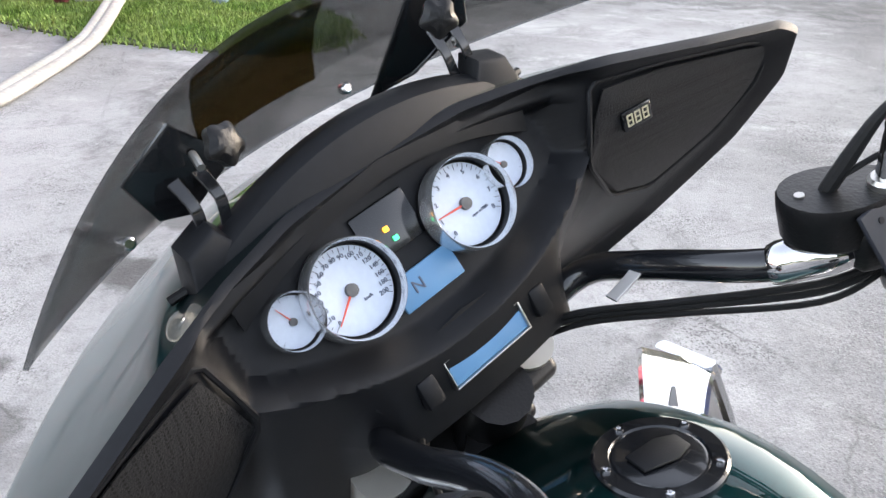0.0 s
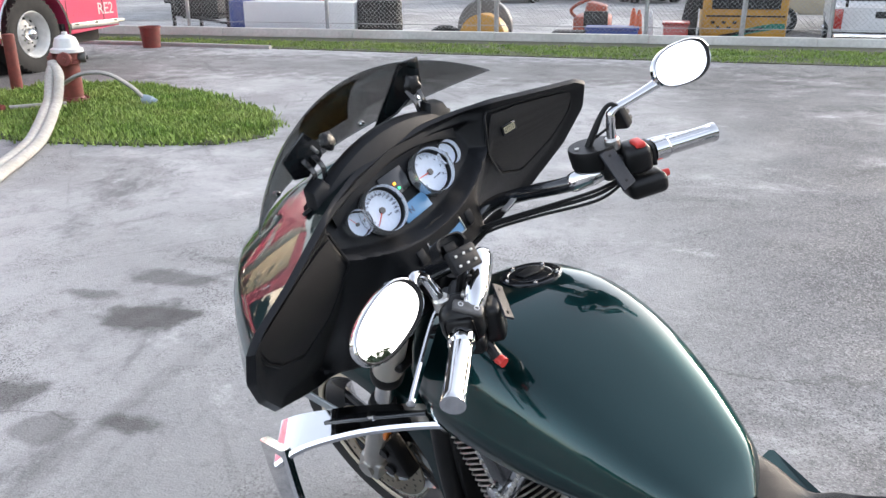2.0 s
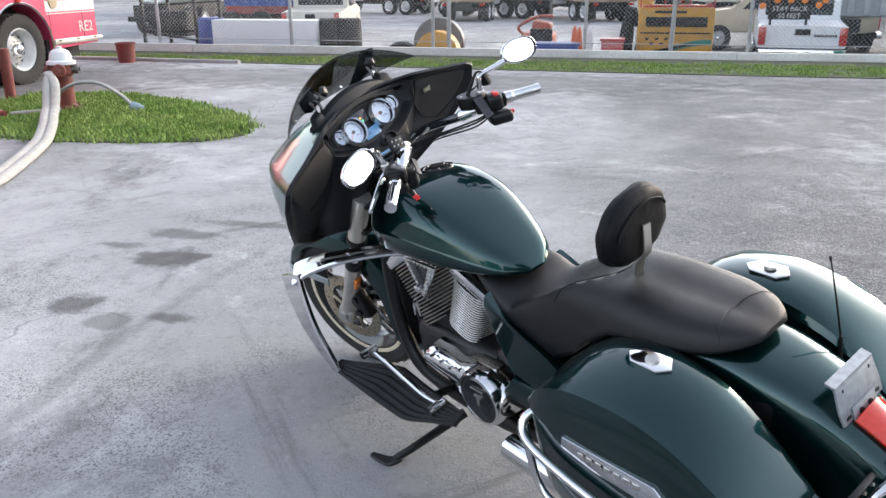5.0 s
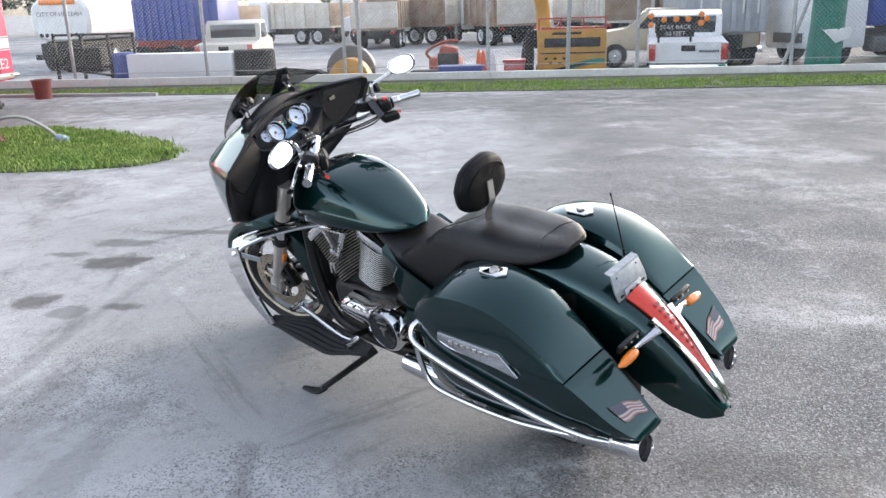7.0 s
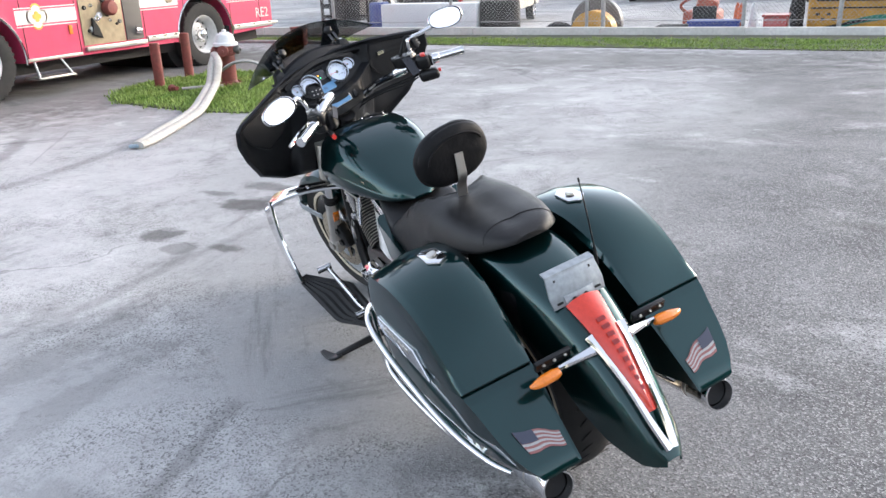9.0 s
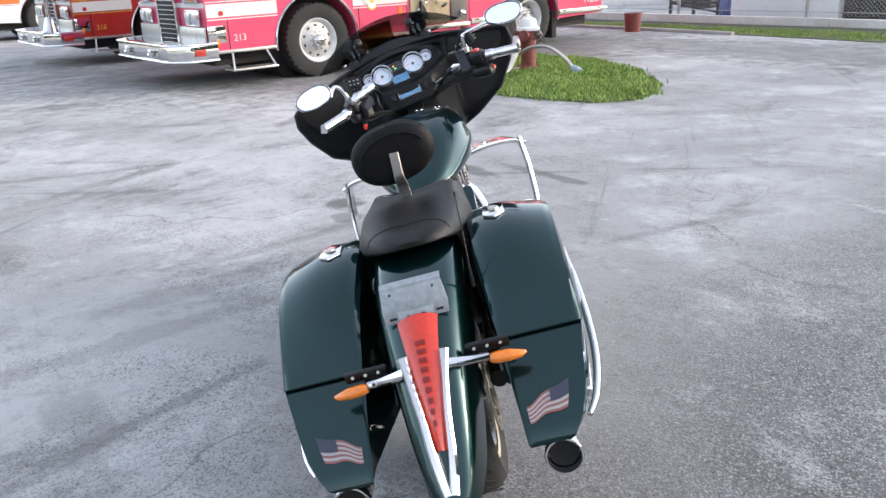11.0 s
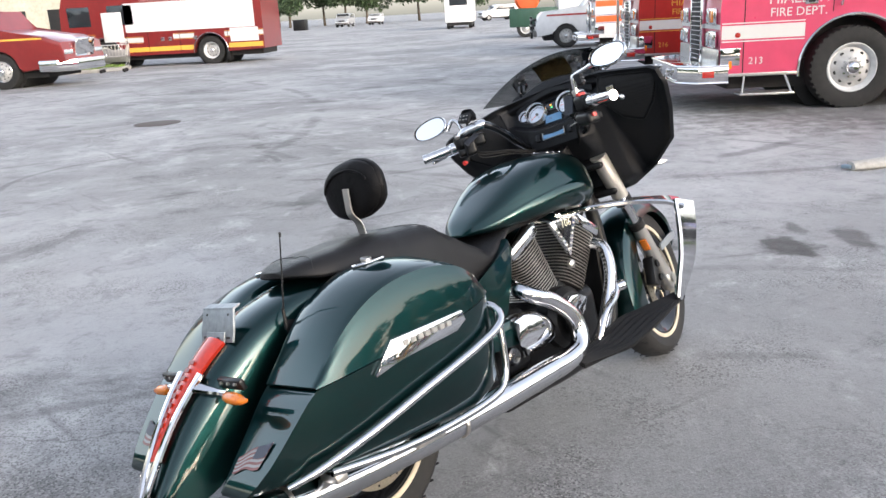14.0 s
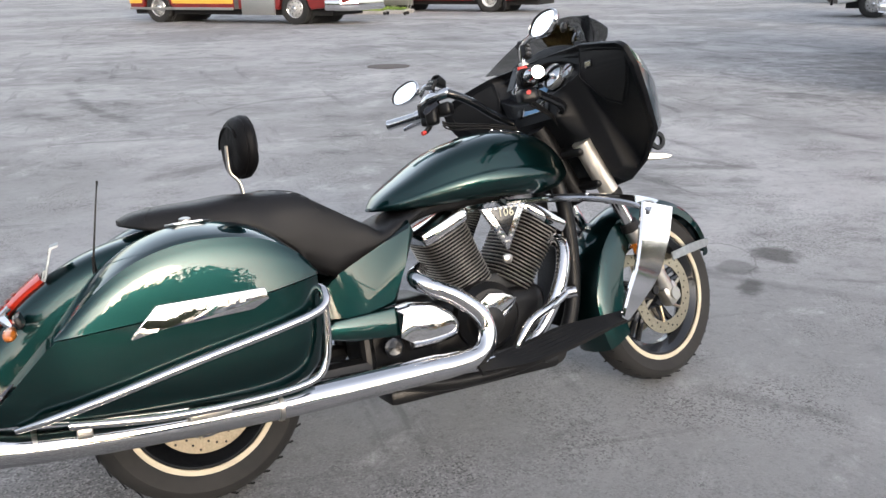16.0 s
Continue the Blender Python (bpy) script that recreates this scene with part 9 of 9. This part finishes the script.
words("board_text", "STAY BACK", 0.15, M_WHITE_STICKER, arrow, facing((0, -0.03, 1.49), (0, -1, 0)))
words("board_text", "50 FEET", 0.15, M_WHITE_STICKER, arrow, facing((0, -0.03, 1.33), (0, -1, 0)))

rack = thing("steel_rack", pose(-8.85, 15.7, Z), "black welded steel rack behind the fence", "rack")
for x in (-0.95, -0.3, 0.35, 0.95):
    bm = bm_new()
    box(bm, (x, 0, 0.92), (0.06, 0.06, 1.84))
    part("upright", bm, M_BLACK_PART, rack)
for z in (1.82, 1.1, 0.95):
    bm = bm_new()
    box(bm, (0, 0.0, z), (1.96, 0.05, 0.05), Matrix.Rotation(radians(0 if z > 1 else 8), 3, "Y"))
    part("crossbar", bm, M_BLACK_PART, rack)
bm = bm_new()
box(bm, (-0.35, 0.3, 1.25), (0.9, 0.5, 0.55), None, 0.05)
part("engine_block", bm, M_DARK, rack)
bm = bm_new()
box(bm, (-6.75, 15.62, (0.62 + Z) / 2), (2.42, 0.5, 0.62 - Z), None, 0.02)
solid("white_panel_bin", bm, M_OFFWHITE, "long off-white sheet metal bin behind the wall", "bin")
for x, mm, nm in ((-8.15, M_BLUE, "blue plastic barrel"), (-5.30, M_DARK, "black barrel"), (-4.95, M_DARK, "dark grey barrel")):
    bm = bm_new()
    lathe(bm, (x, 15.75, Z), (0, 0, 1), [(0.27, 0), (0.30, 0.05), (0.30, 0.42), (0.31, 0.45), (0.30, 0.48), (0.30, 0.9), (0.31, 0.93), (0.30, 0.96), (0.29, 1.36), (0.26, 1.40), (0.001, 1.40)], 22)
    solid("barrel", bm, mm, nm + " standing behind the wall", "barrel", "barrels by the fence")
# yellow drum and grey spool
bm = bm_new()
lathe(bm, (-2.95, 15.75, -0.05), (0, 1, 0), [(0.40, -0.25), (0.46, -0.22), (0.46, 0.22), (0.40, 0.25), (0.36, 0.1), (0.05, 0.08), (0.001, 0.08)], 32)
box(bm, (-2.95, 15.75, -0.42), (1.0, 0.45, 0.66), None, 0.03)
solid("hose_reel", bm, M_YELLOW, "worn yellow drum of a machine", "machine")
bm = bm_new()
lathe(bm, (-3.05, 16.35, 0.10), (0, 1, 0), [(0.54, -0.12), (0.56, -0.1), (0.56, 0.1), (0.54, 0.12), (0.2, 0.1), (0.001, 0.1)], 36)
box(bm, (-3.05, 16.35, -0.52), (0.8, 0.4, 0.46))
solid("cable_spool", bm, M_CAST, "large grey steel spool", "spool")
bm = bm_new()
lathe(bm, (-3.75, 15.8, -0.28), (0, 1, 0), [(0.20, -0.1), (0.42, -0.12), (0.46, 0), (0.42, 0.12), (0.20, 0.1)], 24, loop=True)
solid("loose_tyre", bm, M_TRUCK_TYRE, "old tyre standing behind the wall", "tyre")
# yellow wood chipper
chip = thing("wood_chipper", pose(1.98, 17.4, Z), "worn yellow wood chipper on wheels", "wood chipper")
bm = bm_new()
box(bm, (0, 0, 1.05), (1.55, 1.6, 1.15), None, 0.06)
part("housing", bm, M_YELLOW, chip)
bm = bm_new()
box(bm, (0.0, -0.82, 1.33), (1.25, 0.06, 0.20), None, 0.02)
part("vent", bm, M_DARK, chip, "dark vent slot")
bm = bm_new()
tube(bm, [(-0.62, 0.2, 1.5), (-0.66, 0.2, 2.1), (-0.80, 0.1, 2.55), (-1.15, 0.0, 2.75)], 0.17, 14, 5)
part("chute", bm, M_YELLOW, chip, "yellow discharge chute")
for x0, x1, z, h, mm in ((-0.70, 0.70, 1.645, 0.05, M_RED), (-0.72, 0.72, 1.10, 0.03, M_DARK), (-0.45, 0.20, 1.53, 0.05, M_DARK)):
    bm = bm_new()
    box(bm, ((x0 + x1) / 2, -0.815, z), (x1 - x0, 0.03, h), None, 0.004)
    part("trim_bar", bm, mm, chip)
for k in range(5):
    bm = bm_new()
    box(bm, (-0.58 + 0.10 * k, -0.812, 0.98 - 0.10 * (k % 2)), (0.07, 0.012, 0.05))
    part("lettering_bar", bm, M_DARK, chip)
bm = bm_new()
blade(bm, [(-0.45, -0.812, 0.62), (0.0, -0.812, 0.80), (0.45, -0.812, 0.90), (0.74, -0.812, 0.92)], [0.03, 0.10, 0.12, 0.09], 0.010, (0, 0, 1))
part("swoosh", bm, M_NET, chip, "green swoosh stripe")
bm = bm_new()
tube(bm, [(-0.95, -0.2, 0.4), (-1.0, -0.25, 1.0), (-0.92, -0.3, 1.55), (-0.78, -0.3, 1.2)], [0.10, 0.16, 0.10, 0.05], 10)
part("feed_net", bm, M_DARK, chip, "black netting at the feed end")
for x in (-0.74, -0.25, 0.25, 0.74):
    bm = bm_new()
    rod(bm, (x, -0.75, 1.6), (x, -0.75, 1.86), 0.018, seg=8)
    part("guard_post", bm, M_RED, chip)
bm = bm_new()
rod(bm, (-0.76, -0.75, 1.86), (0.76, -0.75, 1.86), 0.018, seg=8)
part("guard_rail", bm, M_RED, chip)
bm = bm_new()
for k in range(6):
    blade(bm, [(-0.5 + 0.14 * k, -0.820, 0.70 + 0.03 * k), (-0.36 + 0.14 * k, -0.820, 0.735 + 0.028 * k)], [0.05, 0.05], 0.012, (0, 0, 1), 2)
part("stripe", bm, M_DARK, chip)
for s in SIDES:
    truck_wheel(chip, 0.80 * s, 0.3, 0.40, s)
digger = thing("trencher", pose(-1.0, 17.8, Z), "small orange-red trencher with black tyres", "trencher")
bm = bm_new()
box(bm, (0, 0, 0.75), (0.75, 1.1, 0.55), None, 0.08)
box(bm, (0.05, 0.2, 1.12), (0.45, 0.5, 0.28), Matrix.Rotation(0.2, 3, "Y"), 0.08)
tube(bm, [(-0.2, -0.4, 0.9), (-0.42, -0.5, 1.15), (0.0, -0.5, 1.38), (0.35, -0.5, 1.40)], 0.035, 8)
part("body", bm, mat("orange-red machine paint", (0.42, 0.07, 0.03), 0.5, grain=0.5, grain_scale=9, stain=0.5, stain_scale=4, tint=(0.12, 0.06, 0.04)), digger)
bm = bm_new()
box(bm, (0.1, -0.52, 0.95), (0.5, 0.12, 0.35), None, 0.03)
box(bm, (-0.2, -0.56, 0.62), (0.35, 0.10, 0.25), None, 0.03)
part("engine_guard", bm, M_DARK, digger)
bm = bm_new()
rod(bm, (0.25, 0.1, 1.3), (0.25, 0.1, 1.75), 0.03, seg=8)
part("exhaust_stack", bm, M_CAST, digger)
for s in SIDES:
    for y in (-0.35, 0.4):
        truck_wheel(digger, 0.45 * s, y, 0.34, s)
for x, w, h, mm, nm in ((-1.25, 0.55, 0.86, M_DARK, "black plastic crate"), (-0.45, 0.95, 0.95, M_BLUE, "blue plastic tub"), (0.70, 0.44, 1.06, M_RED, "red steel box")):
    bm = bm_new()
    box(bm, (x, 15.6, Z + h / 2), (w, 0.5, h), None, 0.04)
    box(bm, (x, 15.6, Z + h - 0.02), (w + 0.05, 0.55, 0.05), None, 0.01)
    solid("storage_box", bm, mm, nm + " behind the wall", "box", "boxes by the fence")
for x, y, mm in ((0.02, 15.75, M_ORANGE), (0.22, 16.1, M_WHITE), (-0.1, 16.2, M_ORANGE)):
    bm = bm_new()
    lathe(bm, (x, y, Z), (0, 0, 1), [(0.20, 0), (0.20, 0.03), (0.15, 0.05), (0.11, 0.5), (0.105, 0.52), (0.05, 1.15), (0.02, 1.25), (0.001, 1.26)], 16)
    solid("traffic_cone", bm, mm, "tall traffic marker standing behind the wall", "traffic cone", "cones by the fence")
# netted post
bm = bm_new()
rings = []
for k in range(16):
    z = Z + (2.9 - Z) * k / 15
    ring = []
    for i in range(20):
        a = 2 * math.pi * i / 20
        r = 0.33 + 0.07 * noise.noise(Vector((math.cos(a) * 1.6, math.sin(a) * 1.6, z * 1.4))) + 0.03 * math.sin(5 * a + z * 2)
        ring.append((7.05 + r * math.cos(a), 15.35 + r * math.sin(a), z))
    rings.append(ring)
loft(bm, rings)
solid("netted_post", bm, M_NET, "post wrapped in torn green shade netting", "post")
bm = bm_new()
prism(bm, [(6.85, 15.0, 0.78), (7.42, 15.02, 0.82), (7.40, 15.0, 0.62), (7.12, 14.99, 0.52)], (0, 0.02, 0), 0.004)
solid("plastic_bag", bm, M_WHITE, "white plastic sheet caught on the netting", "plastic sheet")


# trees closing the view
M_LEAF = mat("dark foliage", (0.045, 0.085, 0.03), 0.7, grain=0.6, grain_scale=1.2, stain=0.5, stain_scale=0.3)
M_BARK = mat("bark", (0.10, 0.08, 0.06), 0.9, grain=0.5, grain_scale=6)


def make_tree(m, h, r, seed, n=5200):
    rng = np.random.default_rng(seed)
    t = thing("tree", m, "broad dark green tree at the edge of the lot", "tree", "far trees")
    bm = bm_new()
    tube(bm, [(0, 0, 0), (0.1, 0.05, h * 0.25), (0.0, 0.1, h * 0.5)], [0.28, 0.2, 0.12], 10)
    for k in range(5):
        a = 2 * math.pi * k / 5 + rng.random()
        tube(bm, [(0.05, 0.05, h * 0.3), (math.cos(a) * r * 0.4, math.sin(a) * r * 0.4, h * 0.5), (math.cos(a) * r * 0.75, math.sin(a) * r * 0.75, h * 0.68)], [0.12, 0.08, 0.03], 7)
    part("trunk", bm, M_BARK, t)
    verts, faces = [], []
    lobes = [(rng.normal(0, r * 0.42), rng.normal(0, r * 0.42), h * rng.uniform(0.42, 0.85), r * rng.uniform(0.35, 0.6)) for _ in range(11)]
    for k in range(n):
        cx, cy, cz, cr = lobes[k % 11]
        d = rng.normal(size=3)
        d = d / np.linalg.norm(d) * cr * rng.uniform(0.6, 1.05)
        p = np.array((cx, cy, cz)) + d * (1, 1, 0.75)
        u, v = rng.normal(size=3) * 0.15, rng.normal(size=3) * 0.15
        i = len(verts)
        verts += [tuple(p - u), tuple(p + v), tuple(p + u), tuple(p - v)]
        faces.append((i, i + 1, i + 2, i + 3))
    me = bpy.data.meshes.new("crown")
    me.from_pydata(verts, [], faces)
    me.materials.append(M_LEAF)
    c = new("crown", me)
    c.parent = t
    return t


# a white truck and trees on the side behind the walk, seen in the mirrors and in the paint
back_truck = van_like("truck", pose(17.0, 0.0, 0, 0, 0, -96), M_WHITE_GLOSS, "white truck with a dark slatted grille parked on the lot", "truck", 7.0, 2.4, 2.8, 1.7, 1.55, 0.48)
for k in range(6):
    bm = bm_new()
    box(bm, (-1.2, -0.02, 0.92 + 0.09 * k), (1.3, 0.05, 0.045), None, 0.008)
    part("grille_slat", bm, M_DARK, back_truck)
for x in (-0.12, -2.28):
    bm = bm_new()
    box(bm, (x, 0.03, 1.12), (0.14, 0.08, 0.14), None, 0.02)
    part("marker_lamp", bm, M_AMBER, back_truck, "amber marker lamp")
first = make_tree(pose(-150, -40, 0), 9, 5, 1)
second = make_tree(pose(-152, -30, 0), 11, 6, 2)
rng = random.Random(9)
for k in range(14):
    copy_thing(first if k % 2 else second, pose(-150 - 6 * rng.random(), -52 + 8.5 * k + 3 * rng.random(), 0, 0, 0, 360 * rng.random()))
for k in range(16):
    copy_thing(second if k % 2 else first, pose(-75 + 9.5 * k + 4 * rng.random(), 82 + 12 * rng.random(), Z, 0, 0, 360 * rng.random()))
for k in range(9):
    copy_thing(second if k % 2 else first, pose(-20 + 8 * k + 3 * rng.random(), -52 - 5 * rng.random(), 0, 0, 0, 360 * rng.random()))
# two unseen rows of trees, added east to screen the walk from the low sun
for k in range(30):
    a = radians(33 + 7.0 * (k % 15) + 3.5 * (k // 15) + 2.5 * rng.random())
    d = 40 + 12 * (k // 15) + 7 * rng.random()
    # halved trees leave a gap where the left mirror reflects sky
    copy_thing(second if k % 2 else first, pose(d * math.sin(a), d * math.cos(a), 0, 0, 0, 360 * rng.random()) @ Matrix.Scale((1.15 + 0.3 * (k // 15)) * (0.5 if radians(63) < a < radians(88) else 1.0), 4))
